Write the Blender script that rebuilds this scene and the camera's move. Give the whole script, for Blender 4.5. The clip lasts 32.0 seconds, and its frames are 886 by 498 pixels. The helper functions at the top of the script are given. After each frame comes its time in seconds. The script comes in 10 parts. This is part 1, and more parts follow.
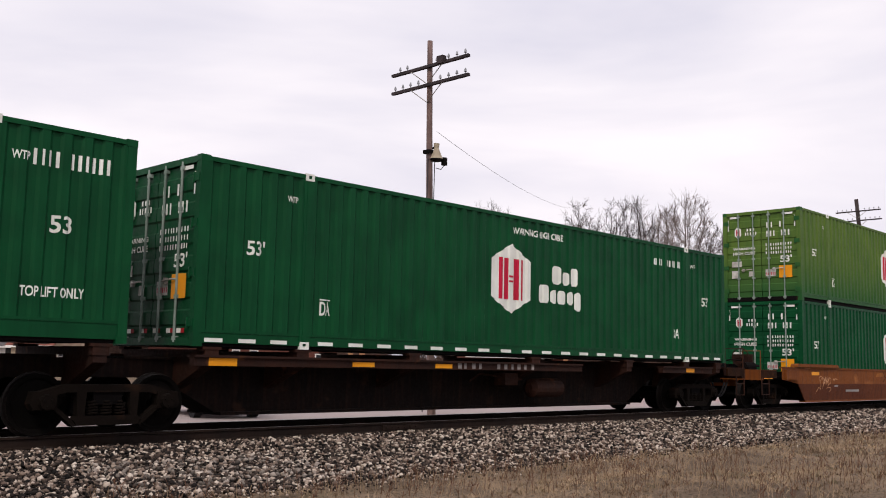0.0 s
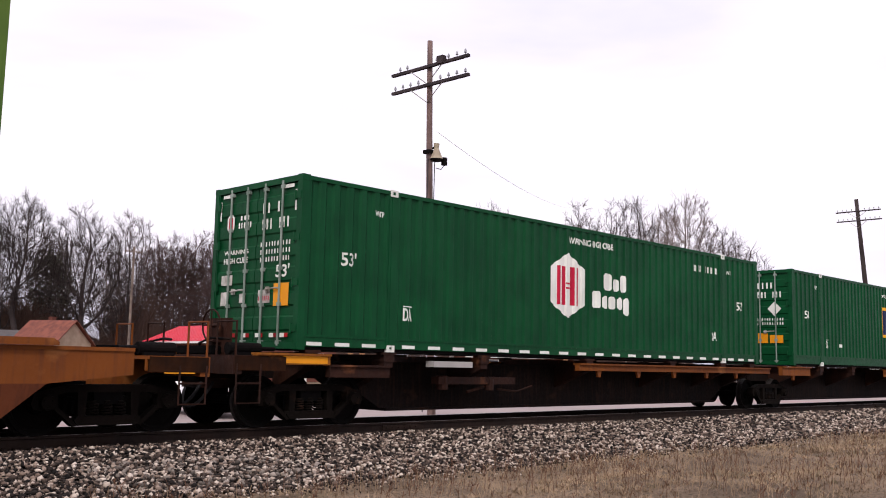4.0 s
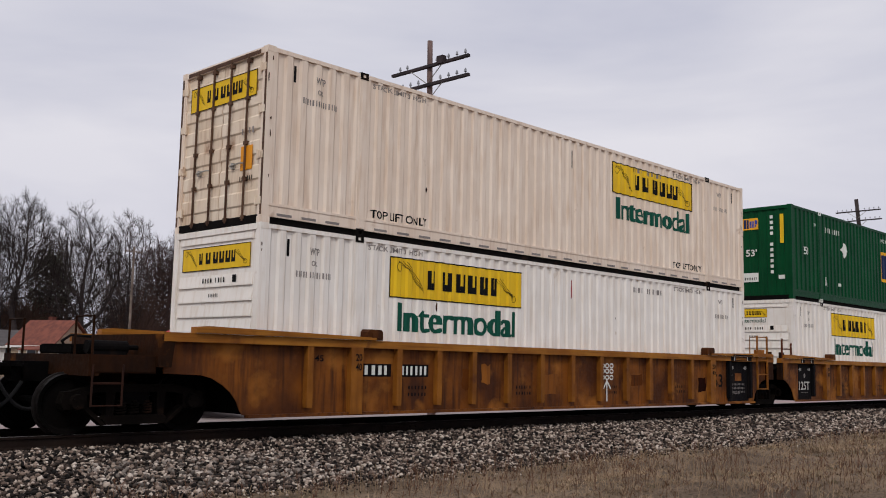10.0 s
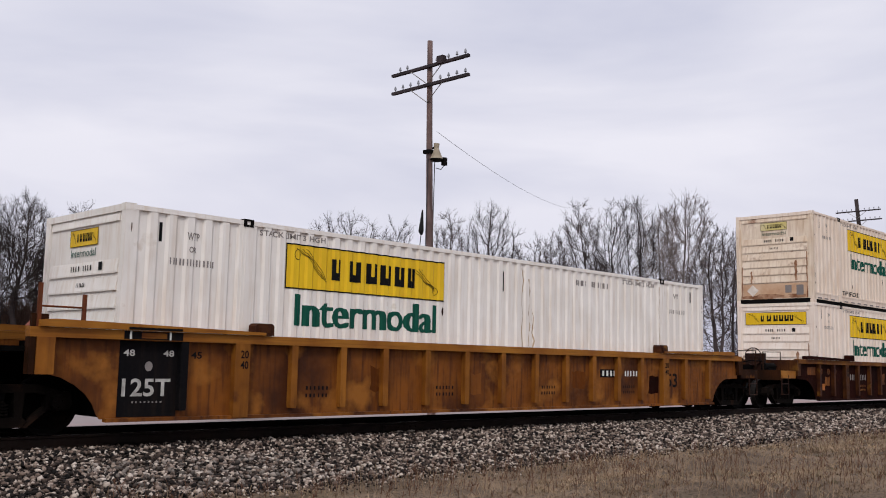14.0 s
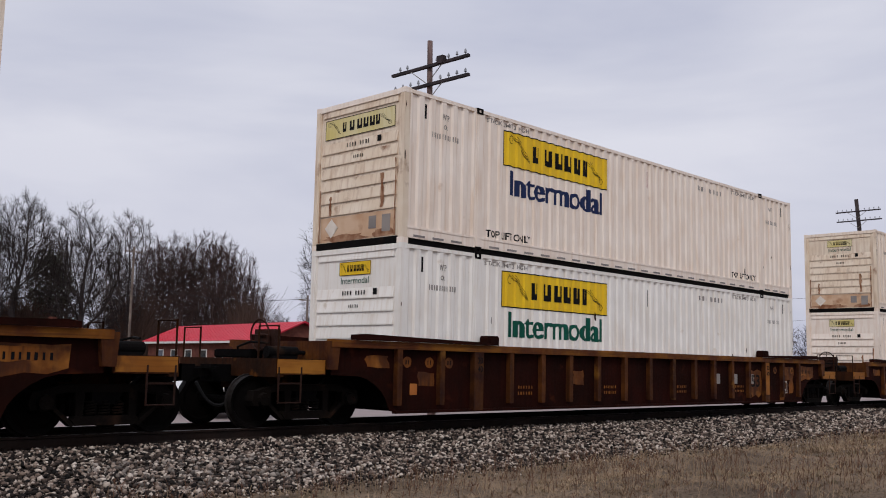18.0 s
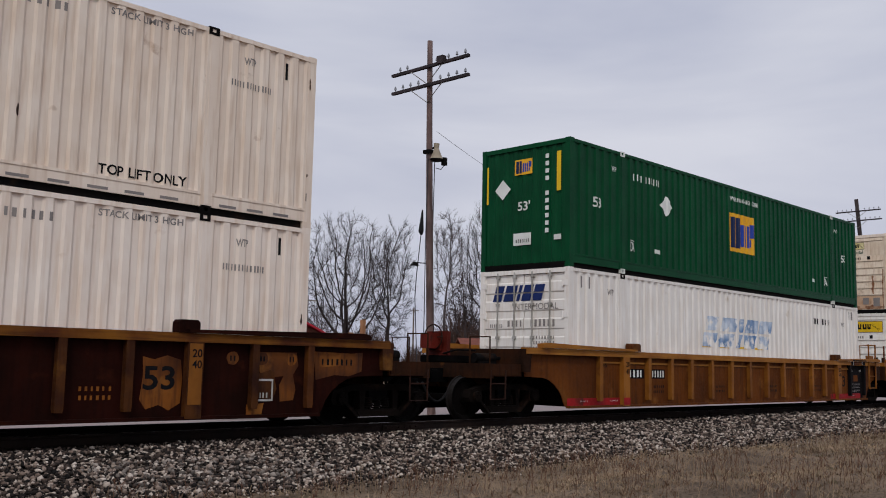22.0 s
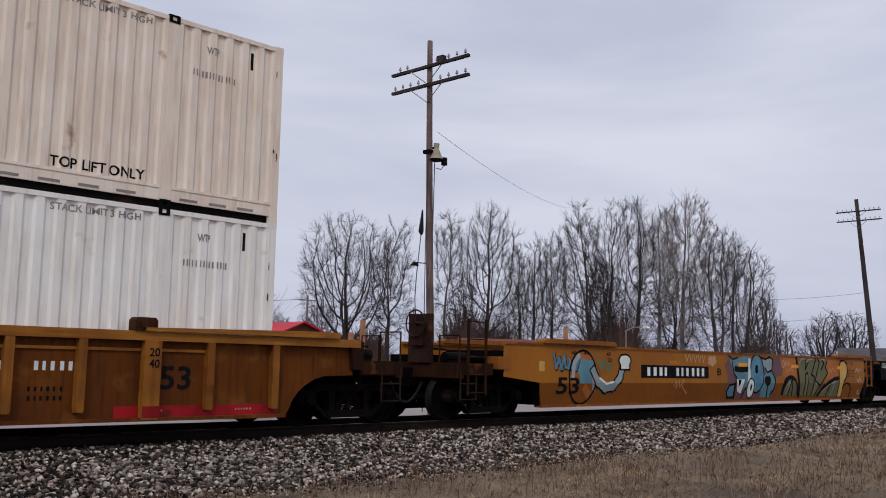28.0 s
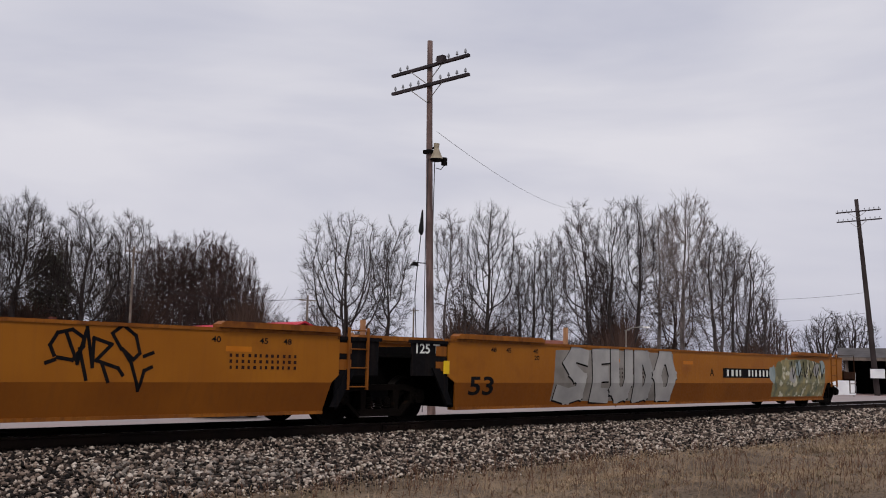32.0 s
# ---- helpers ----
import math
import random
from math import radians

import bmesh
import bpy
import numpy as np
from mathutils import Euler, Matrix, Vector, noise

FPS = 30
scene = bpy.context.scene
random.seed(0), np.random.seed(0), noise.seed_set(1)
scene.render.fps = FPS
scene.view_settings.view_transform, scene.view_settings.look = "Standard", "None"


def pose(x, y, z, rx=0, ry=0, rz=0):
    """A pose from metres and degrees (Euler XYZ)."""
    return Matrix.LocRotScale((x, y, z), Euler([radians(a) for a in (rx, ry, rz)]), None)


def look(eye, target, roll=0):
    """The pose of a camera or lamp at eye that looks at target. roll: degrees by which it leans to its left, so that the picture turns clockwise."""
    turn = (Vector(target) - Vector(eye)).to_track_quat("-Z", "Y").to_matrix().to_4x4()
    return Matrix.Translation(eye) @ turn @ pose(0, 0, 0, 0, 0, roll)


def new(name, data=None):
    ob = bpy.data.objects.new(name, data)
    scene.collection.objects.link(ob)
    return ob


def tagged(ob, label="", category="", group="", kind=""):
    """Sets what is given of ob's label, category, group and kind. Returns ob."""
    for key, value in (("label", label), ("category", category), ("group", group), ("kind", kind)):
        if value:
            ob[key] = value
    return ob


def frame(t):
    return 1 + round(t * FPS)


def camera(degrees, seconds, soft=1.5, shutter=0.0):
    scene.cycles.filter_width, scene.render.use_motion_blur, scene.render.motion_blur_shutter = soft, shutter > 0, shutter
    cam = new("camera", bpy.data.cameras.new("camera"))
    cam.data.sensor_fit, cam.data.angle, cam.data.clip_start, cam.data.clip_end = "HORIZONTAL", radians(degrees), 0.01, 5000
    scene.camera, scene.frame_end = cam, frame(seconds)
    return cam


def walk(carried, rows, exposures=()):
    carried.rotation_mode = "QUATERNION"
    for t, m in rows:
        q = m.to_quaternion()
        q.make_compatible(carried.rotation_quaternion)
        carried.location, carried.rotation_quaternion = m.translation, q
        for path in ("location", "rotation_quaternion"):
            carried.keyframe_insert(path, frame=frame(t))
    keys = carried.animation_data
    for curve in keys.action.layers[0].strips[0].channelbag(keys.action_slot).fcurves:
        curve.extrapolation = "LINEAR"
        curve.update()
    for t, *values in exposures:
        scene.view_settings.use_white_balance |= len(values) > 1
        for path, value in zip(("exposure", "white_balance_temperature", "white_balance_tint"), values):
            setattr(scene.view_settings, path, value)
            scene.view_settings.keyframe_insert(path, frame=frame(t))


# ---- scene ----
# ---- camera: stands still on a tripod beside the line ----
EYE = (0.0, -13.847, 1.075)
YAW, PITCH = radians(45.771), radians(6.842)
AHEAD = Vector((math.sin(YAW) * math.cos(PITCH), math.cos(YAW) * math.cos(PITCH), math.sin(PITCH)))
cam = camera(49.52, 32.0, soft=1.0, shutter=0.0)
stand = look(EYE, Vector(EYE) + AHEAD * 10, 1.207)
walk(cam, [(0.0, stand), (32.0, stand)],
     exposures=[(0.0, 0.48, 6850, 13), (1.0, 0.58, 6850, 13), (2.0, 0.6, 6850, 15), (3.0, 0.95, 6900, 18), (4.0, 0.74, 6700, 17), (7.0, 0.52, 6850, 13), (8.0, 0.3, 6700, 11), (9.0, 0.15, 6600, 11),
                (10.0, 0.05, 6500, 10), (11.0, 0.12, 6500, 10), (12.0, 0.05, 6350, 9), (13.0, 0.36, 6500, 12), (14.0, 0.22, 6400, 11), (17.0, 0.1, 6350, 10), (18.0, 0.0, 6250, 10),
                (20.0, 0.0, 6250, 10), (21.0, 0.05, 6300, 10), (22.0, -0.12, 6200, 9), (23.0, 0.08, 6300, 10), (24.0, 0.42, 6400, 10), (25.0, 0.5, 6500, 10), (26.0, 0.18, 6300, 10),
                (28.5, -0.03, 6050, 9), (29.5, 0.0, 6100, 9), (31.0, 0.0, 6450, 10), (32.0, 0.0, 6500, 10)])


def travel(t):
    """Metres that the train has gone at t seconds."""
    q = t / 32.0
    return t * (9.97 + 0.5616 * q - 0.5297 * q * q + 0.2794 * q ** 3)


# ---- world and sun: high thin overcast ----
world = bpy.data.worlds.new("overcast")
scene.world = world
world.use_nodes = True
wt = world.node_tree
wt.nodes.clear()


def wnode(kind, **kw):
    n = wt.nodes.new(kind)
    for k, v in kw.items():
        n.inputs[k].default_value = v
    return n


wo = wnode("ShaderNodeOutputWorld")
bg = wnode("ShaderNodeBackground", Strength=1.0)
sky = wt.nodes.new("ShaderNodeTexSky")
sky.sky_type, sky.sun_disc, sky.sun_elevation, sky.sun_rotation = "NISHITA", False, radians(43), radians(234)
sky.air_density, sky.dust_density = 1.0, 4.0
tc = wnode("ShaderNodeTexCoord")
mp = wnode("ShaderNodeMapping")
mp.inputs["Scale"].default_value = (1.1, 1.1, 4.5)
mp.inputs["Rotation"].default_value = (0.05, -0.1, 0.5)
cl = wnode("ShaderNodeTexNoise", Scale=1.5, Detail=5.0, Roughness=0.5, Distortion=0.35)
rp = wnode("ShaderNodeValToRGB")
rp.color_ramp.elements[0].position, rp.color_ramp.elements[0].color = 0.36, (0.56, 0.565, 0.66, 1)
rp.color_ramp.elements[1].position, rp.color_ramp.elements[1].color = 0.66, (0.80, 0.78, 0.82, 1)
sep = wnode("ShaderNodeSeparateXYZ")
rise = wnode("ShaderNodeMapRange")
for k, v in (("From Min", 0.35), ("From Max", 1.0), ("To Min", 1.0), ("To Max", 1.35)):
    rise.inputs[k].default_value = v
lift = wnode("ShaderNodeVectorMath")
lift.operation = "SCALE"
skys = wnode("ShaderNodeVectorMath")
skys.operation = "SCALE"
skys.inputs["Scale"].default_value = 0.10
mix = wnode("ShaderNodeMix")
mix.data_type = "RGBA"
mix.inputs["Factor"].default_value = 0.06
L = wt.links.new
L(tc.outputs["Generated"], mp.inputs["Vector"])
L(mp.outputs["Vector"], cl.inputs["Vector"])
L(cl.outputs["Fac"], rp.inputs["Fac"])
L(tc.outputs["Generated"], sep.inputs["Vector"])
L(sep.outputs["Z"], rise.inputs["Value"])
haze = wnode("ShaderNodeValToRGB")
haze.color_ramp.elements[0].position, haze.color_ramp.elements[0].color = 0.0, (0.78, 0.79, 0.86, 1)
haze.color_ramp.elements[1].position, haze.color_ramp.elements[1].color = 0.30, (1, 1, 1, 1)
band = wnode("ShaderNodeMix")
band.data_type, band.blend_type = "RGBA", "MULTIPLY"
band.inputs["Factor"].default_value = 1.0
L(sep.outputs["Z"], haze.inputs["Fac"])
L(rp.outputs["Color"], band.inputs["A"])
L(haze.outputs["Color"], band.inputs["B"])
L(band.outputs["Result"], lift.inputs[0])
L(rise.outputs["Result"], lift.inputs["Scale"])
L(sky.outputs["Color"], skys.inputs[0])
L(lift.outputs["Vector"], mix.inputs["A"])
L(skys.outputs["Vector"], mix.inputs["B"])
L(mix.outputs["Result"], bg.inputs["Color"])
L(bg.outputs["Background"], wo.inputs["Surface"])

sun = new("sun", bpy.data.lights.new("sun", "SUN"))
sun.data.energy, sun.data.angle, sun.data.color = 1.15, radians(10), (1.0, 0.96, 0.9)
sun.matrix_world = look((0, 0, 30), (13, 9.5, 30 - 15))


# ---- materials ----
def lin(r, g, b):
    """A colour given in 0..255 display values, made linear."""
    f = lambda c: (c / 255 / 12.92) if c < 11 else ((c / 255 + 0.055) / 1.055) ** 2.4
    return (f(r), f(g), f(b), 1.0)


def surface(name, a, b, rough=0.6, metal=0.0, scale=1.5, streak=None, streak_amount=0.5, streak_axis="z", grit=18.0, bump=0.15,
            fine=None, fine_at=(0.55, 0.7), vary=0.0, spot=None, spot_at=(0.62, 0.7), spot_scale=2.2, gloss=0.14, foot=None, foot_to=1.3):
    """A weathered surface: two tones in large patches, streaks along one axis, spots, a fine grain and relief."""
    m = bpy.data.materials.new(name)
    m.use_nodes = True
    t = m.node_tree
    n, l = t.nodes, t.links.new
    bs = n["Principled BSDF"]
    tc = n.new("ShaderNodeTexCoord")
    oi = n.new("ShaderNodeObjectInfo")
    off = n.new("ShaderNodeVectorMath")
    off.operation = "MULTIPLY_ADD"
    off.inputs[1].default_value = (37.0, 11.0, 5.0)
    comb = n.new("ShaderNodeCombineXYZ")
    for i in range(3):
        l(oi.outputs["Random"], comb.inputs[i])
    l(comb.outputs[0], off.inputs[0])
    l(tc.outputs["Object"], off.inputs[2])

    def noise_node(sc, detail=4.0, stretch=None):
        nz = n.new("ShaderNodeTexNoise")
        nz.inputs["Scale"].default_value, nz.inputs["Detail"].default_value = sc, detail
        if stretch:
            ma = n.new("ShaderNodeMapping")
            ma.inputs["Scale"].default_value = stretch
            l(off.outputs[0], ma.inputs["Vector"])
            l(ma.outputs["Vector"], nz.inputs["Vector"])
        else:
            l(off.outputs[0], nz.inputs["Vector"])
        return nz

    def mixed(fac, c1, c2):
        mx = n.new("ShaderNodeMix")
        mx.data_type = "RGBA"
        for sock, v in (("Factor", fac), ("A", c1), ("B", c2)):
            if isinstance(v, (tuple, float, int)):
                mx.inputs[sock].default_value = v
            else:
                l(v, mx.inputs[sock])
        return mx.outputs["Result"]

    def span(src, lo, hi, to=1.0):
        mr = n.new("ShaderNodeMapRange")
        mr.inputs["From Min"].default_value, mr.inputs["From Max"].default_value = lo, hi
        mr.inputs["To Max"].default_value = to
        l(src, mr.inputs["Value"])
        return mr.outputs["Result"]

    big = noise_node(scale)
    col = mixed(span(big.outputs["Fac"], 0.35, 0.65), a, b)
    if streak:
        st = noise_node(5.0, 3.0, (2.4, 2.4, 0.22) if streak_axis == "z" else (0.2, 6.0, 6.0))
        col = mixed(span(st.outputs["Fac"], 0.48, 0.72, streak_amount), col, streak)
    if foot:
        # paint that has kept its colour near the foot of the thing
        sz = n.new("ShaderNodeSeparateXYZ")
        l(tc.outputs["Object"], sz.inputs[0])
        wob = n.new("ShaderNodeMath")
        wob.operation = "MULTIPLY_ADD"
        wob.inputs[1].default_value = 1.6
        l(big.outputs["Fac"], wob.inputs[0])
        l(sz.outputs["Z"], wob.inputs[2])
        col = mixed(span(wob.outputs[0], 0.8 + foot_to, 0.8), col, foot)
    if spot:
        sp = noise_node(spot_scale, 6.0)
        col = mixed(span(sp.outputs["Fac"], spot_at[0], spot_at[1]), col, spot)
    gr = noise_node(grit, 5.0)
    if fine:
        col = mixed(span(gr.outputs["Fac"], fine_at[0], fine_at[1]), col, fine)
    if vary:
        hv = n.new("ShaderNodeHueSaturation")
        mr = n.new("ShaderNodeMapRange")
        mr.inputs["To Min"].default_value, mr.inputs["To Max"].default_value = 1 - vary, 1 + vary
        l(oi.outputs["Random"], mr.inputs["Value"])
        l(mr.outputs["Result"], hv.inputs["Value"])
        l(col, hv.inputs["Color"])
        col = hv.outputs["Color"]
    l(col, bs.inputs["Base Color"])
    l(span(gr.outputs["Fac"], 0.3, 0.7, 1.0), bs.inputs["Roughness"])
    rr = n.new("ShaderNodeMapRange")
    rr.inputs["From Min"].default_value, rr.inputs["From Max"].default_value = 0.3, 0.7
    rr.inputs["To Min"].default_value, rr.inputs["To Max"].default_value = max(rough - 0.12, 0.05), min(rough + 0.12, 1)
    l(gr.outputs["Fac"], rr.inputs["Value"])
    l(rr.outputs["Result"], bs.inputs["Roughness"])
    bs.inputs["Metallic"].default_value = metal
    bs.inputs["Specular IOR Level"].default_value = gloss
    if bump:
        bp = n.new("ShaderNodeBump")
        bp.inputs["Strength"].default_value, bp.inputs["Distance"].default_value = bump, 0.02
        l(gr.outputs["Fac"], bp.inputs["Height"])
        l(bp.outputs["Normal"], bs.inputs["Normal"])
    return m


M = {}
M["green"] = surface("green_paint", lin(4, 68, 37), lin(3, 58, 32), 0.45, streak=lin(12, 76, 45), streak_amount=0.35, bump=0.05, gloss=0.09)
M["lime"] = surface("faded_green_paint", lin(84, 108, 46), lin(70, 96, 43), 0.5, streak=lin(56, 88, 40), streak_amount=0.6, bump=0.05, scale=0.8, gloss=0.1, foot=lin(34, 80, 40), foot_to=1.5)
M["white"] = surface("white_paint", lin(238, 233, 226), lin(229, 223, 215), 0.5, streak=lin(212, 196, 178), streak_amount=0.5, bump=0.04,
                     spot=lin(196, 180, 160), spot_at=(0.68, 0.8))
M["warm_white"] = surface("rust_tinged_white_paint", lin(240, 227, 214), lin(232, 216, 201), 0.5, streak=lin(216, 190, 166), streak_amount=0.55, bump=0.04,
                          spot=lin(200, 172, 148), spot_at=(0.68, 0.8))
M["beige"] = surface("grimy_white_paint", lin(234, 219, 203), lin(226, 208, 190), 0.55, streak=lin(204, 178, 154), streak_amount=0.6, bump=0.06,
                     spot=lin(155, 114, 81), spot_at=(0.68, 0.8))
M["cream"] = surface("cream_paint", lin(234, 219, 196), lin(225, 208, 182), 0.55, streak=lin(202, 180, 150), streak_amount=0.55, bump=0.05)
M["end_cream"] = surface("rust_edged_cream_paint", lin(226, 210, 186), lin(212, 192, 165), 0.6, streak=lin(150, 112, 80), streak_amount=0.6, bump=0.06,
                         spot=lin(130, 86, 56), spot_at=(0.64, 0.78))
M["end_grime"] = surface("rusty_white_paint", lin(228, 213, 193), lin(216, 196, 172), 0.6, streak=lin(170, 132, 102), streak_amount=0.5, bump=0.08,
                         spot=lin(120, 72, 42), spot_at=(0.62, 0.76))
M["roof"] = surface("galvanised_roof", lin(150, 150, 146), lin(128, 126, 120), 0.5, 0.3)
# grimy steel of small fittings, also the painted shade in gaps between stacked containers
M["gap"] = surface("grimy_steel_and_gap_shade", lin(16, 13, 12), lin(10, 9, 9), 0.9, spot=lin(38, 26, 19), gloss=0.08)
M["black"] = surface("black_paint", lin(11, 11, 14), lin(18, 16, 17), 0.8, streak=lin(40, 31, 26), streak_amount=0.4, gloss=0.08)
M["steel"] = surface("bare_steel", lin(150, 148, 144), lin(120, 112, 104), 0.45, 0.6, spot=lin(120, 74, 48))
M["rod_dark"] = surface("painted_lock_rod", lin(142, 154, 146), lin(104, 120, 110), 0.45)
M["rod"] = surface("zinc_rod", lin(176, 174, 168), lin(140, 134, 124), 0.5, 0.2)
M["tread"] = surface("worn_wheel_tread", lin(34, 30, 28), lin(24, 21, 20), 0.6, 0.3)
# truck and wheel steel, darkened below its own tone for the shade under cars
M["truck"] = surface("shaded_rusty_cast_steel", lin(19, 14, 11), lin(13, 10, 8), 0.95, spot=lin(48, 32, 23), spot_at=(0.6, 0.77), bump=0.3, gloss=0.06)
M["wheel"] = surface("shaded_rusty_wheel_steel", lin(12, 9, 8), lin(9, 8, 7), 0.95, spot=lin(20, 14, 11), bump=0.2, gloss=0.06)
M["ochre"] = surface("weathered_yellow_paint", lin(146, 88, 27), lin(116, 66, 22), 0.6, streak=lin(84, 48, 24), streak_amount=0.55, scale=0.9, bump=0.12,
                     spot=lin(89, 50, 26), spot_at=(0.6, 0.75))
# plate yellow with rust, darkened too for the recess shade between ribs
M["ochre_panel"] = surface("shaded_faded_yellow_panel", lin(128, 74, 24), lin(70, 37, 17), 0.65, streak=lin(54, 30, 20), streak_amount=0.8, scale=1.1, bump=0.12,
                           spot=lin(146, 92, 36), spot_at=(0.56, 0.68), spot_scale=1.3)
M["oxide"] = surface("oxide_brown_panel", lin(41, 14, 8), lin(27, 10, 6), 0.85, streak=lin(20, 8, 6), streak_amount=0.5, bump=0.12, gloss=0.05,
                     spot=lin(62, 28, 14), spot_at=(0.64, 0.78))
M["oxide_sill"] = surface("rust_streaked_yellow_sill", lin(126, 79, 22), lin(81, 40, 15), 0.7, streak=lin(49, 24, 13), streak_amount=0.6, scale=1.6,
                          streak_axis="x", bump=0.12)
M["sill_gold"] = surface("weathered_yellow_sill", lin(160, 106, 38), lin(131, 79, 27), 0.6, streak=lin(94, 54, 23), streak_amount=0.5, scale=1.2, streak_axis="x", bump=0.1,
                         spot=lin(101, 56, 27), spot_at=(0.62, 0.76))
M["rib_gold"] = surface("weathered_yellow_rib", lin(143, 90, 30), lin(114, 67, 22), 0.6, streak=lin(81, 46, 21), streak_amount=0.5, scale=2.0, bump=0.1,
                        spot=lin(86, 48, 23), spot_at=(0.62, 0.76), vary=0.12)
M["oxide_rib"] = surface("rust_and_yellow_rib", lin(83, 46, 14), lin(46, 19, 9), 0.7, streak=lin(34, 14, 8), streak_amount=0.6, scale=2.4, bump=0.12,
                         spot=lin(111, 72, 25), spot_at=(0.6, 0.72), vary=0.25)
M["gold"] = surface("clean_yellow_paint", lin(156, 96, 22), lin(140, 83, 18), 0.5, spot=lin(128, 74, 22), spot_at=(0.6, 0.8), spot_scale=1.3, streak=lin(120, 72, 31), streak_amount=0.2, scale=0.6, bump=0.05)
# the same yellow, darkened as shade for the plate below the crease
M["gold_low"] = surface("shaded_yellow_paint", lin(132, 76, 20), lin(118, 66, 18), 0.6, streak=lin(98, 57, 28), streak_amount=0.25, scale=0.6, bump=0.06)
# darker than rib and sill: shade between the ribs is mixed into this yellow
M["mid_panel"] = surface("shaded_dull_yellow_panel", lin(104, 56, 15), lin(80, 41, 13), 0.7, gloss=0.09, streak=lin(59, 32, 15), streak_amount=0.7, scale=0.8, bump=0.1,
                         spot=lin(115, 70, 27), spot_at=(0.58, 0.72))
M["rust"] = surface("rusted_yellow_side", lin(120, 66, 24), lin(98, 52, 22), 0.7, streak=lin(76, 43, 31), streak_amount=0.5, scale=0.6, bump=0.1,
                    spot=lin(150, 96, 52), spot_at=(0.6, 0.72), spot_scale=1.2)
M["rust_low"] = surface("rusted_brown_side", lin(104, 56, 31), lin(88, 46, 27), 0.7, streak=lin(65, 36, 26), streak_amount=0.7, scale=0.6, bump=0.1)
M["brown"] = surface("brown_grimy_steel", lin(50, 27, 18), lin(36, 20, 15), 0.75, streak=lin(37, 26, 22), streak_amount=0.6, bump=0.15,
                     spot=lin(99, 60, 37), spot_at=(0.62, 0.75))
# beam and underframe: the deep shade beneath the cars is in these near-black colours
M["beam"] = surface("shaded_rusty_centre_beam", lin(26, 17, 14), lin(17, 12, 11), 0.9, streak=lin(48, 30, 22), streak_amount=0.5, spot=lin(44, 28, 20), bump=0.2)
M["under"] = surface("shaded_grimy_underframe", lin(10, 8, 8), lin(7, 7, 7), 0.95, spot=lin(16, 12, 10), bump=0.2, gloss=0.05)
M["amber_old"] = surface("faded_amber_reflector", lin(188, 112, 24), lin(174, 100, 22), 0.5, bump=0.0)
M["amber"] = surface("amber_reflector", lin(226, 150, 30), lin(214, 138, 26), 0.4, bump=0.0)
M["red"] = surface("red_paint", lin(156, 26, 30), lin(122, 20, 24), 0.6, bump=0.0, scale=2.4, spot=lin(84, 30, 22), spot_at=(0.58, 0.7))
M["red_rust"] = surface("faded_red_housing_paint", lin(96, 28, 17), lin(60, 20, 13), 0.7, spot=lin(52, 26, 18), bump=0.1)
M["red_strip"] = surface("red_reflector", lin(160, 24, 36), lin(140, 20, 30), 0.5, bump=0.0)
M["mark_white"] = surface("white_lettering", lin(226, 228, 222), lin(206, 208, 200), 0.6, bump=0.0)
M["mark_dirty"] = surface("grimy_white_placard", lin(226, 217, 206), lin(206, 194, 180), 0.6, bump=0.0, scale=5.0)
M["mark_worn"] = surface("worn_white_lettering", lin(198, 196, 190), lin(150, 146, 140), 0.7, bump=0.0, scale=6.0)
M["mark_black"] = surface("black_lettering", lin(9, 9, 10), lin(14, 13, 14), 0.75, bump=0.0)
M["mark_grey"] = surface("faded_grey_lettering", lin(120, 114, 112), lin(146, 138, 132), 0.6, bump=0.0)
M["mark_green"] = surface("green_lettering", lin(10, 72, 58), lin(14, 82, 66), 0.55, bump=0.0)
M["mark_navy"] = surface("navy_lettering", lin(26, 38, 74), lin(32, 44, 82), 0.55, bump=0.0)
M["mark_blue"] = surface("blue_lettering", lin(40, 62, 150), lin(50, 72, 160), 0.55, bump=0.0)
M["mark_deep"] = surface("deep_blue_lettering", lin(24, 40, 88), lin(30, 46, 98), 0.5, bump=0.0)
M["mark_faded"] = surface("faded_blue_lettering", lin(206, 214, 224), lin(96, 130, 172), 0.5, bump=0.0, scale=2.2, spot=lin(236, 232, 226), spot_at=(0.5, 0.58), spot_scale=2.6)
M["mark_gold"] = surface("gold_outline", lin(214, 172, 62), lin(226, 190, 90), 0.5, bump=0.0)
M["panel_yellow"] = surface("yellow_panel", lin(232, 192, 36), lin(222, 180, 34), 0.5, streak=lin(206, 160, 40), streak_amount=0.4, bump=0.0)
M["panel_faded"] = surface("sun_bleached_yellow_panel", lin(206, 190, 120), lin(214, 202, 158), 0.55, streak=lin(190, 168, 110), bump=0.0)
M["end_brown"] = surface("grimy_brown_yellow_paint", lin(54, 29, 13), lin(31, 18, 10), 0.8, gloss=0.07, streak=lin(28, 17, 12), streak_amount=0.7, scale=1.5, bump=0.12,
                         spot=lin(104, 62, 24), spot_at=(0.64, 0.76))
M["end_foot"] = surface("tan_stained_paint", lin(206, 176, 148), lin(190, 152, 120), 0.65, scale=2.5, bump=0.05, spot=lin(150, 104, 72), spot_at=(0.6, 0.76))
M["post_tan"] = surface("rust_stained_post_paint", lin(198, 178, 150), lin(176, 150, 120), 0.6, streak=lin(124, 92, 66), streak_amount=0.8, bump=0.05)
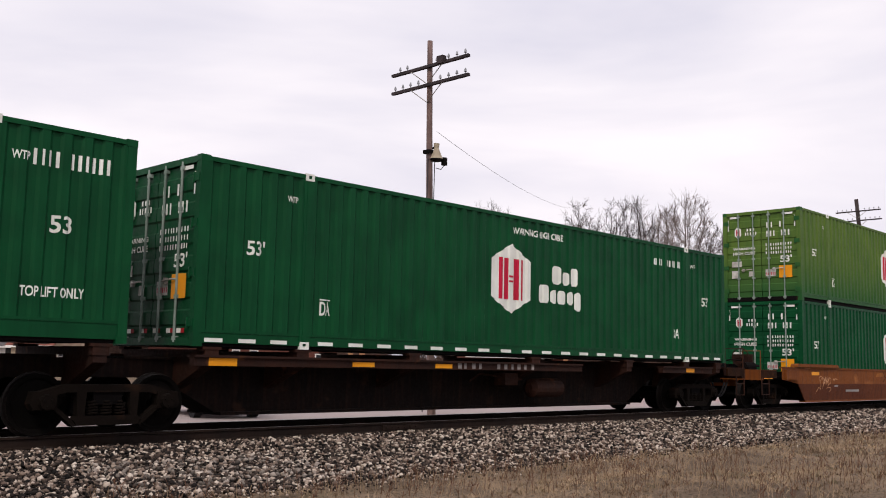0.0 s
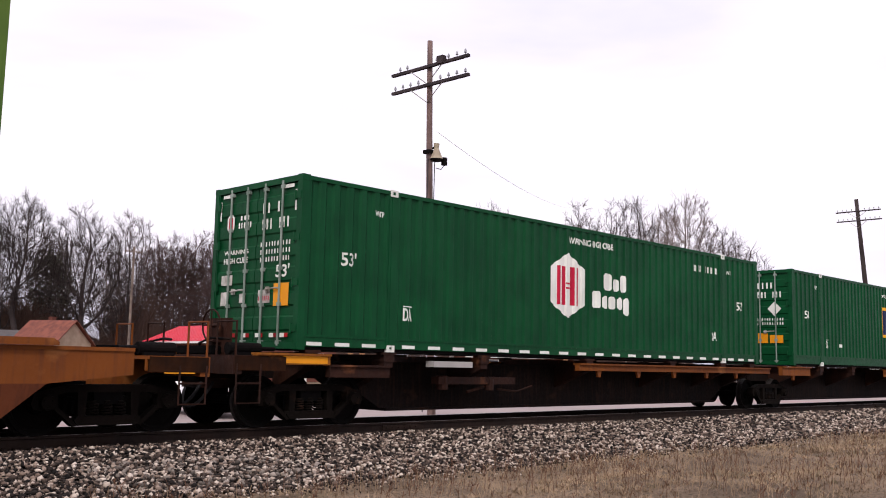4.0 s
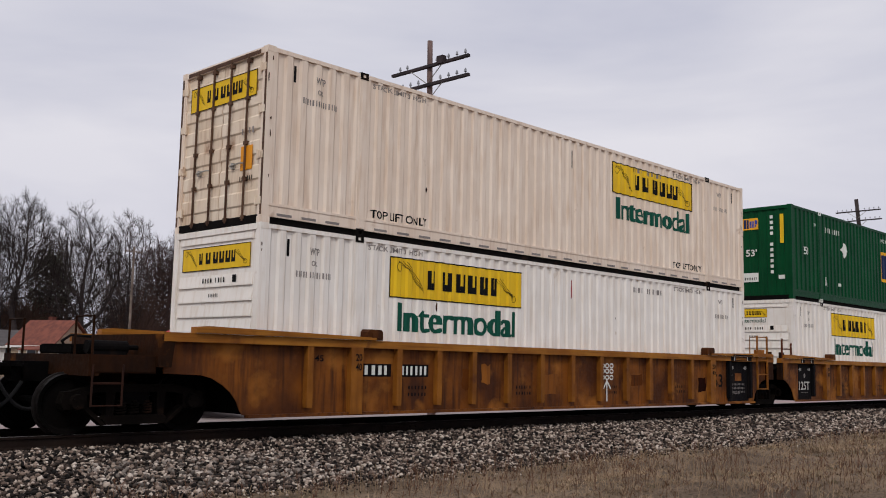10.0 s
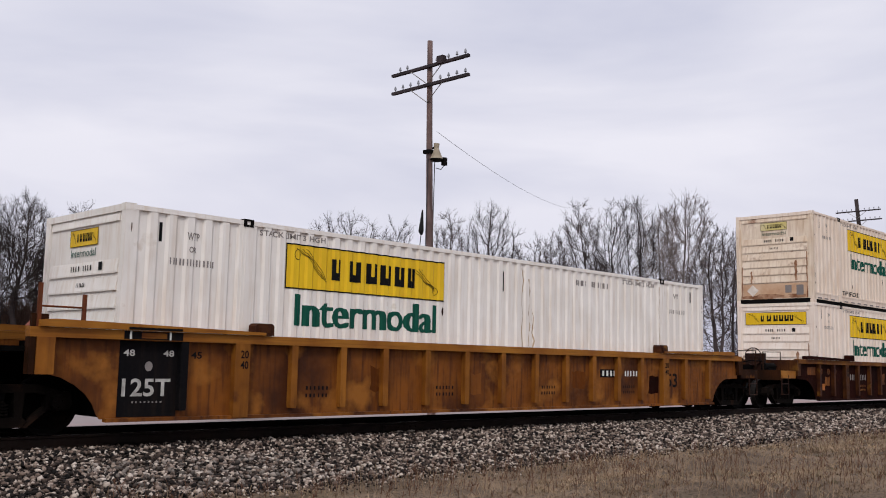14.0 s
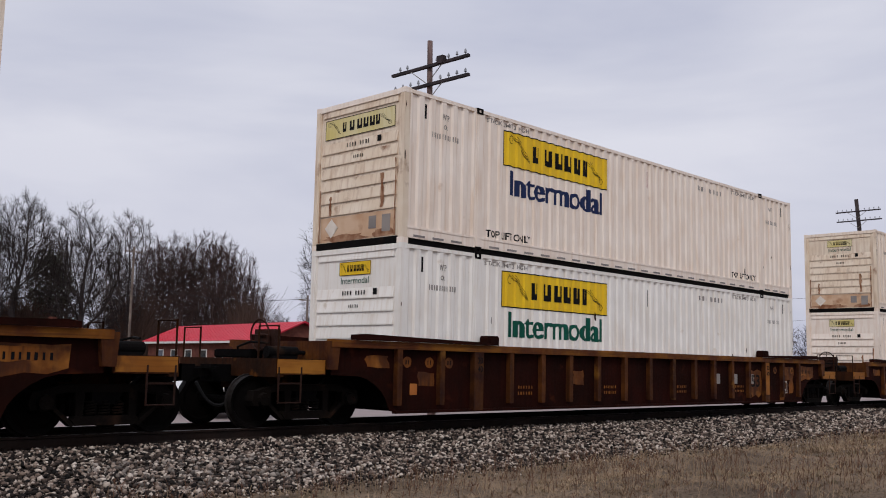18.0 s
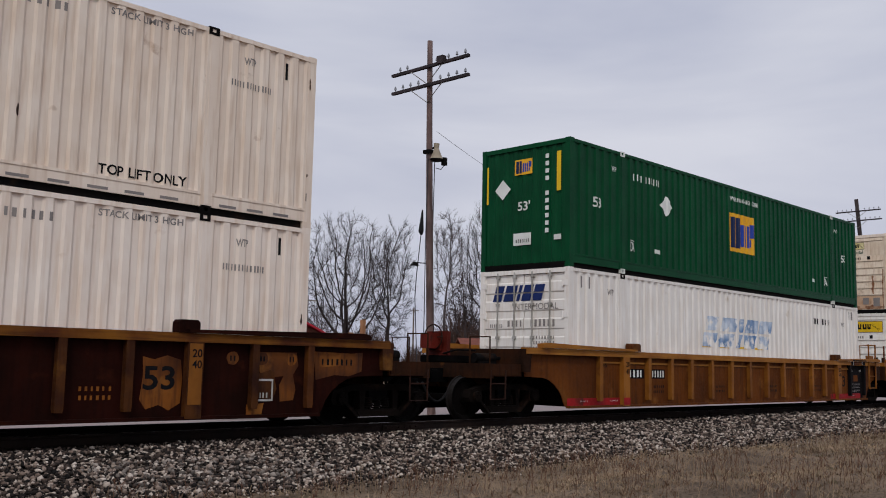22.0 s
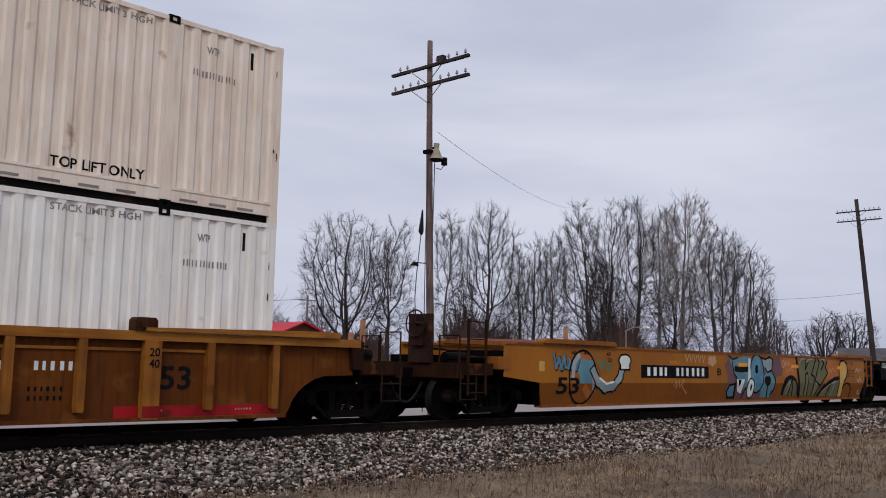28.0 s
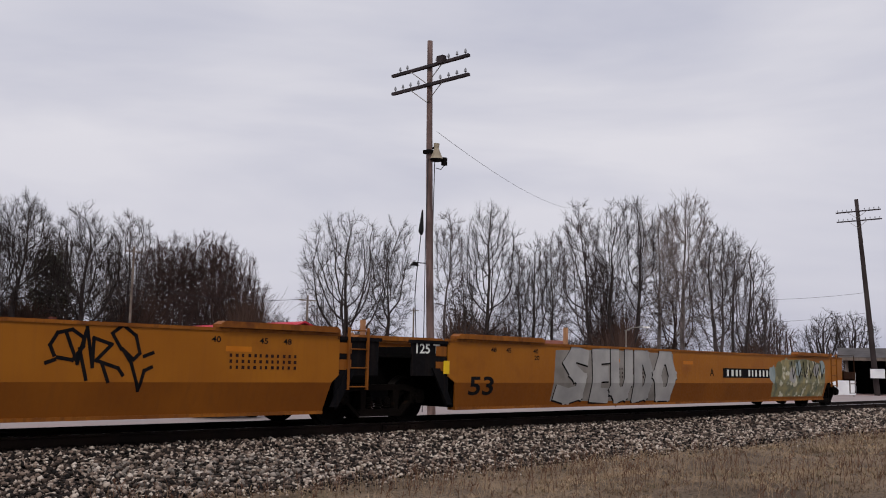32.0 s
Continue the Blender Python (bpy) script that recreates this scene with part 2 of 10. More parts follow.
M["spray_mix"] = surface("mottled_spray_paint", lin(150, 138, 98), lin(92, 98, 84), 0.6, bump=0.0, scale=3.2, spot=lin(196, 190, 168), spot_at=(0.56, 0.62), spot_scale=3.5)
M["rod_rust"] = surface("rusty_lock_rod", lin(96, 72, 56), lin(66, 46, 36), 0.7)
M["end_rust"] = surface("blotchy_rust_stain", lin(122, 78, 52), lin(172, 136, 108), 0.7, scale=5.0, bump=0.05, spot=lin(84, 48, 30), spot_at=(0.58, 0.72))
M["panel_orange"] = surface("orange_yellow_panel", lin(232, 174, 40), lin(222, 162, 38), 0.5, bump=0.0)
M["mark_red"] = surface("crimson_lettering", lin(182, 28, 58), lin(170, 26, 54), 0.5, bump=0.0)
M["mark_maroon"] = surface("maroon_lettering", lin(146, 44, 32), lin(132, 40, 30), 0.5, bump=0.0)
# bed under the loose stones; near black paints the shade in their gaps
M["gravel"] = surface("gap_shaded_gravel", lin(30, 27, 25), lin(18, 16, 15), 0.9, scale=9.0, grit=60, bump=0.8, fine=lin(11, 10, 10))
M["stone"] = surface("crushed_stone", lin(128, 119, 111), lin(96, 88, 82), 0.9, scale=3.0, grit=40, bump=0.3, vary=0.7)
M["rail"] = surface("rusty_rail", lin(38, 27, 21), lin(27, 20, 17), 0.8, bump=0.15)
M["railtop"] = surface("worn_rail_head", lin(150, 146, 144), lin(120, 112, 108), 0.35, 0.7, streak=lin(90, 80, 74), streak_axis="x", bump=0.03)
M["tie"] = surface("creosoted_timber", lin(64, 54, 48), lin(46, 40, 38), 0.9, streak=lin(84, 72, 62), streak_axis="x", bump=0.4, vary=0.3)
M["pole"] = surface("weathered_pole_timber", lin(118, 98, 93), lin(92, 76, 73), 0.85, streak=lin(68, 54, 52), streak_amount=0.8, bump=0.35)
M["arm"] = surface("dark_crossarm_timber", lin(62, 54, 56), lin(46, 42, 44), 0.85, bump=0.2)
M["glass_ins"] = surface("grey_insulator", lin(150, 152, 156), lin(120, 122, 128), 0.3, bump=0.0)
M["lamp"] = surface("enamelled_lamp_shade", lin(172, 160, 140), lin(140, 128, 110), 0.5)
M["wire"] = surface("dark_cable", lin(60, 58, 62), lin(50, 48, 52), 0.6, bump=0.0)
M["bark"] = surface("grey_bark", lin(84, 75, 74), lin(65, 58, 58), 0.95, scale=0.5, bump=0.0)
M["bark_red"] = surface("reddish_bark", lin(83, 67, 64), lin(65, 51, 50), 0.95, scale=0.5, bump=0.0)
M["bark_dark"] = surface("dark_bark", lin(63, 56, 55), lin(48, 41, 41), 0.95, scale=0.5, bump=0.0)
M["bark_pale"] = surface("pale_sycamore_bark", lin(136, 125, 122), lin(100, 91, 88), 0.9, scale=0.6, bump=0.0)
M["brush"] = surface("brown_undergrowth", lin(84, 65, 58), lin(65, 51, 45), 0.95, scale=0.3, bump=0.0)
M["needle"] = surface("dull_evergreen", lin(82, 77, 67), lin(64, 63, 55), 0.95, bump=0.0)
M["straw_pale"] = surface("pale_straw", lin(176, 152, 124), lin(140, 118, 96), 0.9, scale=0.8, bump=0.0)
M["straw"] = surface("dry_grass_blades", lin(162, 140, 114), lin(112, 94, 76), 0.9, scale=0.8, bump=0.0, spot=lin(80, 78, 52), spot_at=(0.6, 0.7))
M["stalk"] = surface("dead_weed_stalk", lin(112, 80, 62), lin(88, 62, 50), 0.9, bump=0.0)


def ground_material():
    """Dry turf on the near side and far off, pale gravel and paving beyond the line."""
    m = surface("dry_ground", lin(122, 104, 86), lin(80, 67, 55), 0.95, scale=0.9, grit=24, bump=0.6, fine=lin(40, 33, 26), fine_at=(0.5, 0.68),
                spot=lin(104, 94, 66), spot_at=(0.58, 0.74), spot_scale=0.35)
    return m


M["turf"] = ground_material()
M["lot"] = surface("pale_gravel_lot", lin(151, 138, 136), lin(138, 128, 126), 0.95, scale=0.15, grit=14, bump=0.3, spot=lin(156, 128, 125), spot_at=(0.5, 0.62), spot_scale=0.08)
M["road"] = surface("worn_asphalt", lin(150, 146, 146), lin(132, 128, 128), 0.95, scale=0.3, grit=20, bump=0.3)
M["siding"] = surface("cream_siding", lin(176, 158, 138), lin(156, 138, 118), 0.7, bump=0.05)
M["brick"] = surface("red_brick", lin(104, 64, 54), lin(88, 52, 45), 0.9, scale=3.0, bump=0.2)
M["roof_brown"] = surface("brown_shingle", lin(122, 74, 62), lin(100, 62, 54), 0.9, scale=2.0, bump=0.2)
M["roof_red"] = surface("red_metal_roof", lin(196, 48, 66), lin(180, 42, 58), 0.45, streak=lin(160, 40, 52), bump=0.02)
M["roof_grey"] = surface("grey_shingle", lin(88, 84, 84), lin(72, 69, 69), 0.9, bump=0.2)
M["trim"] = surface("white_trim", lin(220, 218, 214), lin(206, 204, 200), 0.6, bump=0.0)
M["timber"] = surface("grey_boards", lin(128, 116, 106), lin(98, 88, 82), 0.85, streak=lin(70, 62, 58), bump=0.2)
M["post"] = surface("tan_timber_post", lin(168, 124, 88), lin(146, 104, 76), 0.85, bump=0.2)
M["cart"] = surface("white_panel_paint", lin(226, 226, 228), lin(208, 208, 212), 0.5, bump=0.0)
M["tyre"] = surface("black_rubber", lin(34, 33, 34), lin(26, 26, 27), 0.85, bump=0.1)
M["silver"] = surface("silver_spray_paint", lin(168, 164, 160), lin(140, 138, 136), 0.5, bump=0.0)
M["silver_dull"] = surface("dull_silver_spray_paint", lin(140, 134, 128), lin(112, 106, 100), 0.6, bump=0.0, scale=2.0)
M["teal"] = surface("pale_blue_spray_paint", lin(104, 142, 152), lin(82, 116, 130), 0.5, bump=0.0)
M["olive"] = surface("olive_spray_paint", lin(110, 105, 72), lin(92, 89, 61), 0.5, bump=0.0)
M["peach"] = surface("faded_peach_spray_paint", lin(172, 104, 50), lin(158, 92, 40), 0.6, bump=0.0)
M["spray_blue"] = surface("blue_spray_paint", lin(96, 140, 158), lin(74, 116, 138), 0.5, bump=0.0, scale=2.5, spot=lin(140, 172, 182))
M["spray_grey"] = surface("grey_spray_paint", lin(150, 160, 158), lin(120, 134, 136), 0.5, bump=0.0, scale=2.5)
M["pale_pink"] = surface("faint_pink_spray_paint", lin(190, 146, 112), lin(176, 128, 88), 0.6, bump=0.0, scale=3.0)
M["pale"] = surface("pale_yellow_spray_paint", lin(204, 168, 92), lin(190, 150, 78), 0.6, bump=0.0)
M["pink"] = surface("dusty_pink_spray_paint", lin(112, 80, 82), lin(96, 68, 74), 0.6, bump=0.0)

pane = bpy.data.materials.new("window_glass")
pane.use_nodes = True
pb = pane.node_tree.nodes["Principled BSDF"]
pb.inputs["Base Color"].default_value, pb.inputs["Roughness"].default_value = (0.03, 0.035, 0.04, 1), 0.08
M["pane"] = pane


# ---- mesh helpers ----
def quad(bm, pts):
    return bm.faces.new([bm.verts.new(p) for p in pts])


def box(bm, x0, x1, y0, y1, z0, z1):
    v = [bm.verts.new((x, y, z)) for z in (z0, z1) for y in (y0, y1) for x in (x0, x1)]
    for f in ((0, 2, 3, 1), (4, 5, 7, 6), (0, 1, 5, 4), (2, 6, 7, 3), (0, 4, 6, 2), (1, 3, 7, 5)):
        bm.faces.new([v[i] for i in f])


def prism(bm, pts, y0, y1):
    """An outline in x and z, drawn out from y0 to y1."""
    a = [bm.verts.new((x, y0, z)) for x, z in pts]
    b = [bm.verts.new((x, y1, z)) for x, z in pts]
    n = len(pts)
    bm.faces.new(a)
    bm.faces.new(b[::-1])
    for i in range(n):
        bm.faces.new((a[i], b[i], b[(i + 1) % n], a[(i + 1) % n]))


def tube(bm, p0, p1, r0, r1=None, n=8, caps=True):
    """A round bar between two points, tapering from r0 to r1."""
    r1 = r0 if r1 is None else r1
    p0, p1 = Vector(p0), Vector(p1)
    d = (p1 - p0).normalized()
    s = d.orthogonal().normalized()
    w = d.cross(s)
    rings = []
    for p, r in ((p0, r0), (p1, r1)):
        rings.append([bm.verts.new(p + r * (math.cos(2 * math.pi * i / n) * s + math.sin(2 * math.pi * i / n) * w)) for i in range(n)])
    for i in range(n):
        bm.faces.new((rings[0][i], rings[0][(i + 1) % n], rings[1][(i + 1) % n], rings[1][i]))
    if caps:
        bm.faces.new(rings[0][::-1])
        bm.faces.new(rings[1])


def lathe_y(bm, prof, n=24):
    """Rings round the y axis from (radius, y) pairs."""
    rings = []
    for r, y in prof:
        rings.append([bm.verts.new((r * math.cos(2 * math.pi * i / n), y, r * math.sin(2 * math.pi * i / n))) for i in range(n)])
    for a, b in zip(rings, rings[1:]):
        for i in range(n):
            bm.faces.new((a[i], a[(i + 1) % n], b[(i + 1) % n], b[i]))
    bm.faces.new(rings[0][::-1])
    bm.faces.new(rings[-1])


def bent(bm, pts, r, n=6):
    """One round bar along a line of points."""
    pts = [Vector(p) for p in pts]
    rings, s = [], None
    for i, p in enumerate(pts):
        d = (pts[min(i + 1, len(pts) - 1)] - pts[max(i - 1, 0)]).normalized()
        s = d.orthogonal().normalized() if s is None else (s - d * s.dot(d)).normalized()
        w = d.cross(s)
        rings.append([bm.verts.new(p + r * (math.cos(2 * math.pi * k / n) * s + math.sin(2 * math.pi * k / n) * w)) for k in range(n)])
    for a, b in zip(rings, rings[1:]):
        for k in range(n):
            bm.faces.new((a[k], a[(k + 1) % n], b[(k + 1) % n], b[k]))
    bm.faces.new(rings[0][::-1])
    bm.faces.new(rings[-1])


def mesh_of(name, bm, mat, smooth=False):
    bmesh.ops.recalc_face_normals(bm, faces=bm.faces[:])
    me = bpy.data.meshes.new(name)
    bm.to_mesh(me)
    bm.free()
    if smooth:
        for p in me.polygons:
            p.use_smooth = True
    for k in (mat if isinstance(mat, (list, tuple)) else [mat]):
        me.materials.append(M[k])
    return me


def part(name, bm, mat, parent, label="", smooth=False):
    """Links a bmesh as one mesh object under a thing or a part."""
    ob = new(name, mesh_of(name, bm, mat, smooth))
    ob.parent = parent
    return tagged(ob, label)


STORE = {}


def shared(key, name, make, mat, parent, label="", at=None, smooth=False):
    """A part whose mesh is built once and used by all alike parts."""
    k = (key, mat)
    if k not in STORE:
        bm = bmesh.new()
        make(bm)
        STORE[k] = mesh_of(name, bm, mat, smooth)
    ob = new(name, STORE[k])
    ob.parent = parent
    if at is not None:
        ob.matrix_basis = at
    return tagged(ob, label)


def thing(name, label, category, group="", at=None, kind=""):
    ob = new(name)
    ob.empty_display_size = 0.2
    if at is not None:
        ob.matrix_basis = at
    return tagged(ob, label, category, group, kind)


def solid(name, bm, mat, label, category, group="", at=None, kind="", smooth=False):
    ob = new(name, mesh_of(name, bm, mat, smooth))
    if at is not None:
        ob.matrix_basis = at
    return tagged(ob, label, category, group, kind)


# ---- lettering with the built-in font ----
WORDS = ["53", "53'", "53ft", "DA", "WARNING HIGH CUBE", "TOP LIFT ONLY", "Intermodal", "INTERMODAL", "125T", "125 T", "20", "40", "48", "45",
         "A", "B", "C", "WTP", "HIGH CUBE", "WARNING", "OR", "1", "STACK LIMIT 3 HIGH", "STACKING THREE HIGH ONLY", "LD LMT"]
LETTERS = {}


def cast_letters():
    made = []
    for w in WORDS:
        cu = bpy.data.curves.new("word", "FONT")
        cu.body, cu.size, cu.offset, cu.resolution_u = w, 1.0, {"INTERMODAL": 0.0, "Intermodal": 0.0}.get(w, 0.02), 3
        made.append((w, new("word", cu)))
    dg = bpy.context.evaluated_depsgraph_get()
    for w, ob in made:
        me = bpy.data.meshes.new_from_object(ob.evaluated_get(dg))
        co = np.array([v.co[:2] for v in me.vertices])
        lo, hi = co.min(0), co.max(0)
        LETTERS[w] = ((co - lo) / (hi - lo), [tuple(p.vertices) for p in me.polygons], (hi - lo)[0] / (hi - lo)[1])
        bpy.data.meshes.remove(me)
        cu = ob.data
        bpy.data.objects.remove(ob)
        bpy.data.curves.remove(cu)


cast_letters()


def flat_word(w, x0, x1, z0, z1, slant=0.0):
    """Vertices in x and z, and faces, of a word that fills a box."""
    co, faces, _ = LETTERS[w]
    return [(x0 + a * (x1 - x0) + slant * b, z0 + b * (z1 - z0)) for a, b in co], faces


def flat_bars(n, x0, x1, z0, z1, seed=1, gaps=()):
    """Plain bars, one for each sign that cannot be read."""
    rnd = random.Random(seed)
    step = (x1 - x0) / n
    vs, fs = [], []
    for i in range(n):
        if i in gaps:
            continue
        a = x0 + (i + rnd.uniform(0.14, 0.3)) * step
        b = a + rnd.uniform(0.3, 0.52) * step
        k = len(vs)
        vs += [(a, z0), (b, z0), (b, z1), (a, z1)]
        fs.append((k, k + 1, k + 2, k + 3))
    return vs, fs


def flat_poly(*polys):
    vs, fs = [], []
    for p in polys:
        k = len(vs)
        vs += list(p)
        fs.append(tuple(range(k, k + len(p))))
    return vs, fs


def rect(x0, x1, z0, z1, slant=0.0):
    return [(x0, z0), (x1, z0), (x1 + slant, z1), (x0 + slant, z1)]


def ring(cx, cz, rx, rz, w, n=28, a0=0.0, a1=2 * math.pi):
    """A band along an ellipse."""
    ps = []
    for i in range(n):
        a, b = a0 + (a1 - a0) * i / n, a0 + (a1 - a0) * (i + 1) / n
        ps.append([(cx + rx * math.cos(a), cz + rz * math.sin(a)), (cx + rx * math.cos(b), cz + rz * math.sin(b)),
                   (cx + (rx - w) * math.cos(b), cz + (rz - w) * math.sin(b)), (cx + (rx - w) * math.cos(a), cz + (rz - w) * math.sin(a))])
    return ps


def disc(cx, cz, rx, rz, n=24, wob=0.0, seed=0):
    rnd = random.Random(seed)
    ks = [1 + wob * rnd.uniform(-1, 1) for _ in range(n)]
    return [(cx + rx * ks[i] * math.cos(2 * math.pi * i / n), cz + rz * ks[i] * math.sin(2 * math.pi * i / n)) for i in range(n)]


def strokes(pts, w):
    """Brush strokes along a list of points."""
    ps = []
    for (ax, az), (bx, bz) in zip(pts, pts[1:]):
        d = math.hypot(bx - ax, bz - az) or 1e-6
        ux, uz = (bx - ax) / d * w * 0.46, (bz - az) / d * w * 0.46
        nx, nz = -(bz - az) / d * w / 2, (bx - ax) / d * w / 2
        ps.append([(ax - ux + nx, az - uz + nz), (ax - ux - nx, az - uz - nz), (bx + ux - nx, bz + uz - nz), (bx + ux + nx, bz + uz + nz)])
    return ps


def layered(vs, fs):
    """The flat shapes as faces, each a hair above the one before it."""
    bm = bmesh.new()
    own = sum(len(f) for f in fs) == len(vs)
    step = {}
    for n, f in enumerate(fs):
        for i in f:
            step[i] = (n % 12) * 0.0001 if own else 0.0
    vv = [bm.verts.new((x, step.get(i, 0.0), z)) for i, (x, z) in enumerate(vs)]
    for f in fs:
        try:
            bm.faces.new([vv[i] for i in f])
        except ValueError:
            pass
    return bm


SINGLES = ("notice", "reflector", "reflector_strip", "vent", "scuff", "number_panel", "yellow_patch")


def painted(name, flat, mat, parent, depth_at, cuts=(), label="", lift=0.004, end=False):
    """Paint on a surface: the flat shape is cut at the folds and laid on them. depth_at(x) gives y; with end, the face looks along -x and
    x stands for -y."""
    if name in SINGLES and len(flat[1]) > 1:
        for f in flat[1]:
            o = painted(name, ([flat[0][i] for i in f], [tuple(range(len(f)))]), mat, parent, depth_at, cuts, label, lift, end)
        return o
    vs, fs = flat
    bm = layered(vs, fs)
    if cuts:
        lo, hi = min(x for x, _ in vs), max(x for x, _ in vs)
        for c in cuts:
            if lo < c < hi:
                bmesh.ops.bisect_plane(bm, geom=bm.verts[:] + bm.edges[:] + bm.faces[:], plane_co=(c, 0, 0), plane_no=(1, 0, 0), dist=1e-5)
    for v in bm.verts:
        y = depth_at(v.co.x) - lift - v.co.y
        v.co = Vector((y, -v.co.x, v.co.z)) if end else Vector((v.co.x, y, v.co.z))
    me = bpy.data.meshes.new(name)
    bm.normal_update()
    for f in bm.faces:
        if (f.normal.x if end else f.normal.y) > 0:
            f.normal_flip()
    bm.to_mesh(me)
    bm.free()
    me.materials.append(M[mat])
    ob = new(name, me)
    ob.parent = parent
    return tagged(ob, label)


# ---- ground, ballast and track ----
GROUND = -0.425


def build_ground():
    bm = bmesh.new()
    # cross-section of the sheet: near turf, ballast foot, far lot
    ys = [-1500, -300, -80, -30, -20, -16, -13, -11, -9, -8, -7, -6, -5.2, -4.6, -4.0]
    ys2 = [4.0, 6, 9, 14, 22, 34, 60, 120, 300, 1500]
    xs = [-1500, -400, -120, -50, -20, -8, -4] + [i * 1.0 for i in range(0, 40)] + [42, 46, 52, 60, 75, 100, 150, 300, 800, 2500]
    rows = []
    allys = ys + [0.0] + ys2
    for y in allys:
        row = []
        for x in xs:
            z = GROUND
            if y <= -4.6 and y > -30:
                z += 0.05 * noise.noise(Vector((x * 0.35, y * 0.6, 0))) + 0.015
            if y == 0.0:
                z = GROUND - 0.02
            row.append(bm.verts.new((x, y, z)))
        rows.append(row)
    for a, b in zip(rows, rows[1:]):
        for i in range(len(xs) - 1):
            bm.faces.new((a[i], a[i + 1], b[i + 1], b[i]))
    ob = solid("ground", bm, "turf", "dry winter turf and bare earth beside the railway", "ground", kind="structure")
    bm = bmesh.new()
    quad(bm, [(-60, 3.6, GROUND + 0.006), (160, 3.6, GROUND + 0.006), (160, 26, GROUND + 0.006), (-60, 26, GROUND + 0.006)])
    solid("pavement", bm, "lot", "pale pinkish gravel lot beyond the railway line", "gravel lot", kind="structure")
    bm = bmesh.new()
    quad(bm, [(-80, 26, GROUND + 0.012), (220, 26, GROUND + 0.012), (220, 33, GROUND + 0.012), (-80, 33, GROUND + 0.012)])
    solid("road", bm, "road", "worn grey asphalt road behind the lot", "road", kind="structure")


def ballast_height(y):
    """The bed's surface above the ground."""
    a = abs(y)
    if y < 0:
        k = [(0, -0.20), (1.6, -0.21), (2.3, -0.27), (4.6, -0.425), (9, -0.425)]
    else:
        k = [(0, -0.20), (1.6, -0.21), (2.2, -0.27), (3.6, -0.425), (9, -0.425)]
    for (a0, z0), (a1, z1) in zip(k, k[1:]):
        if a <= a1:
            return z0 + (z1 - z0) * (a - a0) / (a1 - a0)
    return -0.425


def build_bed():
    bm = bmesh.new()
    ys = [-4.75, -4.2, -3.4, -2.6, -2.2, -1.6, -0.8, 0, 0.8, 1.6, 2.2, 3.0, 3.7]
    xs = [-60, -20, -5] + [i * 0.5 for i in range(0, 120)] + [65, 80, 120, 200, 400]
    rows = []
    for y in ys:
        row = []
        for x in xs:
            z = ballast_height(y) + (0.02 * noise.noise(Vector((x * 1.3, y * 1.7, 3))) if -4.7 < y < 3.6 else -0.02)
            row.append(bm.verts.new((x, y, z)))
        rows.append(row)
    for a, b in zip(rows, rows[1:]):
        for i in range(len(xs) - 1):
            bm.faces.new((a[i], a[i + 1], b[i + 1], b[i]))
    return solid("ballast_bed", bm, "gravel", "crushed-stone ballast bed under the track, near black as shade between stones", "ballast", kind="structure", smooth=True)



def icosahedron():
    bm = bmesh.new()
    bmesh.ops.create_icosphere(bm, subdivisions=1, radius=1.0)
    v = np.array([x.co[:] for x in bm.verts])
    f = np.array([[x.index for x in y.verts] for y in bm.faces])
    bm.free()
    return v, f


def mesh_from_arrays(name, verts, faces, mat):
    me = bpy.data.meshes.new(name)
    n, k = faces.shape
    me.vertices.add(len(verts))
    me.vertices.foreach_set("co", verts.astype(np.float32).ravel())
    me.loops.add(n * k)
    me.loops.foreach_set("vertex_index", faces.astype(np.int32).ravel())
    me.polygons.add(n)
    me.polygons.foreach_set("loop_start", np.arange(0, n * k, k, dtype=np.int32))
    me.polygons.foreach_set("loop_total", np.full(n, k, dtype=np.int32))
    me.update(calc_edges=True)
    me.validate()
    me.materials.append(M[mat])
    return me


def stone_material():
    """Crushed stone, each piece of its own shade."""
    m = bpy.data.materials.new("mixed_crushed_stone")
    m.use_nodes = True
    t = m.node_tree
    bs = t.nodes["Principled BSDF"]
    ge = t.nodes.new("ShaderNodeNewGeometry")
    rp = t.nodes.new("ShaderNodeValToRGB")
    el = rp.color_ramp.elements
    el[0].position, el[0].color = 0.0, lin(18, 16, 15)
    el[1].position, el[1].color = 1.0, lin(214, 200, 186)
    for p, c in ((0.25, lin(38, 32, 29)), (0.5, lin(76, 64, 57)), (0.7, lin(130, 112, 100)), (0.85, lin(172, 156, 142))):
        e = el.new(p)
        e.color = c
    nz = t.nodes.new("ShaderNodeTexNoise")
    nz.inputs["Scale"].default_value = 45.0
    mx = t.nodes.new("ShaderNodeMix")
    mx.data_type, mx.blend_type = "RGBA", "MULTIPLY"
    mx.inputs["Factor"].default_value = 0.35
    t.links.new(ge.outputs["Random Per Island"], rp.inputs["Fac"])
    t.links.new(rp.outputs["Color"], mx.inputs["A"])
    t.links.new(nz.outputs["Fac"], mx.inputs["B"])
    t.links.new(mx.outputs["Result"], bs.inputs["Base Color"])
    bs.inputs["Roughness"].default_value = 0.9
    bs.inputs["Specular IOR Level"].default_value = 0.2
    return m


M["stones"] = stone_material()


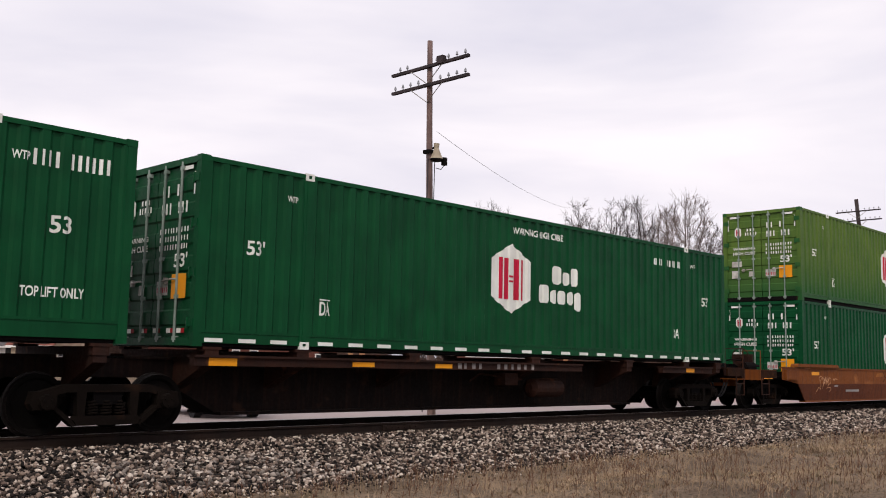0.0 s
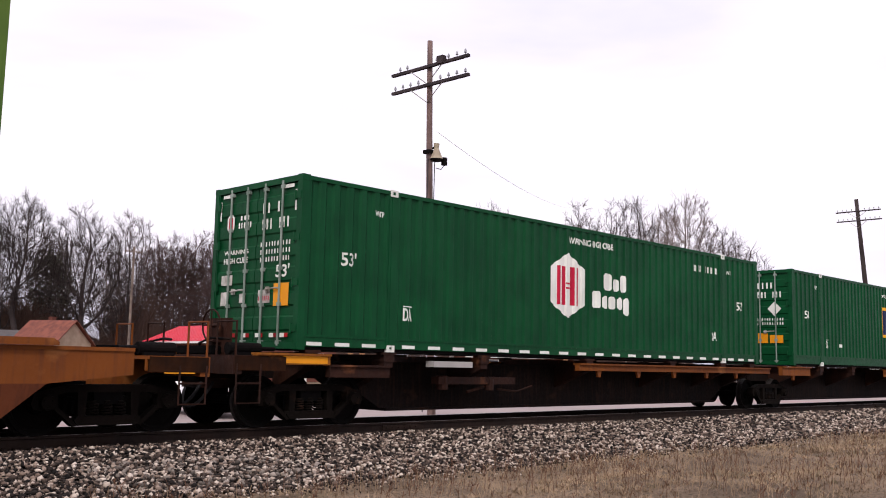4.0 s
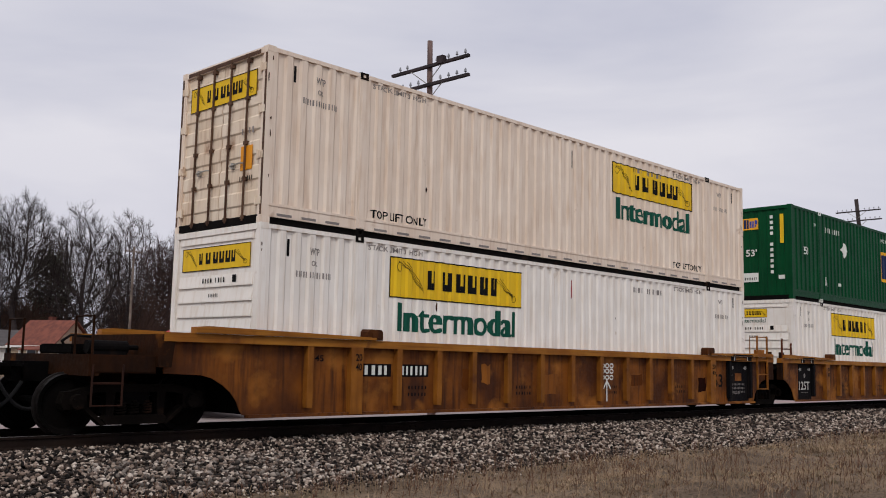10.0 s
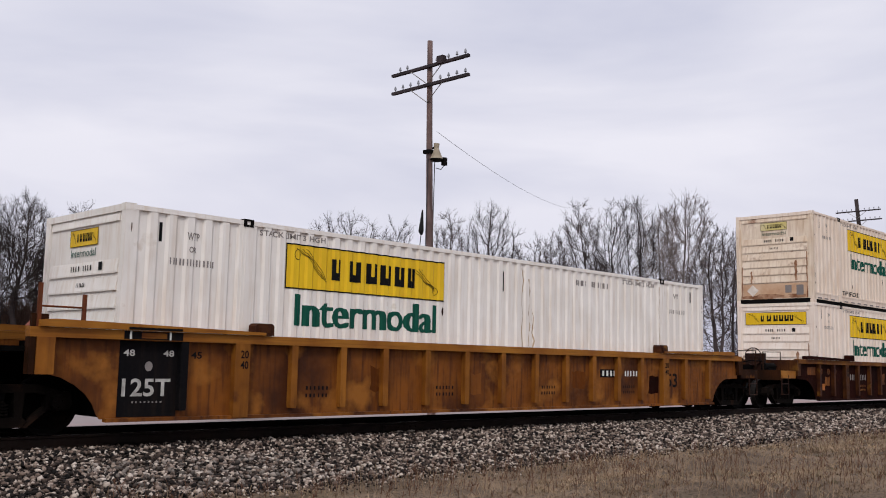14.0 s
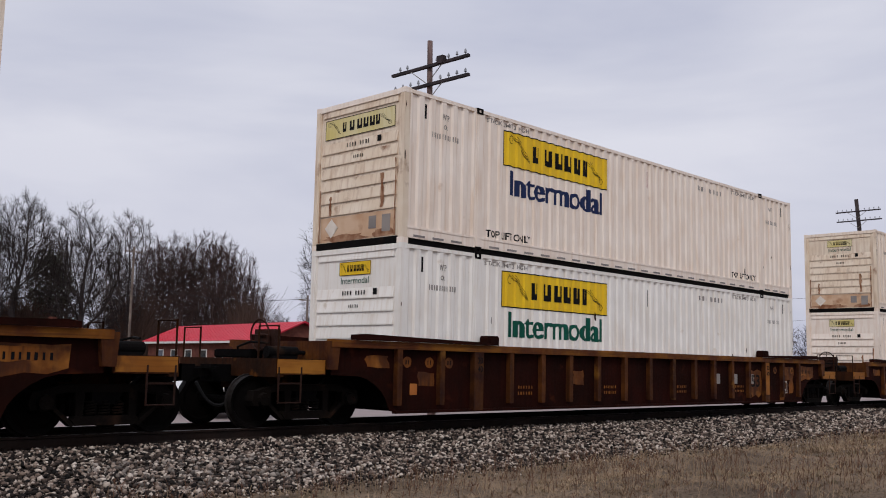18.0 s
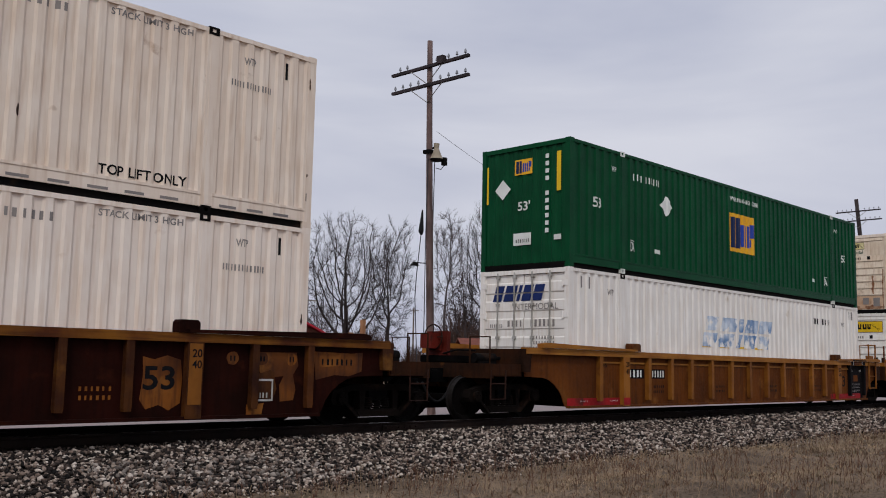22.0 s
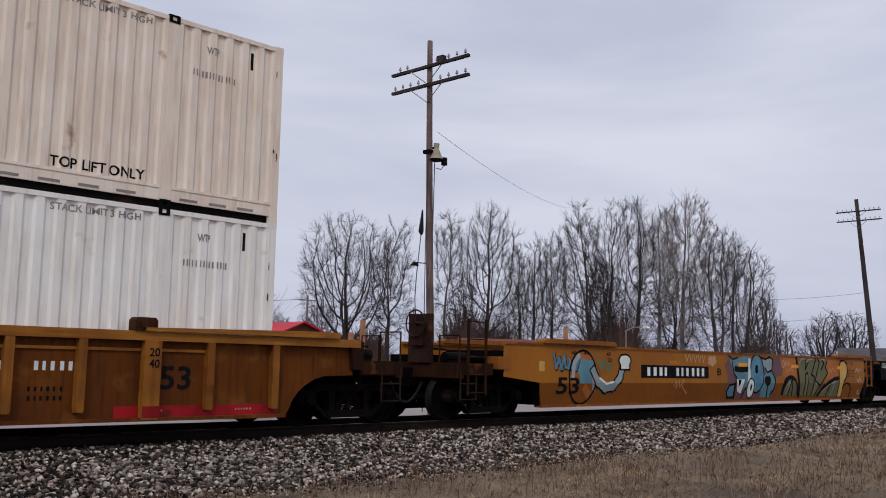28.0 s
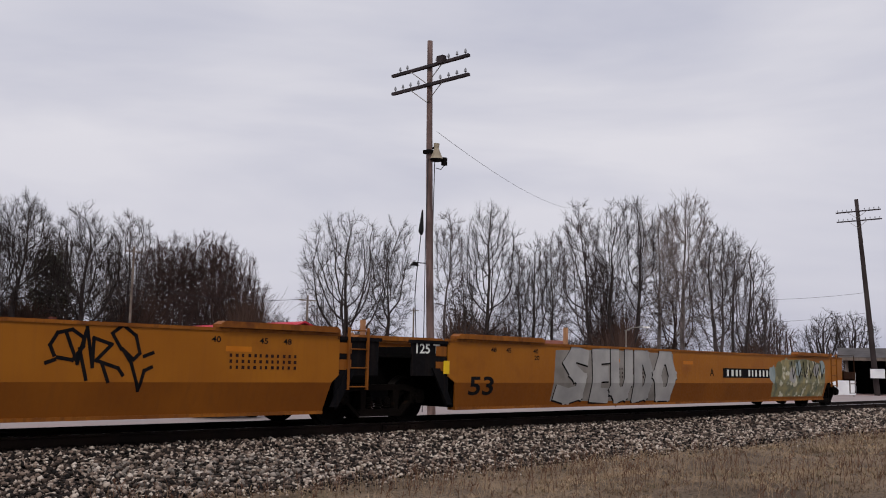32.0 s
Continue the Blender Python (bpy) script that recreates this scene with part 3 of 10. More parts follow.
def build_stones():
    v0, f0 = icosahedron()
    rs = np.random.RandomState(5)

    def scatter(x0, x1, y0, y1, per_m2, size):
        n = int((x1 - x0) * (y1 - y0) * per_m2)
        x, y = rs.uniform(x0, x1, n), rs.uniform(y0, y1, n)
        keep = (y > -4.45 + 0.35 * np.sin(x * 0.9) * rs.rand(n) - 0.2 * rs.rand(n)) & ((y < -0.92) | (y > 0.95) | (np.abs(y) < 0.62))
        return np.stack([x[keep], y[keep], np.full(keep.sum(), size)], 1)

    ps = np.concatenate([scatter(3, 13, -4.7, -0.9, 500, 0.026), scatter(13, 22, -4.7, -0.9, 400, 0.028),
                         scatter(22, 40, -4.7, -0.9, 180, 0.038), scatter(40, 75, -4.7, -0.9, 60, 0.055),
                         scatter(4, 40, 0.9, 2.6, 60, 0.04), scatter(4, 30, -0.6, 0.6, 60, 0.036)])
    g = 9000
    gx, gy = 3.5 + 40 * rs.rand(g) ** 1.4, -4.2 - np.abs(rs.normal(0, 0.42, g))
    ps = np.concatenate([ps, np.stack([gx, gy, rs.uniform(0.008, 0.02, g)], 1)])
    n = len(ps)
    s = ps[:, 2:3] * rs.uniform(0.6, 1.35, (n, 1))
    sc = rs.uniform(0.6, 1.4, (n, 3)) * s
    sc[:, 2] *= 0.8
    j = 1 + rs.uniform(-0.4, 0.4, (n, len(v0), 1))
    vs = v0[None] * j * sc[:, None, :]
    an = rs.uniform(0, 6.28, n)
    c, si = np.cos(an)[:, None], np.sin(an)[:, None]
    vx, vy = vs[:, :, 0] * c - vs[:, :, 1] * si, vs[:, :, 0] * si + vs[:, :, 1] * c
    zz = np.array([ballast_height(y) for y in ps[:, 1]]) + s[:, 0] * 0.25 + rs.uniform(-0.005, 0.045, n)
    out = np.stack([vx + ps[:, 0:1], vy + ps[:, 1:2], vs[:, :, 2] + zz[:, None]], 2).reshape(-1, 3)
    fs = (f0[None] + (np.arange(n) * len(v0))[:, None, None]).reshape(-1, 3)
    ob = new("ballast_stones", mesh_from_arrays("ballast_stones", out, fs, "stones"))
    tagged(ob, "loose grey and tan crushed stone on the track bed", "ballast stones", kind="stuff")
    # the nearest stones, each by itself
    kinds = []
    for k in range(8):
        v = v0 * (1 + rs.uniform(-0.4, 0.4, (len(v0), 1))) * rs.uniform(0.75, 1.25, (1, 3)) * 0.030
        kinds.append(mesh_from_arrays("stone", v, f0, "stone"))
    for i in range(300):
        x, y = rs.uniform(5.2, 8.4), rs.uniform(-4.3, -2.4)
        o = new("stone", kinds[i % 8])
        o.parent = BED
        k = rs.uniform(0.7, 1.3)
        o.matrix_basis = pose(x, y, ballast_height(y) + rs.uniform(0.03, 0.055), 0, 0, rs.uniform(0, 360)) @ Matrix.Diagonal((k, k, k * 0.85, 1))


def build_track(bed):
    prof = [(-0.07, -0.178), (0.07, -0.178), (0.07, -0.165), (0.012, -0.14), (0.012, -0.045), (0.036, -0.035), (0.036, -0.004), (0.026, 0.0),
            (-0.026, 0.0), (-0.036, -0.004), (-0.036, -0.035), (-0.012, -0.045), (-0.012, -0.14), (-0.07, -0.165)]
    for side in (-1, 1):
        bm = bmesh.new()
        a = [bm.verts.new((-60, side * 0.7535 + y, z)) for y, z in prof]
        b = [bm.verts.new((400, side * 0.7535 + y, z)) for y, z in prof]
        n = len(prof)
        for i in range(n):
            f = bm.faces.new((a[i], a[(i + 1) % n], b[(i + 1) % n], b[i]))
            if i in (6, 7, 8):
                f.material_index = 1
        bm.faces.new(a)
        bm.faces.new(b[::-1])
        solid("rail", bm, ["rail", "railtop"], "rusty steel rail with a worn bright head", "rail", "rails of the line", kind="structure")

    def tie(bm):
        box(bm, -0.115, 0.115, -1.3, 1.3, -0.37, -0.185)
        bmesh.ops.bevel(bm, geom=bm.edges[:], offset=0.012, segments=1, affect="EDGES")

    for i in range(260):
        shared("tie", "sleeper", tie, "tie", bed, at=pose(-8 + i * 0.53, 0.03 * math.sin(i * 7.1), 0.004 * math.sin(i * 3.3), 0, 0, 0.6 * math.sin(i * 2.7)))

    def plate(bm):
        box(bm, -0.09, 0.09, -0.17, 0.17, -0.186, -0.172)
        for sx in (-1, 1):
            box(bm, sx * 0.06 - 0.015, sx * 0.06 + 0.015, -0.1, -0.075, -0.172, -0.15)

    for i in range(16, 100):
        shared("plate", "tie_plate", plate, "rail", bed, at=pose(-8 + i * 0.53, -0.7535, 0))
    # rail anchors and joint bars on the near rail
    def joint(bm):
        box(bm, -0.45, 0.45, -0.045, -0.014, -0.135, -0.05)
        for k in range(6):
            tube(bm, (-0.375 + k * 0.15, -0.075, -0.09), (-0.375 + k * 0.15, -0.04, -0.09), 0.018, n=6)

    for x in (12.4, 24.3, 36.2):
        shared("joint", "joint_bar", joint, "rail", bed, at=pose(x, -0.7535, 0))


def build_grass():
    rs = np.random.RandomState(9)
    out, fs = [], []

    def blades(n, x0, x1, y0, y1, h0, h1, w):
        x, y = rs.uniform(x0, x1, n), rs.uniform(y0, y1, n)
        # tufts: pull points towards clump centres
        cx, cy = np.round(x / 0.45) * 0.45, np.round(y / 0.35) * 0.35
        jx = np.sin(cx * 12.9898 + cy * 78.233) * 0.2
        k = rs.uniform(0.0, 0.75, n)
        x, y = x + (cx + jx - x) * k, y + (cy - jx - y) * k
        keep = (y < -4.66 - 0.16 * np.sin(x * 0.9) - 0.6 * rs.rand(n) ** 2) | (rs.rand(n) < 0.06)
        bald = np.sin(x * 0.9 + 2.1 * np.sin(y * 1.3)) + np.sin(y * 2.1 + x * 0.37) + rs.normal(0, 0.7, n)
        keep &= bald > -0.9
        x, y = x[keep], y[keep]
        n = len(x)
        patch = 0.55 + 0.45 * np.sin(x * 0.7 + 1.3 * np.sin(y * 0.9)) * np.cos(y * 0.8)
        h = rs.uniform(h0, h1, n) * (0.5 + 0.7 * patch)
        an, ln = rs.uniform(0, 6.28, n), rs.uniform(0.5, 2.6, n)
        ww = w * rs.uniform(0.6, 1.4, n)
        dx, dy = np.cos(an), np.sin(an)
        px, py = -dy, dx
        z = np.full(n, GROUND - 0.01)
        v = np.zeros((n, 5, 3))
        for i, (t, hh, wd) in enumerate(((0, 0, 1), (0, 0, -1), (0.35, 0.6, 0.7), (0.35, 0.6, -0.7), (1.0, 0.95, 0))):
            v[:, i, 0] = x + dx * ln * h * t + px * ww * wd
            v[:, i, 1] = y + dy * ln * h * t + py * ww * wd
            v[:, i, 2] = z + h * hh
        return v

    v = np.concatenate([blades(34000, 3.5, 14, -9.5, -4.3, 0.03, 0.10, 0.004), blades(28000, 14, 30, -9.5, -4.2, 0.035, 0.12, 0.006),
                        blades(14000, 30, 70, -12, -4.2, 0.05, 0.16, 0.012), blades(5000, 6, 40, -11, -9.5, 0.04, 0.1, 0.006)])
    n = len(v)
    base = (np.arange(n) * 5)[:, None]
    tri = np.concatenate([base + np.array([[0, 1, 3]]), base + np.array([[0, 3, 2]]), base + np.array([[2, 3, 4]])])
    ob = new("dry_grass", mesh_from_arrays("dry_grass", v.reshape(-1, 3), tri, "straw"))
    tagged(ob, "dry tan winter grass in tufts beside the ballast", "grass", kind="stuff")

    # upright stalks in drifts, pale straw and dark weed
    def stalks(n, h0, h1, r, bits, x0=4.5, x1=45.0):
        x, y = x0 + (x1 - x0) * rs.rand(n) ** 1.5, rs.uniform(-9.5, -4.75, n)
        drift = np.sin(x * 0.55 + 1.7 * np.sin(y * 0.8)) + 0.8 * np.sin(x * 1.7 + y * 2.3)
        keep = drift + rs.normal(0, 0.8, n) > -0.1
        x, y = x[keep], y[keep]
        m = len(x)
        h = rs.uniform(h0, h1, m)
        lean = rs.normal(0, 0.16, (m, 2))
        p = np.stack([x, y, np.full(m, GROUND - 0.01)], 1)
        q = p + np.stack([lean[:, 0] * h * 0.5, lean[:, 1] * h * 0.5, h * 0.6], 1)
        t = p + np.stack([lean[:, 0] * h * 1.6, lean[:, 1] * h * 1.6, h], 1)
        rods = [(p, q, r, r * 0.8), (q, t, r * 0.8, r * 0.5)]
        for k in range(bits):
            o = q + (t - q) * rs.rand(m)[:, None]
            rods.append((o, o + np.stack([rs.normal(0, 0.03, m), rs.normal(0, 0.03, m), rs.uniform(0.01, 0.06, m)], 1), r * 0.6, r * 1.4))
        vs, fs, k0 = [], [], 0
        for a, b, r0, r1 in rods:
            v = np.zeros((m, 6, 3))
            for k in range(3):
                o = np.array([math.cos(2.0944 * k), math.sin(2.0944 * k), 0.0])
                v[:, k], v[:, 3 + k] = a + o * r0, b + o * r1
            vs.append(v.reshape(-1, 3))
            i = k0 + (np.arange(m) * 6)[:, None]
            fs += [i + np.array([[k, (k + 1) % 3, 3 + (k + 1) % 3, 3 + k]]) for k in range(3)]
            k0 += m * 6
        return np.concatenate(vs), np.concatenate(fs)

    vs, fs = stalks(5200, 0.1, 0.3, 0.003, 1)
    ob = new("straw_stalks", mesh_from_arrays("straw_stalks", vs, fs, "straw_pale"))
    tagged(ob, "pale straw stalks standing in the dry grass", "grass", kind="stuff")
    vs, fs = stalks(3000, 0.12, 0.4, 0.0035, 4)
    ob = new("weed_stalks", mesh_from_arrays("weed_stalks", vs, fs, "stalk"))
    tagged(ob, "thin brown dead weed stalks standing in the grass", "weeds", kind="stuff")


build_ground()
BED = build_bed()


# ---- freight containers: 53 foot, 9 foot 6 high ----
CL, CW, CH = 16.154, 2.591, 2.896
SIDE = -CW / 2
POST_A, POST_B = 2.06, 14.16
PITCH_X, FOLD = 0.285, 0.034


def folds(half, x_from=0.14, x_to=None):
    """The bend lines of the corrugated side, as (x, depth)."""
    pts = []
    for a, b in ((0.14, POST_A - half), (POST_A + half, POST_B - half), (POST_B + half, CL - 0.14)):
        pts.append((a, 0.0))
        n = max(1, round((b - a) / PITCH_X))
        p = (b - a) / n
        for i in range(n):
            s = a + i * p
            for q, d in ((0.20, 0.0), (0.34, FOLD), (0.70, FOLD), (0.84, 0.0)):
                pts.append((s + q * p, d))
        pts.append((b, 0.0))
    return pts


FOLDS = {h: folds(h) for h in (0.1, 0.16)}


def side_depth(half):
    f = FOLDS[half]
    xs, ds = np.array([p[0] for p in f]), np.array([p[1] for p in f])
    return lambda x: SIDE + 0.006 + float(np.interp(x, xs, ds))


def make_side(half, low):
    def make(bm):
        prev = None
        for x, d in FOLDS[half]:
            a, b = bm.verts.new((x, SIDE + 0.006 + d, low)), bm.verts.new((x, SIDE + 0.006 + d, CH - 0.07))
            if prev:
                bm.faces.new((prev[0], a, b, prev[1]))
            prev = (a, b)
    return make


def make_bars(*bars):
    def make(bm):
        for b in bars:
            box(bm, *b)
    return make


def make_fitting(bm):
    """A lifting corner with its oblong hole."""
    for a, b in ((-0.09, -0.035), (0.035, 0.09)):
        box(bm, a, b, -0.012, 0.1, -0.12, 0.0)
    box(bm, -0.035, 0.035, -0.012, 0.1, -0.12, -0.085)
    box(bm, -0.035, 0.035, -0.012, 0.1, -0.03, 0.0)
    box(bm, -0.035, 0.035, 0.03, 0.1, -0.085, -0.03)


def make_roof(bm):
    n = 50
    prev = None
    for i in range(n + 1):
        x = 0.08 + (CL - 0.16) * i / n
        z = CH - 0.045 - (0.02 if i % 2 else 0.0)
        a, b = bm.verts.new((x, SIDE + 0.07, z)), bm.verts.new((x, -SIDE - 0.07, z))
        if prev:
            bm.faces.new((prev[0], a, b, prev[1]))
        prev = (a, b)


def make_front_sheet(bm):
    box(bm, 0.035, 0.09, SIDE + 0.1, -SIDE - 0.1, 0.1, CH - 0.06)


def make_front_rib(bm):
    """One pressed louvre of the front wall: it leans out towards its lower lip."""
    prism(bm, [(0.036, 0.21), (0.010, 0.025), (0.010, 0.0), (0.036, 0.0)], SIDE + 0.2, -SIDE - 0.2)


def make_fluted_front(bm):
    """Front wall with upright corrugations."""
    n = 8
    y0, y1 = SIDE + 0.16, -SIDE - 0.16
    p = (y1 - y0) / n
    pts = [(SIDE + 0.1, 0.03), (y0, 0.03)]
    for i in range(n):
        for q, d in ((0.25, 0.03), (0.36, 0.055), (0.78, 0.055), (0.9, 0.03)):
            pts.append((y0 + (i + q) * p, d))
    pts += [(y1, 0.03), (-SIDE - 0.1, 0.03)]
    prev = None
    for y, d in pts:
        a, b = bm.verts.new((d, y, 0.1)), bm.verts.new((d, y, CH - 0.07))
        if prev:
            bm.faces.new((prev[0], a, b, prev[1]))
        prev = (a, b)


def make_door(s):
    """One door leaf with pressed horizontal ribs; s: -1 the near leaf, 1 the far one."""
    def make(bm):
        y0, y1 = (SIDE + 0.13, -0.012) if s < 0 else (0.012, -SIDE - 0.13)
        prof = [(0.05, 0.14)]
        for i in range(6):
            z = 0.3 + i * 0.41
            prof += [(0.05, z), (0.028, z + 0.03), (0.028, z + 0.23), (0.05, z + 0.26)]
        prof += [(0.05, CH - 0.12), (0.09, CH - 0.12), (0.09, 0.14)]
        prism(bm, [(x, z) for x, z in prof], y0, y1)
    return make


def make_rod(bm):
    tube(bm, (0.0, 0, 0.06), (0.0, 0, CH - 0.06), 0.02, n=8)
    for z in (0.12, 0.75, 1.35, 2.1, CH - 0.16):
        box(bm, -0.01, 0.05, -0.05, 0.05, z - 0.03, z + 0.03)


def make_handle(bm):
    bent(bm, [(0.0, 0, 1.02), (-0.03, 0.06, 1.02), (-0.03, 0.34, 1.0), (0.0, 0.36, 1.0)], 0.014)
    box(bm, -0.02, 0.03, 0.27, 0.33, 0.95, 1.05)


def make_hinge(bm):
    box(bm, -0.01, 0.05, -0.05, 0.1, -0.06, 0.06)
    tube(bm, (0.0, -0.05, -0.08), (0.0, -0.05, 0.08), 0.022, n=6)


CONTAINERS = []


def container(name, label, u, z, col, end, end_col=None, low=0.17, fit_col="gap", half=0.1, skirt=None, group="containers on the train"):
    """A container whose left end lies u metres along the train, standing at height z."""
    end_col = end_col or col
    top = z > 3
    foot = 0.105 if top else 0.055
    c = thing("freight_container", label, "container", group, pose(u, 0, z))
    CONTAINERS.append((c, u, z))
    for s in (1, -1):
        m = pose(0, 0, 0) if s > 0 else pose(CL, 0, 0, 0, 0, 180)
        shared(("side", half, low), "side_panel", make_side(half, low), col, c, at=m)
        shared(("brail", low, foot), "bottom_rail", make_bars((0.1, CL - 0.1, SIDE + 0.012, SIDE + 0.12, foot, low - 0.02), (0.1, CL - 0.1, SIDE + 0.002, SIDE + 0.1, low - 0.03, low + 0.012)),
               col, c, at=m)
        shared("trail", "top_rail", make_bars((0.1, CL - 0.1, SIDE, SIDE + 0.09, CH - 0.085, CH - 0.015)), col, c, at=m)
        for px in (POST_A, POST_B):
            shared(("post", half), "lift_post", make_bars((-half, half, SIDE - 0.002, SIDE + 0.1, 0.1, CH - 0.09), (-half * 0.45, half * 0.45, SIDE - 0.008, SIDE, 0.13, CH - 0.13)),
                   "post_tan" if col == "cream" else col, c, at=m @ pose(px, 0, 0))
            shared("fit", "lift_fitting", make_fitting, fit_col, c, at=m @ pose(px, SIDE, CH + 0.004))
            shared("fit", "lift_fitting", make_fitting, fit_col, c, at=m @ pose(px, SIDE, 0.12))
        for ex in (0.0, CL):
            e = pose(ex, 0, 0) if ex == 0 else pose(ex, 0, 0, 0, 0, 180)
            if s > 0:
                for q in (1, -1):
                    shared("cpost", "corner_post", make_bars((0.0, 0.14, SIDE, SIDE + 0.11, 0.1, CH - 0.1), (0.01, 0.05, SIDE + 0.09, SIDE + 0.14, 0.1, CH - 0.1)), end_col if ex == 0 and end == "ribs" else col, c,
                           at=e if q > 0 else e @ Matrix.Diagonal((1, -1, 1, 1)))
                    for zc_ in (0.0, CH - 0.1):
                        shared("cast", "corner_casting", make_bars((-0.003, 0.16, SIDE - 0.003, SIDE + 0.13, 0.0, 0.1)), col, c,
                               at=(e if q > 0 else e @ Matrix.Diagonal((1, -1, 1, 1))) @ pose(0, 0, zc_))
                shared("ehead", "end_header", make_bars((0.0, 0.1, SIDE + 0.12, -SIDE - 0.12, CH - 0.11, CH - 0.01)), col, c, at=e)
                # on upper containers the sill is coloured dark as the shaded stacking gap
                shared("esill", "end_sill", make_bars((0.0, 0.1, SIDE + 0.12, -SIDE - 0.12, 0.01, 0.13)), "gap" if top else col, c, at=e)
    shared("roof", "roof_sheet", make_roof, "roof", c)
    # dark floor edge paints the shadow line below the bottom rail
    shared("floor", "floor", make_bars((0.17, CL - 0.17, SIDE + 0.05, -SIDE - 0.05, 0.002, 0.13)), "gap", c)
    if end == "doors":
        for s in (-1, 1):
            d = shared(("door", s), "door", make_door(s), end_col, c)
            for y in (0.12, 0.62):
                shared("rod", "lock_rod", make_rod, "rod_rust" if col in ("beige", "cream") else ("rod_dark" if col in ("green", "lime") else "rod"), d, at=pose(0.0, s * (0.14 + y), 0))
            shared("handle", "lock_handle", make_handle, "rod", d, at=pose(0.0, s * 0.3, 0) if s > 0 else pose(0.0, -0.72, 0))
            for z_ in (0.35, 1.1, 1.85, 2.55):
                shared("hinge", "hinge", make_hinge, end_col, d, at=pose(0.0, s * (-SIDE - 0.13), z_) if s > 0 else pose(0, SIDE + 0.13, z_) @ Matrix.Diagonal((1, -1, 1, 1)))
    elif end == "ribs":
        fw = shared("frontsheet", "front_wall", make_front_sheet, end_col, c)
        for zz in [0.66 + i * 0.25 for i in range(6)] + [CH - 0.24]:
            shared("frontrib", "front_rib", make_front_rib, end_col, fw, at=pose(0, 0, zz))
    else:
        shared("fluted", "front_wall", make_fluted_front, end_col, c)
    shared("back", "rear_wall", make_bars((CL - 0.09, CL - 0.04, SIDE + 0.1, -SIDE - 0.1, 0.1, CH - 0.06)), col, c)
    depth = side_depth(half)
    cuts = [p[0] for p in FOLDS[half]]

    def mark(flat, mat, nm="lettering", lab=""):
        return painted(nm, flat, mat, c, depth, cuts, lab)

    def mark_end(flat, mat, nm="lettering", lab="", lift=0.012):
        zs = [p[1] for p in flat[0]]
        base = 0.028 if end == "doors" else (0.03 if end == "flutes" else (0.036 if min(zs) > 2.13 or max(zs) < 0.64 else 0.018))
        return painted(nm, flat, mat, c, lambda x: base, (), lab, lift, True)

    return c, mark, mark_end


# ---- liveries ----

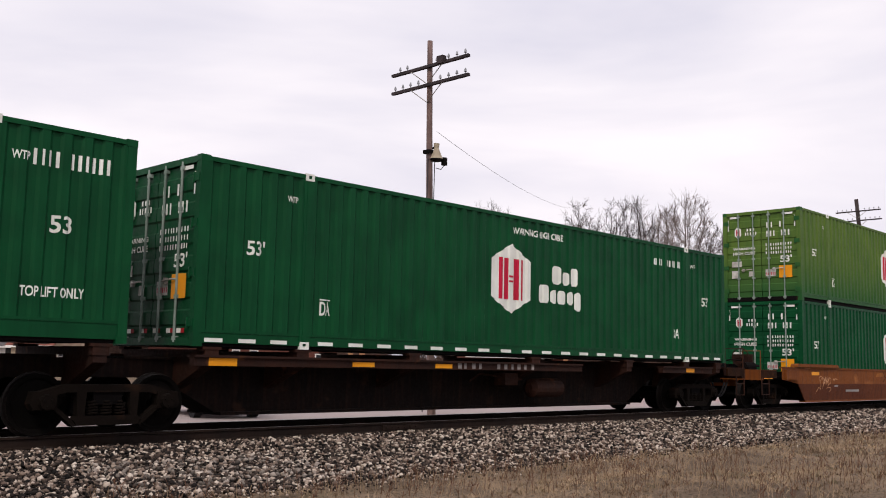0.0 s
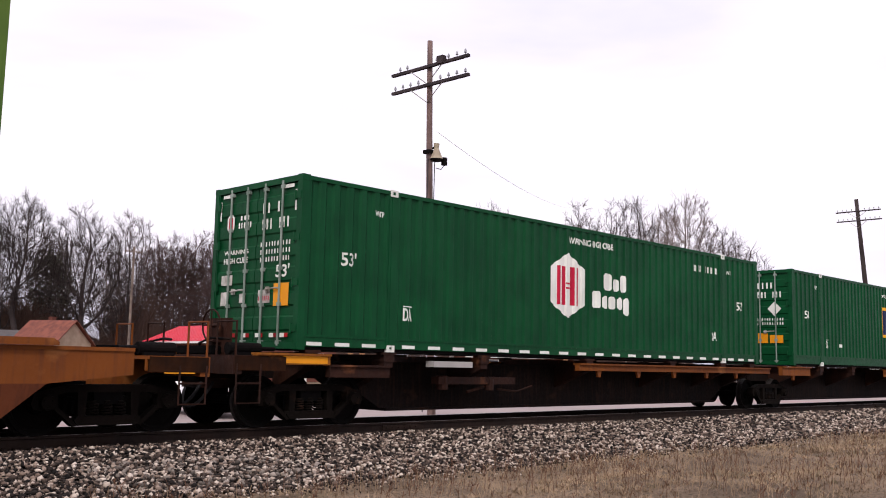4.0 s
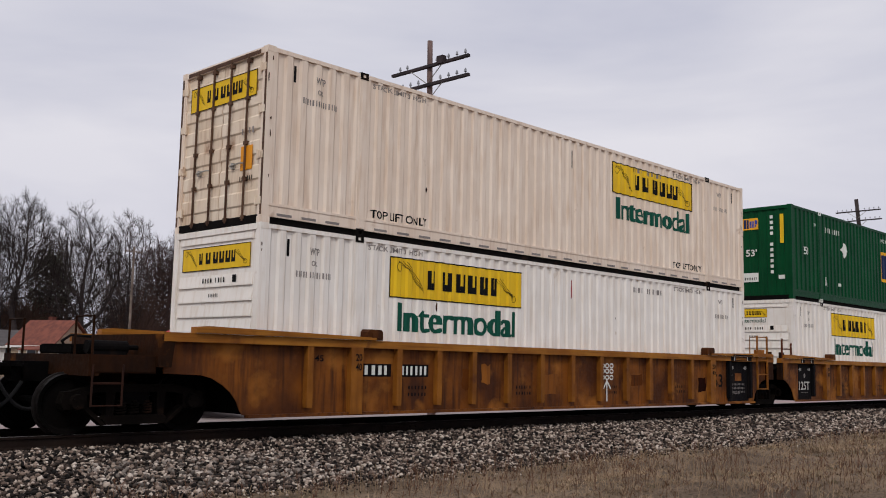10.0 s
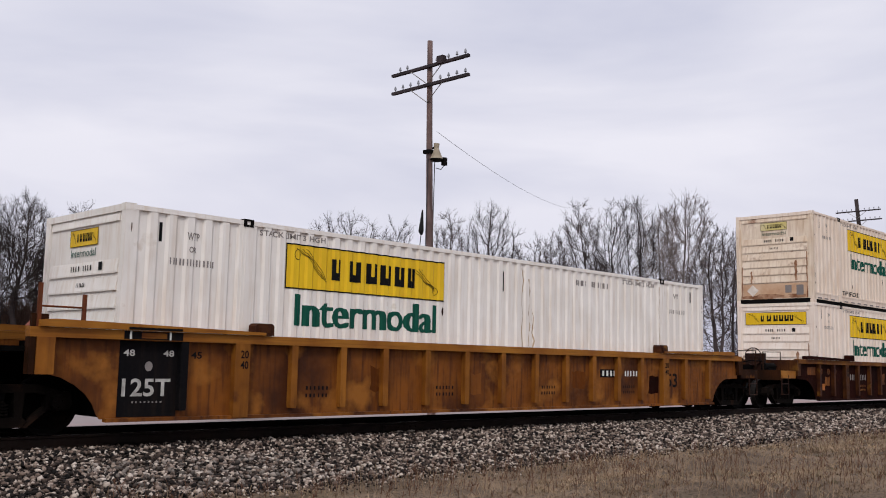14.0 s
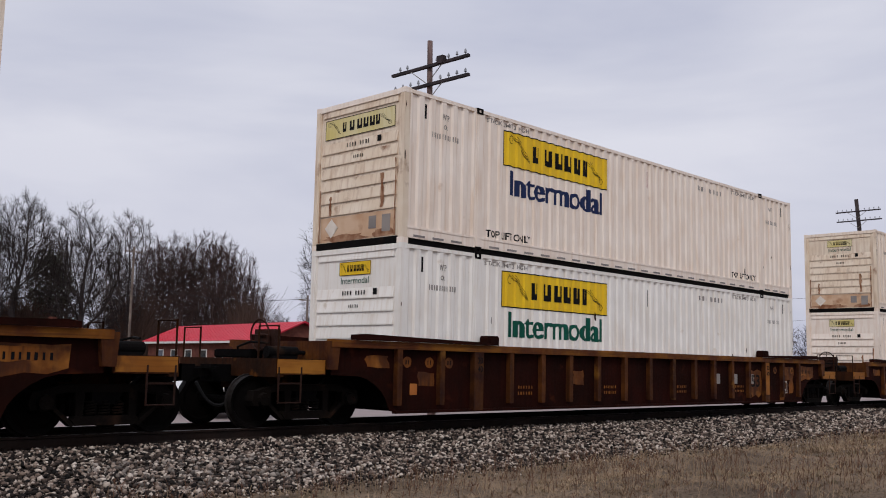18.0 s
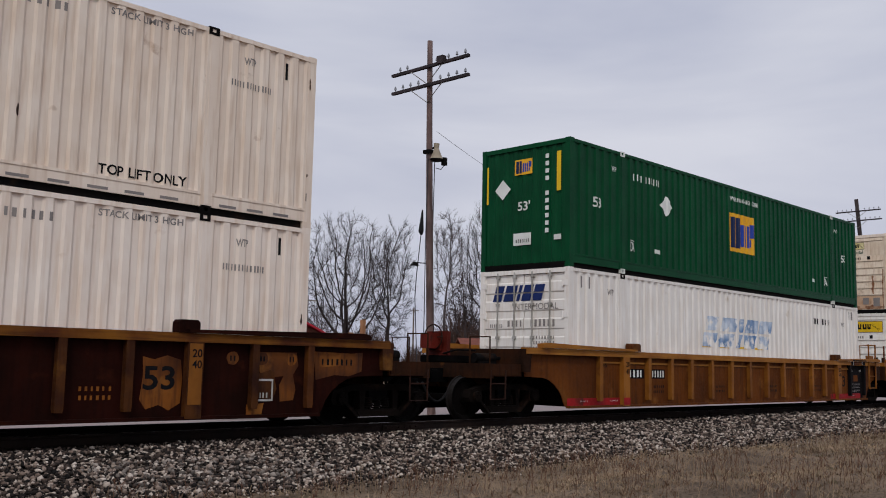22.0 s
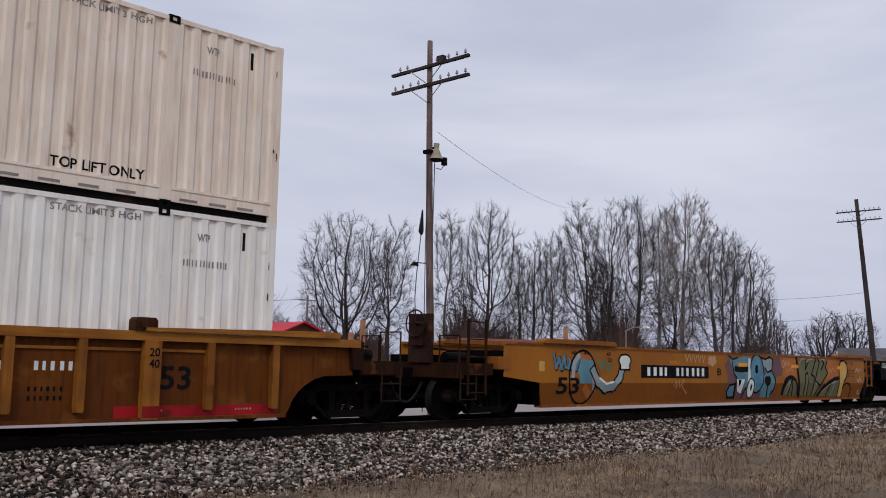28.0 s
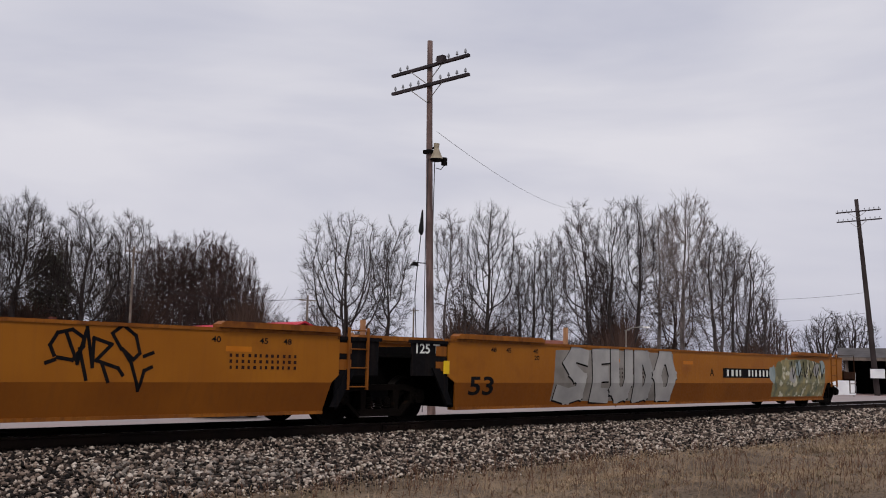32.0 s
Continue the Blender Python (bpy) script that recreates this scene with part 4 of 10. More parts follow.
def livery_hexagon(u, z, col="green", label="", strip=True, low=0.24):
    c, mark, mark_end = container("hexagon", label, u, z, col, "doors", col, low=low, fit_col="mark_white")
    # white hexagon with crimson bars, and two rows of white blocks beside it
    hexa = [(7.28, 2.28), (7.92, 1.94), (7.92, 1.18), (7.28, 0.86), (6.65, 1.18), (6.65, 1.94)]
    mark(flat_poly(hexa), "mark_white", "logo", "white hexagon sign with crimson bars")
    bars = []
    for x0, x1 in ((6.90, 6.99), (7.06, 7.19), (7.37, 7.50), (7.57, 7.66)):
        bars += [rect(x0, x1, 1.14, 1.98)]
    bars += [rect(7.20, 7.36, 1.49, 1.53), rect(7.20, 7.36, 1.59, 1.63)]
    painted("logo", flat_poly(*bars), "mark_red", c, side_depth(0.1), [p[0] for p in FOLDS[0.1]], "crimson bars", 0.008)
    def block(x0, x1, z0, z1):
        c_ = 0.05
        return [(x0 + c_, z0), (x1 - c_, z0), (x1, z0 + c_), (x1, z1 - c_), (x1 - c_, z1), (x0 + c_, z1), (x0, z1 - c_), (x0, z0 + c_)]
    top = [block(8.62, 8.93, 1.56, 1.95), block(8.98, 9.22, 1.56, 1.84), block(9.27, 9.52, 1.56, 1.95)]
    bot = [block(8.20, 8.54, 1.14, 1.52), block(8.59, 8.79, 1.14, 1.43), block(8.84, 9.12, 1.14, 1.43), block(9.17, 9.40, 1.14, 1.43), block(9.44, 9.68, 1.02, 1.43)]
    mark(flat_poly(*top, *bot), "mark_white", "logo", "white block lettering in two rows")
    mark(flat_word("53'", 0.9, 1.24, 1.44, 1.68), "mark_white")
    mark(flat_word("53'", 14.98, 15.3, 1.44, 1.68), "mark_white")
    mark(flat_word("DA", 2.37, 2.6, 0.57, 0.8), "mark_white")
    mark(flat_poly(rect(2.37, 2.6, 0.82, 0.84)), "mark_white")
    mark(flat_word("DA", 13.55, 13.78, 0.57, 0.8), "mark_white")
    mark(flat_word("WARNING HIGH CUBE", 7.34, 8.98, 2.5, 2.64), "mark_white")
    mark(flat_word("WTP", 1.62, 1.86, 2.38, 2.48), "mark_white")
    mark(flat_word("WTP", 14.42, 14.66, 2.38, 2.48), "mark_white")
    mark(flat_bars(11, 12.62, 13.95, 2.34, 2.5, 3, (4,)), "mark_white")
    if strip:
        pieces = [rect(x, x + 0.32, 0.07, 0.13) for x in [0.2 + i * 0.6 for i in range(3)] + [2.35 + i * 0.66 for i in range(18)] + [14.4 + i * 0.58 for i in range(3)]]
        painted("reflector_strip", flat_poly(*pieces), "mark_white", c, lambda x: SIDE + 0.012, (), "white reflector dashes")
    # door lettering
    e = mark_end
    e(flat_poly([(-0.78, 2.42), (-0.67, 2.33), (-0.67, 2.13), (-0.78, 2.04), (-0.89, 2.13), (-0.89, 2.33)]), "mark_white", "logo", "small white hexagon sign")
    e(flat_poly(rect(-0.84, -0.80, 2.13, 2.33), rect(-0.76, -0.72, 2.13, 2.33), rect(-0.80, -0.76, 2.21, 2.25)), "mark_red", "logo", "", 0.016)
    e(flat_bars(3, -0.5, -0.2, 2.26, 2.34, 5), "mark_white")
    e(flat_bars(5, -0.56, -0.12, 2.12, 2.22, 6), "mark_white")
    e(flat_bars(4, 0.16, 0.72, 2.32, 2.5, 7, (2,)), "mark_white")
    e(flat_bars(7, 0.16, 0.98, 2.04, 2.22, 8, (3,)), "mark_white")
    for k in range(3):
        e(flat_bars(11, 0.14, 1.02, 1.74 - k * 0.13, 1.82 - k * 0.13, 9 + k), "mark_white")
    e(flat_word("WARNING", -0.95, -0.2, 1.66, 1.74), "mark_white")
    e(flat_word("HIGH CUBE", -0.95, -0.2, 1.5, 1.6), "mark_white")
    e(flat_word("53'", 0.62, 1.0, 1.2, 1.42), "mark_white")
    e(flat_poly(rect(0.58, 1.0, 0.72, 1.1)), "amber", "notice", "orange warning notice")
    e(flat_poly(rect(0.14, 0.48, 0.78, 1.0)), "mark_worn", "notice", "small white notice")
    e(flat_bars(6, 0.15, 0.47, 0.82, 0.9, 30), "mark_red", "lettering", "", 0.016)
    e(flat_poly(rect(-1.0, -0.66, 1.12, 1.3), rect(-1.0, -0.8, 0.76, 1.0), rect(-0.42, -0.24, 0.8, 0.96)), "mark_worn", "notice", "small white notice")
    e(flat_poly(rect(-1.05, -0.75, 2.7, 2.76), rect(0.75, 1.05, 2.7, 2.76), rect(1.09, 1.13, 2.3, 2.65), rect(-1.13, -1.09, 2.3, 2.65)), "mark_white", "reflector_strip")
    if strip:
        e(flat_poly(*[rect(x, x + 0.12, 0.2, 0.27) for x in (-1.05, -0.72, -0.3, 0.1, 0.5, 0.8)]), "mark_white", "reflector_strip")
        e(flat_poly(*[rect(x + 0.12, x + 0.22, 0.2, 0.27) for x in (-1.05, -0.72, -0.3, 0.1, 0.5, 0.8)]), "red", "reflector_strip")
    return c


def square_logo(mark, c, x0, x1, z0, z1, depth=None, cuts=(), end=False):
    w, h = x1 - x0, z1 - z0
    mark(flat_poly(rect(x0, x1, z0, z1)), "panel_orange", "logo", "orange-yellow square sign with dark blocks")
    d = depth or side_depth(0.1)
    X, Z = lambda a: x0 + a * w, lambda b: z0 + b * h
    dark = [rect(X(0.08), X(0.24), Z(0.1), Z(0.9)), rect(X(0.27), X(0.40), Z(0.1), Z(0.9))]
    blue = [rect(X(0.45), X(0.55), Z(0.16), Z(0.74)), rect(X(0.58), X(0.66), Z(0.16), Z(0.74)), rect(X(0.69), X(0.76), Z(0.16), Z(0.74)), rect(X(0.80), X(0.95), Z(0.44), Z(0.8)), rect(X(0.80), X(0.87), Z(0.2), Z(0.4))]
    painted("logo", flat_poly(*dark), "mark_navy", c, d, cuts, "dark block", 0.016 if end else 0.008, end)
    painted("logo", flat_poly(*blue), "mark_blue", c, d, cuts, "blue blocks", 0.016 if end else 0.008, end)


def livery_square(u, z, label, end="flutes", diamond=None, low=0.3):
    c, mark, mark_end = container("square", label, u, z, "green", end, "green", low=low, fit_col="mark_white")
    cuts = [p[0] for p in FOLDS[0.1]]
    square_logo(mark, c, 7.28, 8.79, 1.07, 2.14, None, cuts)
    mark(flat_word("53", 0.92, 1.24, 1.44, 1.68), "mark_white")
    mark(flat_word("53", 14.98, 15.28, 1.44, 1.68), "mark_white")
    mark(flat_word("DA", 2.4, 2.62, 0.57, 0.8), "mark_white")
    mark(flat_poly(rect(2.4, 2.62, 0.82, 0.84)), "mark_white")
    mark(flat_word("DA", 13.5, 13.74, 0.57, 0.8), "mark_white")
    mark(flat_poly(rect(13.5, 13.74, 0.82, 0.84)), "mark_white")
    mark(flat_word("WARNING HIGH CUBE", 7.4, 9.0, 2.48, 2.6), "mark_white")
    mark(flat_word("WTP", 1.62, 1.86, 2.38, 2.5), "mark_white")
    mark(flat_word("WTP", 14.42, 14.66, 2.36, 2.48), "mark_white")
    mark(flat_poly(rect(3.5, 3.76, 0.62, 0.72), rect(12.6, 12.84, 0.62, 0.72)), "mark_white", "notice")
    if diamond is None:
        mark(flat_bars(11, 14.68, 15.8, 2.32, 2.54, 12, (4,)), "mark_white")
        mark(flat_word("TOP LIFT ONLY", 14.64, 15.5, 0.58, 0.72), "mark_white")
    if diamond == "right":
        mark(flat_bars(11, 12.5, 13.75, 2.36, 2.52, 12, (4,)), "mark_white")
        mark(flat_poly([(12.08, 1.8), (12.35, 1.56), (12.62, 1.8), (12.35, 2.04)]), "mark_white", "placard", "blank white diamond placard")
    elif diamond == "left":
        mark(flat_bars(11, 2.55, 3.75, 2.3, 2.46, 13, (4,)), "mark_white")
        mark(flat_poly([(3.75, 1.86), (4.05, 1.6), (4.35, 1.86), (4.05, 2.12)]), "mark_white", "placard", "blank white diamond placard")
    if end == "flutes":
        square_logo(mark_end, c, -0.3, 0.22, 2.2, 2.56, lambda x: 0.03, (), True)
        mark_end(flat_poly([(-0.9, 1.9), (-0.66, 1.66), (-0.42, 1.9), (-0.66, 2.14)]), "mark_white", "placard", "blank white diamond placard")
        mark_end(flat_word("53'", -0.2, 0.16, 1.36, 1.58), "mark_white")
        mark_end(flat_poly(rect(-0.32, 0.2, 0.56, 0.84)), "mark_white", "notice", "white notice plate")
        mark_end(flat_bars(7, -0.26, 0.16, 0.62, 0.7, 17), "mark_black", "lettering", "", 0.016)
        mark_end(flat_poly(rect(0.92, 1.04, 1.72, 2.62), rect(-1.2, -1.1, 1.6, 2.5)), "panel_yellow", "notice", "tall yellow warning strip")
        mark_end(flat_poly(*[rect(0.6, 0.7, 2.5 - i * 0.17, 2.6 - i * 0.17) for i in range(11) if i != 4]), "mark_white", "lettering")
        mark_end(flat_poly(rect(0.85, 1.05, 0.62, 0.74)), "mark_white", "notice")
    else:
        mark_end(flat_bars(4, 0.16, 0.72, 2.32, 2.5, 7), "mark_white")
        mark_end(flat_bars(7, 0.16, 0.98, 2.04, 2.22, 8, (3,)), "mark_white")
        mark_end(flat_poly([(0.5, 1.7), (0.72, 1.48), (0.94, 1.7), (0.72, 1.92)]), "mark_white", "placard", "blank white diamond placard")
        mark_end(flat_poly(rect(0.12, 0.5, 0.66, 0.96), rect(0.56, 0.98, 0.66, 0.9)), "amber", "notice", "orange warning notice")
        for k in range(2):
            mark_end(flat_bars(11, 0.14, 1.02, 1.34 - k * 0.13, 1.42 - k * 0.13, 9 + k), "mark_white")
    return c


def frame_stains(c):
    """Rust along the edges of the door frame."""
    for q in (rect(-1.29, -1.235, 0.12, 2.78), rect(1.235, 1.29, 0.12, 2.78), rect(-1.1, 1.1, 2.79, 2.86)):
        painted("rust_stain", flat_poly(q), "rod_rust", c, lambda x: 0.0, (), "", 0.004, True)


def scroll_panel(mark, c, x0, x1, z0, z1, end=False, depth=None, cuts=(), word_mat="mark_black", ground="panel_yellow"):
    """Yellow sign with a thin edge, dark blocks and a scroll at each end."""
    w, h = x1 - x0, z1 - z0
    mark(flat_poly(rect(x0, x1, z0, z1)), ground, "logo", ("faded " if ground != "panel_yellow" else "") + "yellow sign with black blocks and scroll ends")
    d = depth or side_depth(0.1)
    X, Z = lambda a: x0 + a * w, lambda b: z0 + b * h
    e = 0.03 * h
    black = [rect(x0, x1, z0, z0 + e), rect(x0, x1, z1 - e, z1), rect(x0, x0 + e, z0, z1), rect(x1 - e, x1, z0, z1)]
    for a, ww in ((0.26, 0.055), (0.36, 0.075), (0.47, 0.075), (0.56, 0.075), (0.65, 0.075), (0.735, 0.06)):
        black += [rect(X(a), X(a + ww * 0.36), Z(0.27), Z(0.75)), rect(X(a + ww * 0.36), X(a + ww * 0.62), Z(0.27), Z(0.44)), rect(X(a + ww * 0.62), X(a + ww * 0.92), Z(0.27), Z(0.75))]
    for k in range(4):
        black += strokes([(X(0.05 + 0.02 * k), Z(0.9)), (X(0.12 + 0.02 * k), Z(0.72 - 0.05 * k)), (X(0.2 + 0.01 * k), Z(0.28 - 0.03 * k))], 0.012 * h)
        black += strokes([(X(0.77 + 0.02 * k), Z(0.75)), (X(0.84 + 0.02 * k), Z(0.5 - 0.04 * k)), (X(0.93), Z(0.24 + 0.03 * k))], 0.012 * h)
    black += ring(X(0.06), Z(0.76), 0.02 * w, 0.12 * h, 0.015 * h, 12) + ring(X(0.93), Z(0.24), 0.025 * w, 0.1 * h, 0.015 * h, 12)
    painted("logo", flat_poly(*black), word_mat, c, d, cuts, "black blocks and lines", 0.016 if end else 0.008, end)


def livery_scroll(u, z, label, col="white", end="ribs", flip=False, word=True, word_mat="mark_green", end_col=None, head="wide", seed=1, diamonds=0, panel=True):
    c, mark, mark_end = container("scroll", label, u, z, col, end, end_col or col, low=0.31, fit_col="gap")
    cuts = [p[0] for p in FOLDS[0.1]]
    x0, x1 = (9.75, 13.42) if flip else (2.82, 6.5)
    scroll_panel(mark, c, x0, x1, 1.88, 2.62, False, None, cuts)
    if word:
        for k, d in enumerate((-0.032, -0.011, 0.011, 0.032)):
            painted("lettering", flat_word("Intermodal", x0 + 0.22 + d, x1 - 0.22 + d, 1.28 + 0.004 * (k % 2), 1.8 - 0.004 * (k % 2)), word_mat, c, side_depth(0.1), cuts,
                    "large green lettering" if word_mat == "mark_green" else "large dark lettering", 0.004 + 0.0007 * k)
    rnd = random.Random(seed)
    up = col != "white"
    if up:
        mark(flat_word("TOP LIFT ONLY", 2.32, 3.72, 0.35, 0.50), "mark_black")
        mark(flat_word("TOP LIFT ONLY", 12.45, 13.82, 0.35, 0.50), "mark_black")
    mark(flat_word("WTP", 1.0, 1.22, 2.46, 2.58), "mark_grey")
    mark(flat_word("OR", 1.04, 1.18, 2.28, 2.37), "mark_grey")
    mark(flat_bars(14, 0.72, 1.5, 2.08, 2.18, seed), "mark_grey")
    mark(flat_word("WTP", 14.75, 14.97, 2.46, 2.58), "mark_grey")
    mark(flat_bars(14, 14.5, 15.3, 2.08, 2.18, seed + 1), "mark_grey")
    mark(flat_word("STACK LIMIT 3 HIGH", 2.3, 3.6, 2.68, 2.77), "mark_grey")
    mark(flat_word("STACK LIMIT 3 HIGH", 12.5, 13.8, 2.66, 2.76), "mark_grey")
    mark(flat_bars(11, 10.6, 11.9, 2.5, 2.62, seed + 2, (4,)), "mark_grey")
    dark = [rect(0.55, 0.6, 2.4, 2.68), rect(8.2, 8.24, 2.2, 2.6), rect(15.55, 15.6, 2.4, 2.68)]
    mark(flat_poly(*dark[:1], *dark[2:]), "mark_black", "scuff")
    mark(flat_poly(dark[1]), "red" if seed % 2 else "mark_black", "scuff")
    for i in range(rnd.randint(2, 4)):
        x, zz = rnd.uniform(2.5, 15.5), rnd.uniform(0.4, 2.2)
        mark(flat_poly(disc(x, zz, 0.025, rnd.uniform(0.03, 0.14), 8, 0.3, i)), "brown", "rust_spot")
    for i in range(9):
        x, zz = rnd.choice((0.03, 0.1, CL - 0.06, CL - 0.12)), rnd.uniform(0.15, 2.7)
        painted("rust_spot", flat_poly(disc(x, zz, rnd.uniform(0.008, 0.018), rnd.uniform(0.02, 0.09), 8, 0.35, seed * 20 + i)), "rod_rust", c, lambda x: SIDE - 0.003, (), "", 0.003)
    for k in range(diamonds):
        zz = (2.2, 0.62)[k]
        mark(flat_poly([(8.0, zz), (8.22, zz - 0.2), (8.44, zz), (8.22, zz + 0.2)]), "mark_dirty", "placard", "blank white diamond placard")
    if up:
        pieces = [rect(x, x + 0.3, 0.13, 0.17) for x in [0.3 + i * 0.5 for i in range(3)] + [2.4 + i * 0.55 for i in range(21)] + [14.4 + i * 0.5 for i in range(3)]]
        painted("scuff", flat_poly(*pieces), "mark_grey", c, lambda x: SIDE + 0.012, (), "faded reflector dashes")
    if end == "ribs":
        if head == "wide":
            scroll_panel(mark_end, c, -1.02, 1.02, 2.20, 2.60, True, lambda x: 0.036, ground="panel_faded" if end_col else "panel_yellow")
        else:
            scroll_panel(mark_end, c, -0.45, 0.45, 2.36, 2.62, True, lambda x: 0.036, ground="panel_faded" if end_col or col == "warm_white" else "panel_yellow")
            mark_end(flat_word("Intermodal", -0.4, 0.4, 2.2, 2.32), "mark_black" if word_mat != "mark_green" else "mark_green")
        mark_end(flat_bars(9, -0.35, 0.35, 1.98, 2.06, seed, (4,)), "mark_black")
        mark_end(flat_poly(rect(0.55, 0.66, 1.97, 2.09)), "mark_black", "vent")
        mark_end(flat_bars(6, -0.14, 0.16, 1.74, 1.8, seed + 3), "mark_black")
        if up:
            mark_end(flat_poly(rect(-1.08, 1.08, 0.15, 0.63)), "end_foot", "foot_panel", "tan rust-stained foot panel", 0.004)
            for y0, z0, z1, wv in ((-0.78, 0.66, 1.05, 0.05), (0.72, 0.7, 1.35, 0.06), (1.08, 0.15, 1.6, 0.03), (-1.1, 0.15, 1.2, 0.03)):
                edge = [(y0 - wv * rnd.uniform(0.2, 1.0), z0 + (z1 - z0) * k / 7) for k in range(8)]
                mark_end(flat_poly(edge + [(y0 + wv * rnd.uniform(0.2, 1.0), z0 + (z1 - z0) * k / 7) for k in range(7, -1, -1)]), "end_rust", "rust_stain", "", 0.0096)
            mark_end(flat_poly(disc(-0.4, 0.2, 0.66, 0.08, 18, 0.3, seed)), "end_rust", "rust_stain", "", 0.007)
            mark_end(flat_poly(disc(0.75, 0.22, 0.3, 0.08, 14, 0.25, seed + 4)), "end_rust", "rust_stain", "", 0.009)
            mark_end(flat_poly([(-0.95, 0.42), (-0.75, 0.22), (-0.55, 0.42), (-0.75, 0.6)]), "mark_dirty", "placard", "blank white diamond placard")
            mark_end(flat_poly(rect(0.35, 0.56, 0.32, 0.56), rect(0.72, 0.95, 0.24, 0.56)), "mark_grey", "notice")
    else:
        scroll_panel(mark_end, c, -1.0, 1.0, 2.12, 2.56, True, lambda x: 0.028)
        frame_stains(c)
        mark_end(flat_poly(rect(0.62, 0.95, 0.9, 1.3)), "amber", "notice", "yellow notice")
        mark_end(flat_bars(4, 0.6, 1.0, 1.5, 1.6, 3), "mark_grey")
        mark_end(flat_bars(6, 0.6, 1.0, 0.72, 0.8, 4), "mark_black")
    return c


def slant_word(x0, x1, z0, z1):
    """Slanted plain blocks in the place of the five large letters."""
    w = (x1 - x0) / 5.2
    h = z1 - z0
    s = 0.32 * h
    ps = []
    for a, ww in ((0.0, 0.86), (1.06, 1.12), (2.36, 0.3), (2.86, 0.88), (3.9, 0.92)):
        a = x0 + a * w
        for q0, q1 in ((0.0, 0.46), (0.54, 1.0)):
            ps.append([(a + s * q0, z0 + h * q0), (a + ww * w + s * q0, z0 + h * q0), (a + ww * w + s * q1, z0 + h * q1), (a + s * q1, z0 + h * q1)])
    return ps


def livery_slant(u, z, label, col="cream", faded=False):
    c, mark, mark_end = container("slant", label, u, z, col, "doors", "end_cream" if col == "cream" else col, low=0.22, fit_col="gap", half=0.16)
    sh = 0.06
    if not faded:
        big = slant_word(5.82, 9.9, 1.52, 2.34)
        mark(flat_poly(*[[(x + sh, zz - sh) for x, zz in p] for p in big]), "mark_gold", "logo", "gold shadow of the slanted blocks")
        painted("logo", flat_poly(*big), "mark_deep", c, side_depth(0.16), [p[0] for p in FOLDS[0.16]], "deep blue slanted blocks", 0.008)
        mark(flat_word("INTERMODAL", 7.25, 10.25, 0.84, 1.16), "mark_black", "lettering", "dark serif lettering")
    else:
        big = slant_word(5.75, 9.8, 1.32, 2.12)
        painted("logo", flat_poly(*big), "mark_faded", c, side_depth(0.16), [p[0] for p in FOLDS[0.16]], "worn pale blue slanted blocks", 0.008)
        mark(flat_poly(*[rect(5.7 + i * 1.0, 6.2 + i * 1.0, 1.3, 1.36) for i in range(4)]), "mark_gold", "logo", "remains of a gold outline")
    mark(flat_bars(11, 12.6, 13.9, 2.2, 2.38, 21, (4,)), "mark_black")
    mark(flat_word("WTP", 1.5, 1.74, 2.36, 2.5), "mark_grey")
    mark(flat_word("WTP", 14.8, 15.04, 2.2, 2.34), "mark_grey")
    mark(flat_word("53ft", 14.9, 15.45, 0.6, 0.86), "mark_black")
    mark(flat_word("DA", 2.3, 2.55, 0.58, 0.78), "mark_black")
    mark(flat_word("DA", 13.68, 13.92, 0.56, 0.78), "mark_black")
    mark(flat_poly(rect(0.42, 0.47, 2.46, 2.72), rect(0.72, 0.77, 2.46, 2.72), rect(15.4, 15.44, 2.46, 2.72), rect(15.65, 15.69, 2.46, 2.72)), "mark_grey", "vent")
    pieces = [rect(x, x + 0.16, 0.08, 0.13) for x in [0.4 + i * 0.75 for i in range(2)] + [2.5 + i * 1.2 for i in range(10)] + [14.5 + i * 0.6 for i in range(2)]]
    painted("reflector_strip", flat_poly(*pieces), "red_strip", c, lambda x: SIDE + 0.012, (), "red reflector dashes")
    painted("reflector_strip", flat_poly(*[[(x + 0.18, zz) for x, zz in p] for p in pieces]), "mark_grey", c, lambda x: SIDE + 0.012, (), "grey reflector dashes")
    if not faded:
        frame_stains(c)
    e = mark_end
    wd = slant_word(-0.92, 0.62, 2.18, 2.54)
    e(flat_poly(*wd), "mark_deep", "logo", "deep blue slanted blocks")
    e(flat_word("INTERMODAL", -0.3, 0.98, 1.98, 2.12), "mark_grey")
    e(flat_bars(4, -0.5, 0.0, 1.6, 1.74, 23), "mark_grey")
    e(flat_bars(6, 0.18, 0.92, 1.6, 1.76, 24), "mark_grey")
    e(flat_bars(7, -1.0, -0.6, 1.58, 1.66, 25), "mark_grey")
    for k in range(3):
        e(flat_bars(9, 0.2, 0.9, 1.32 - k * 0.12, 1.39 - k * 0.12, 26 + k), "mark_grey")
    if not faded:
        e(flat_poly(rect(0.3, 0.62, 0.72, 1.06)), "panel_yellow", "notice", "yellow notice")
        e(flat_poly(rect(-0.42, -0.24, 0.84, 1.04)), "mark_grey", "notice")
    return c


# ---- freight cars ----
CARS = []
WHEELSETS = ([], [])
HALF_BASE, WHEEL_R = 0.889, 0.42


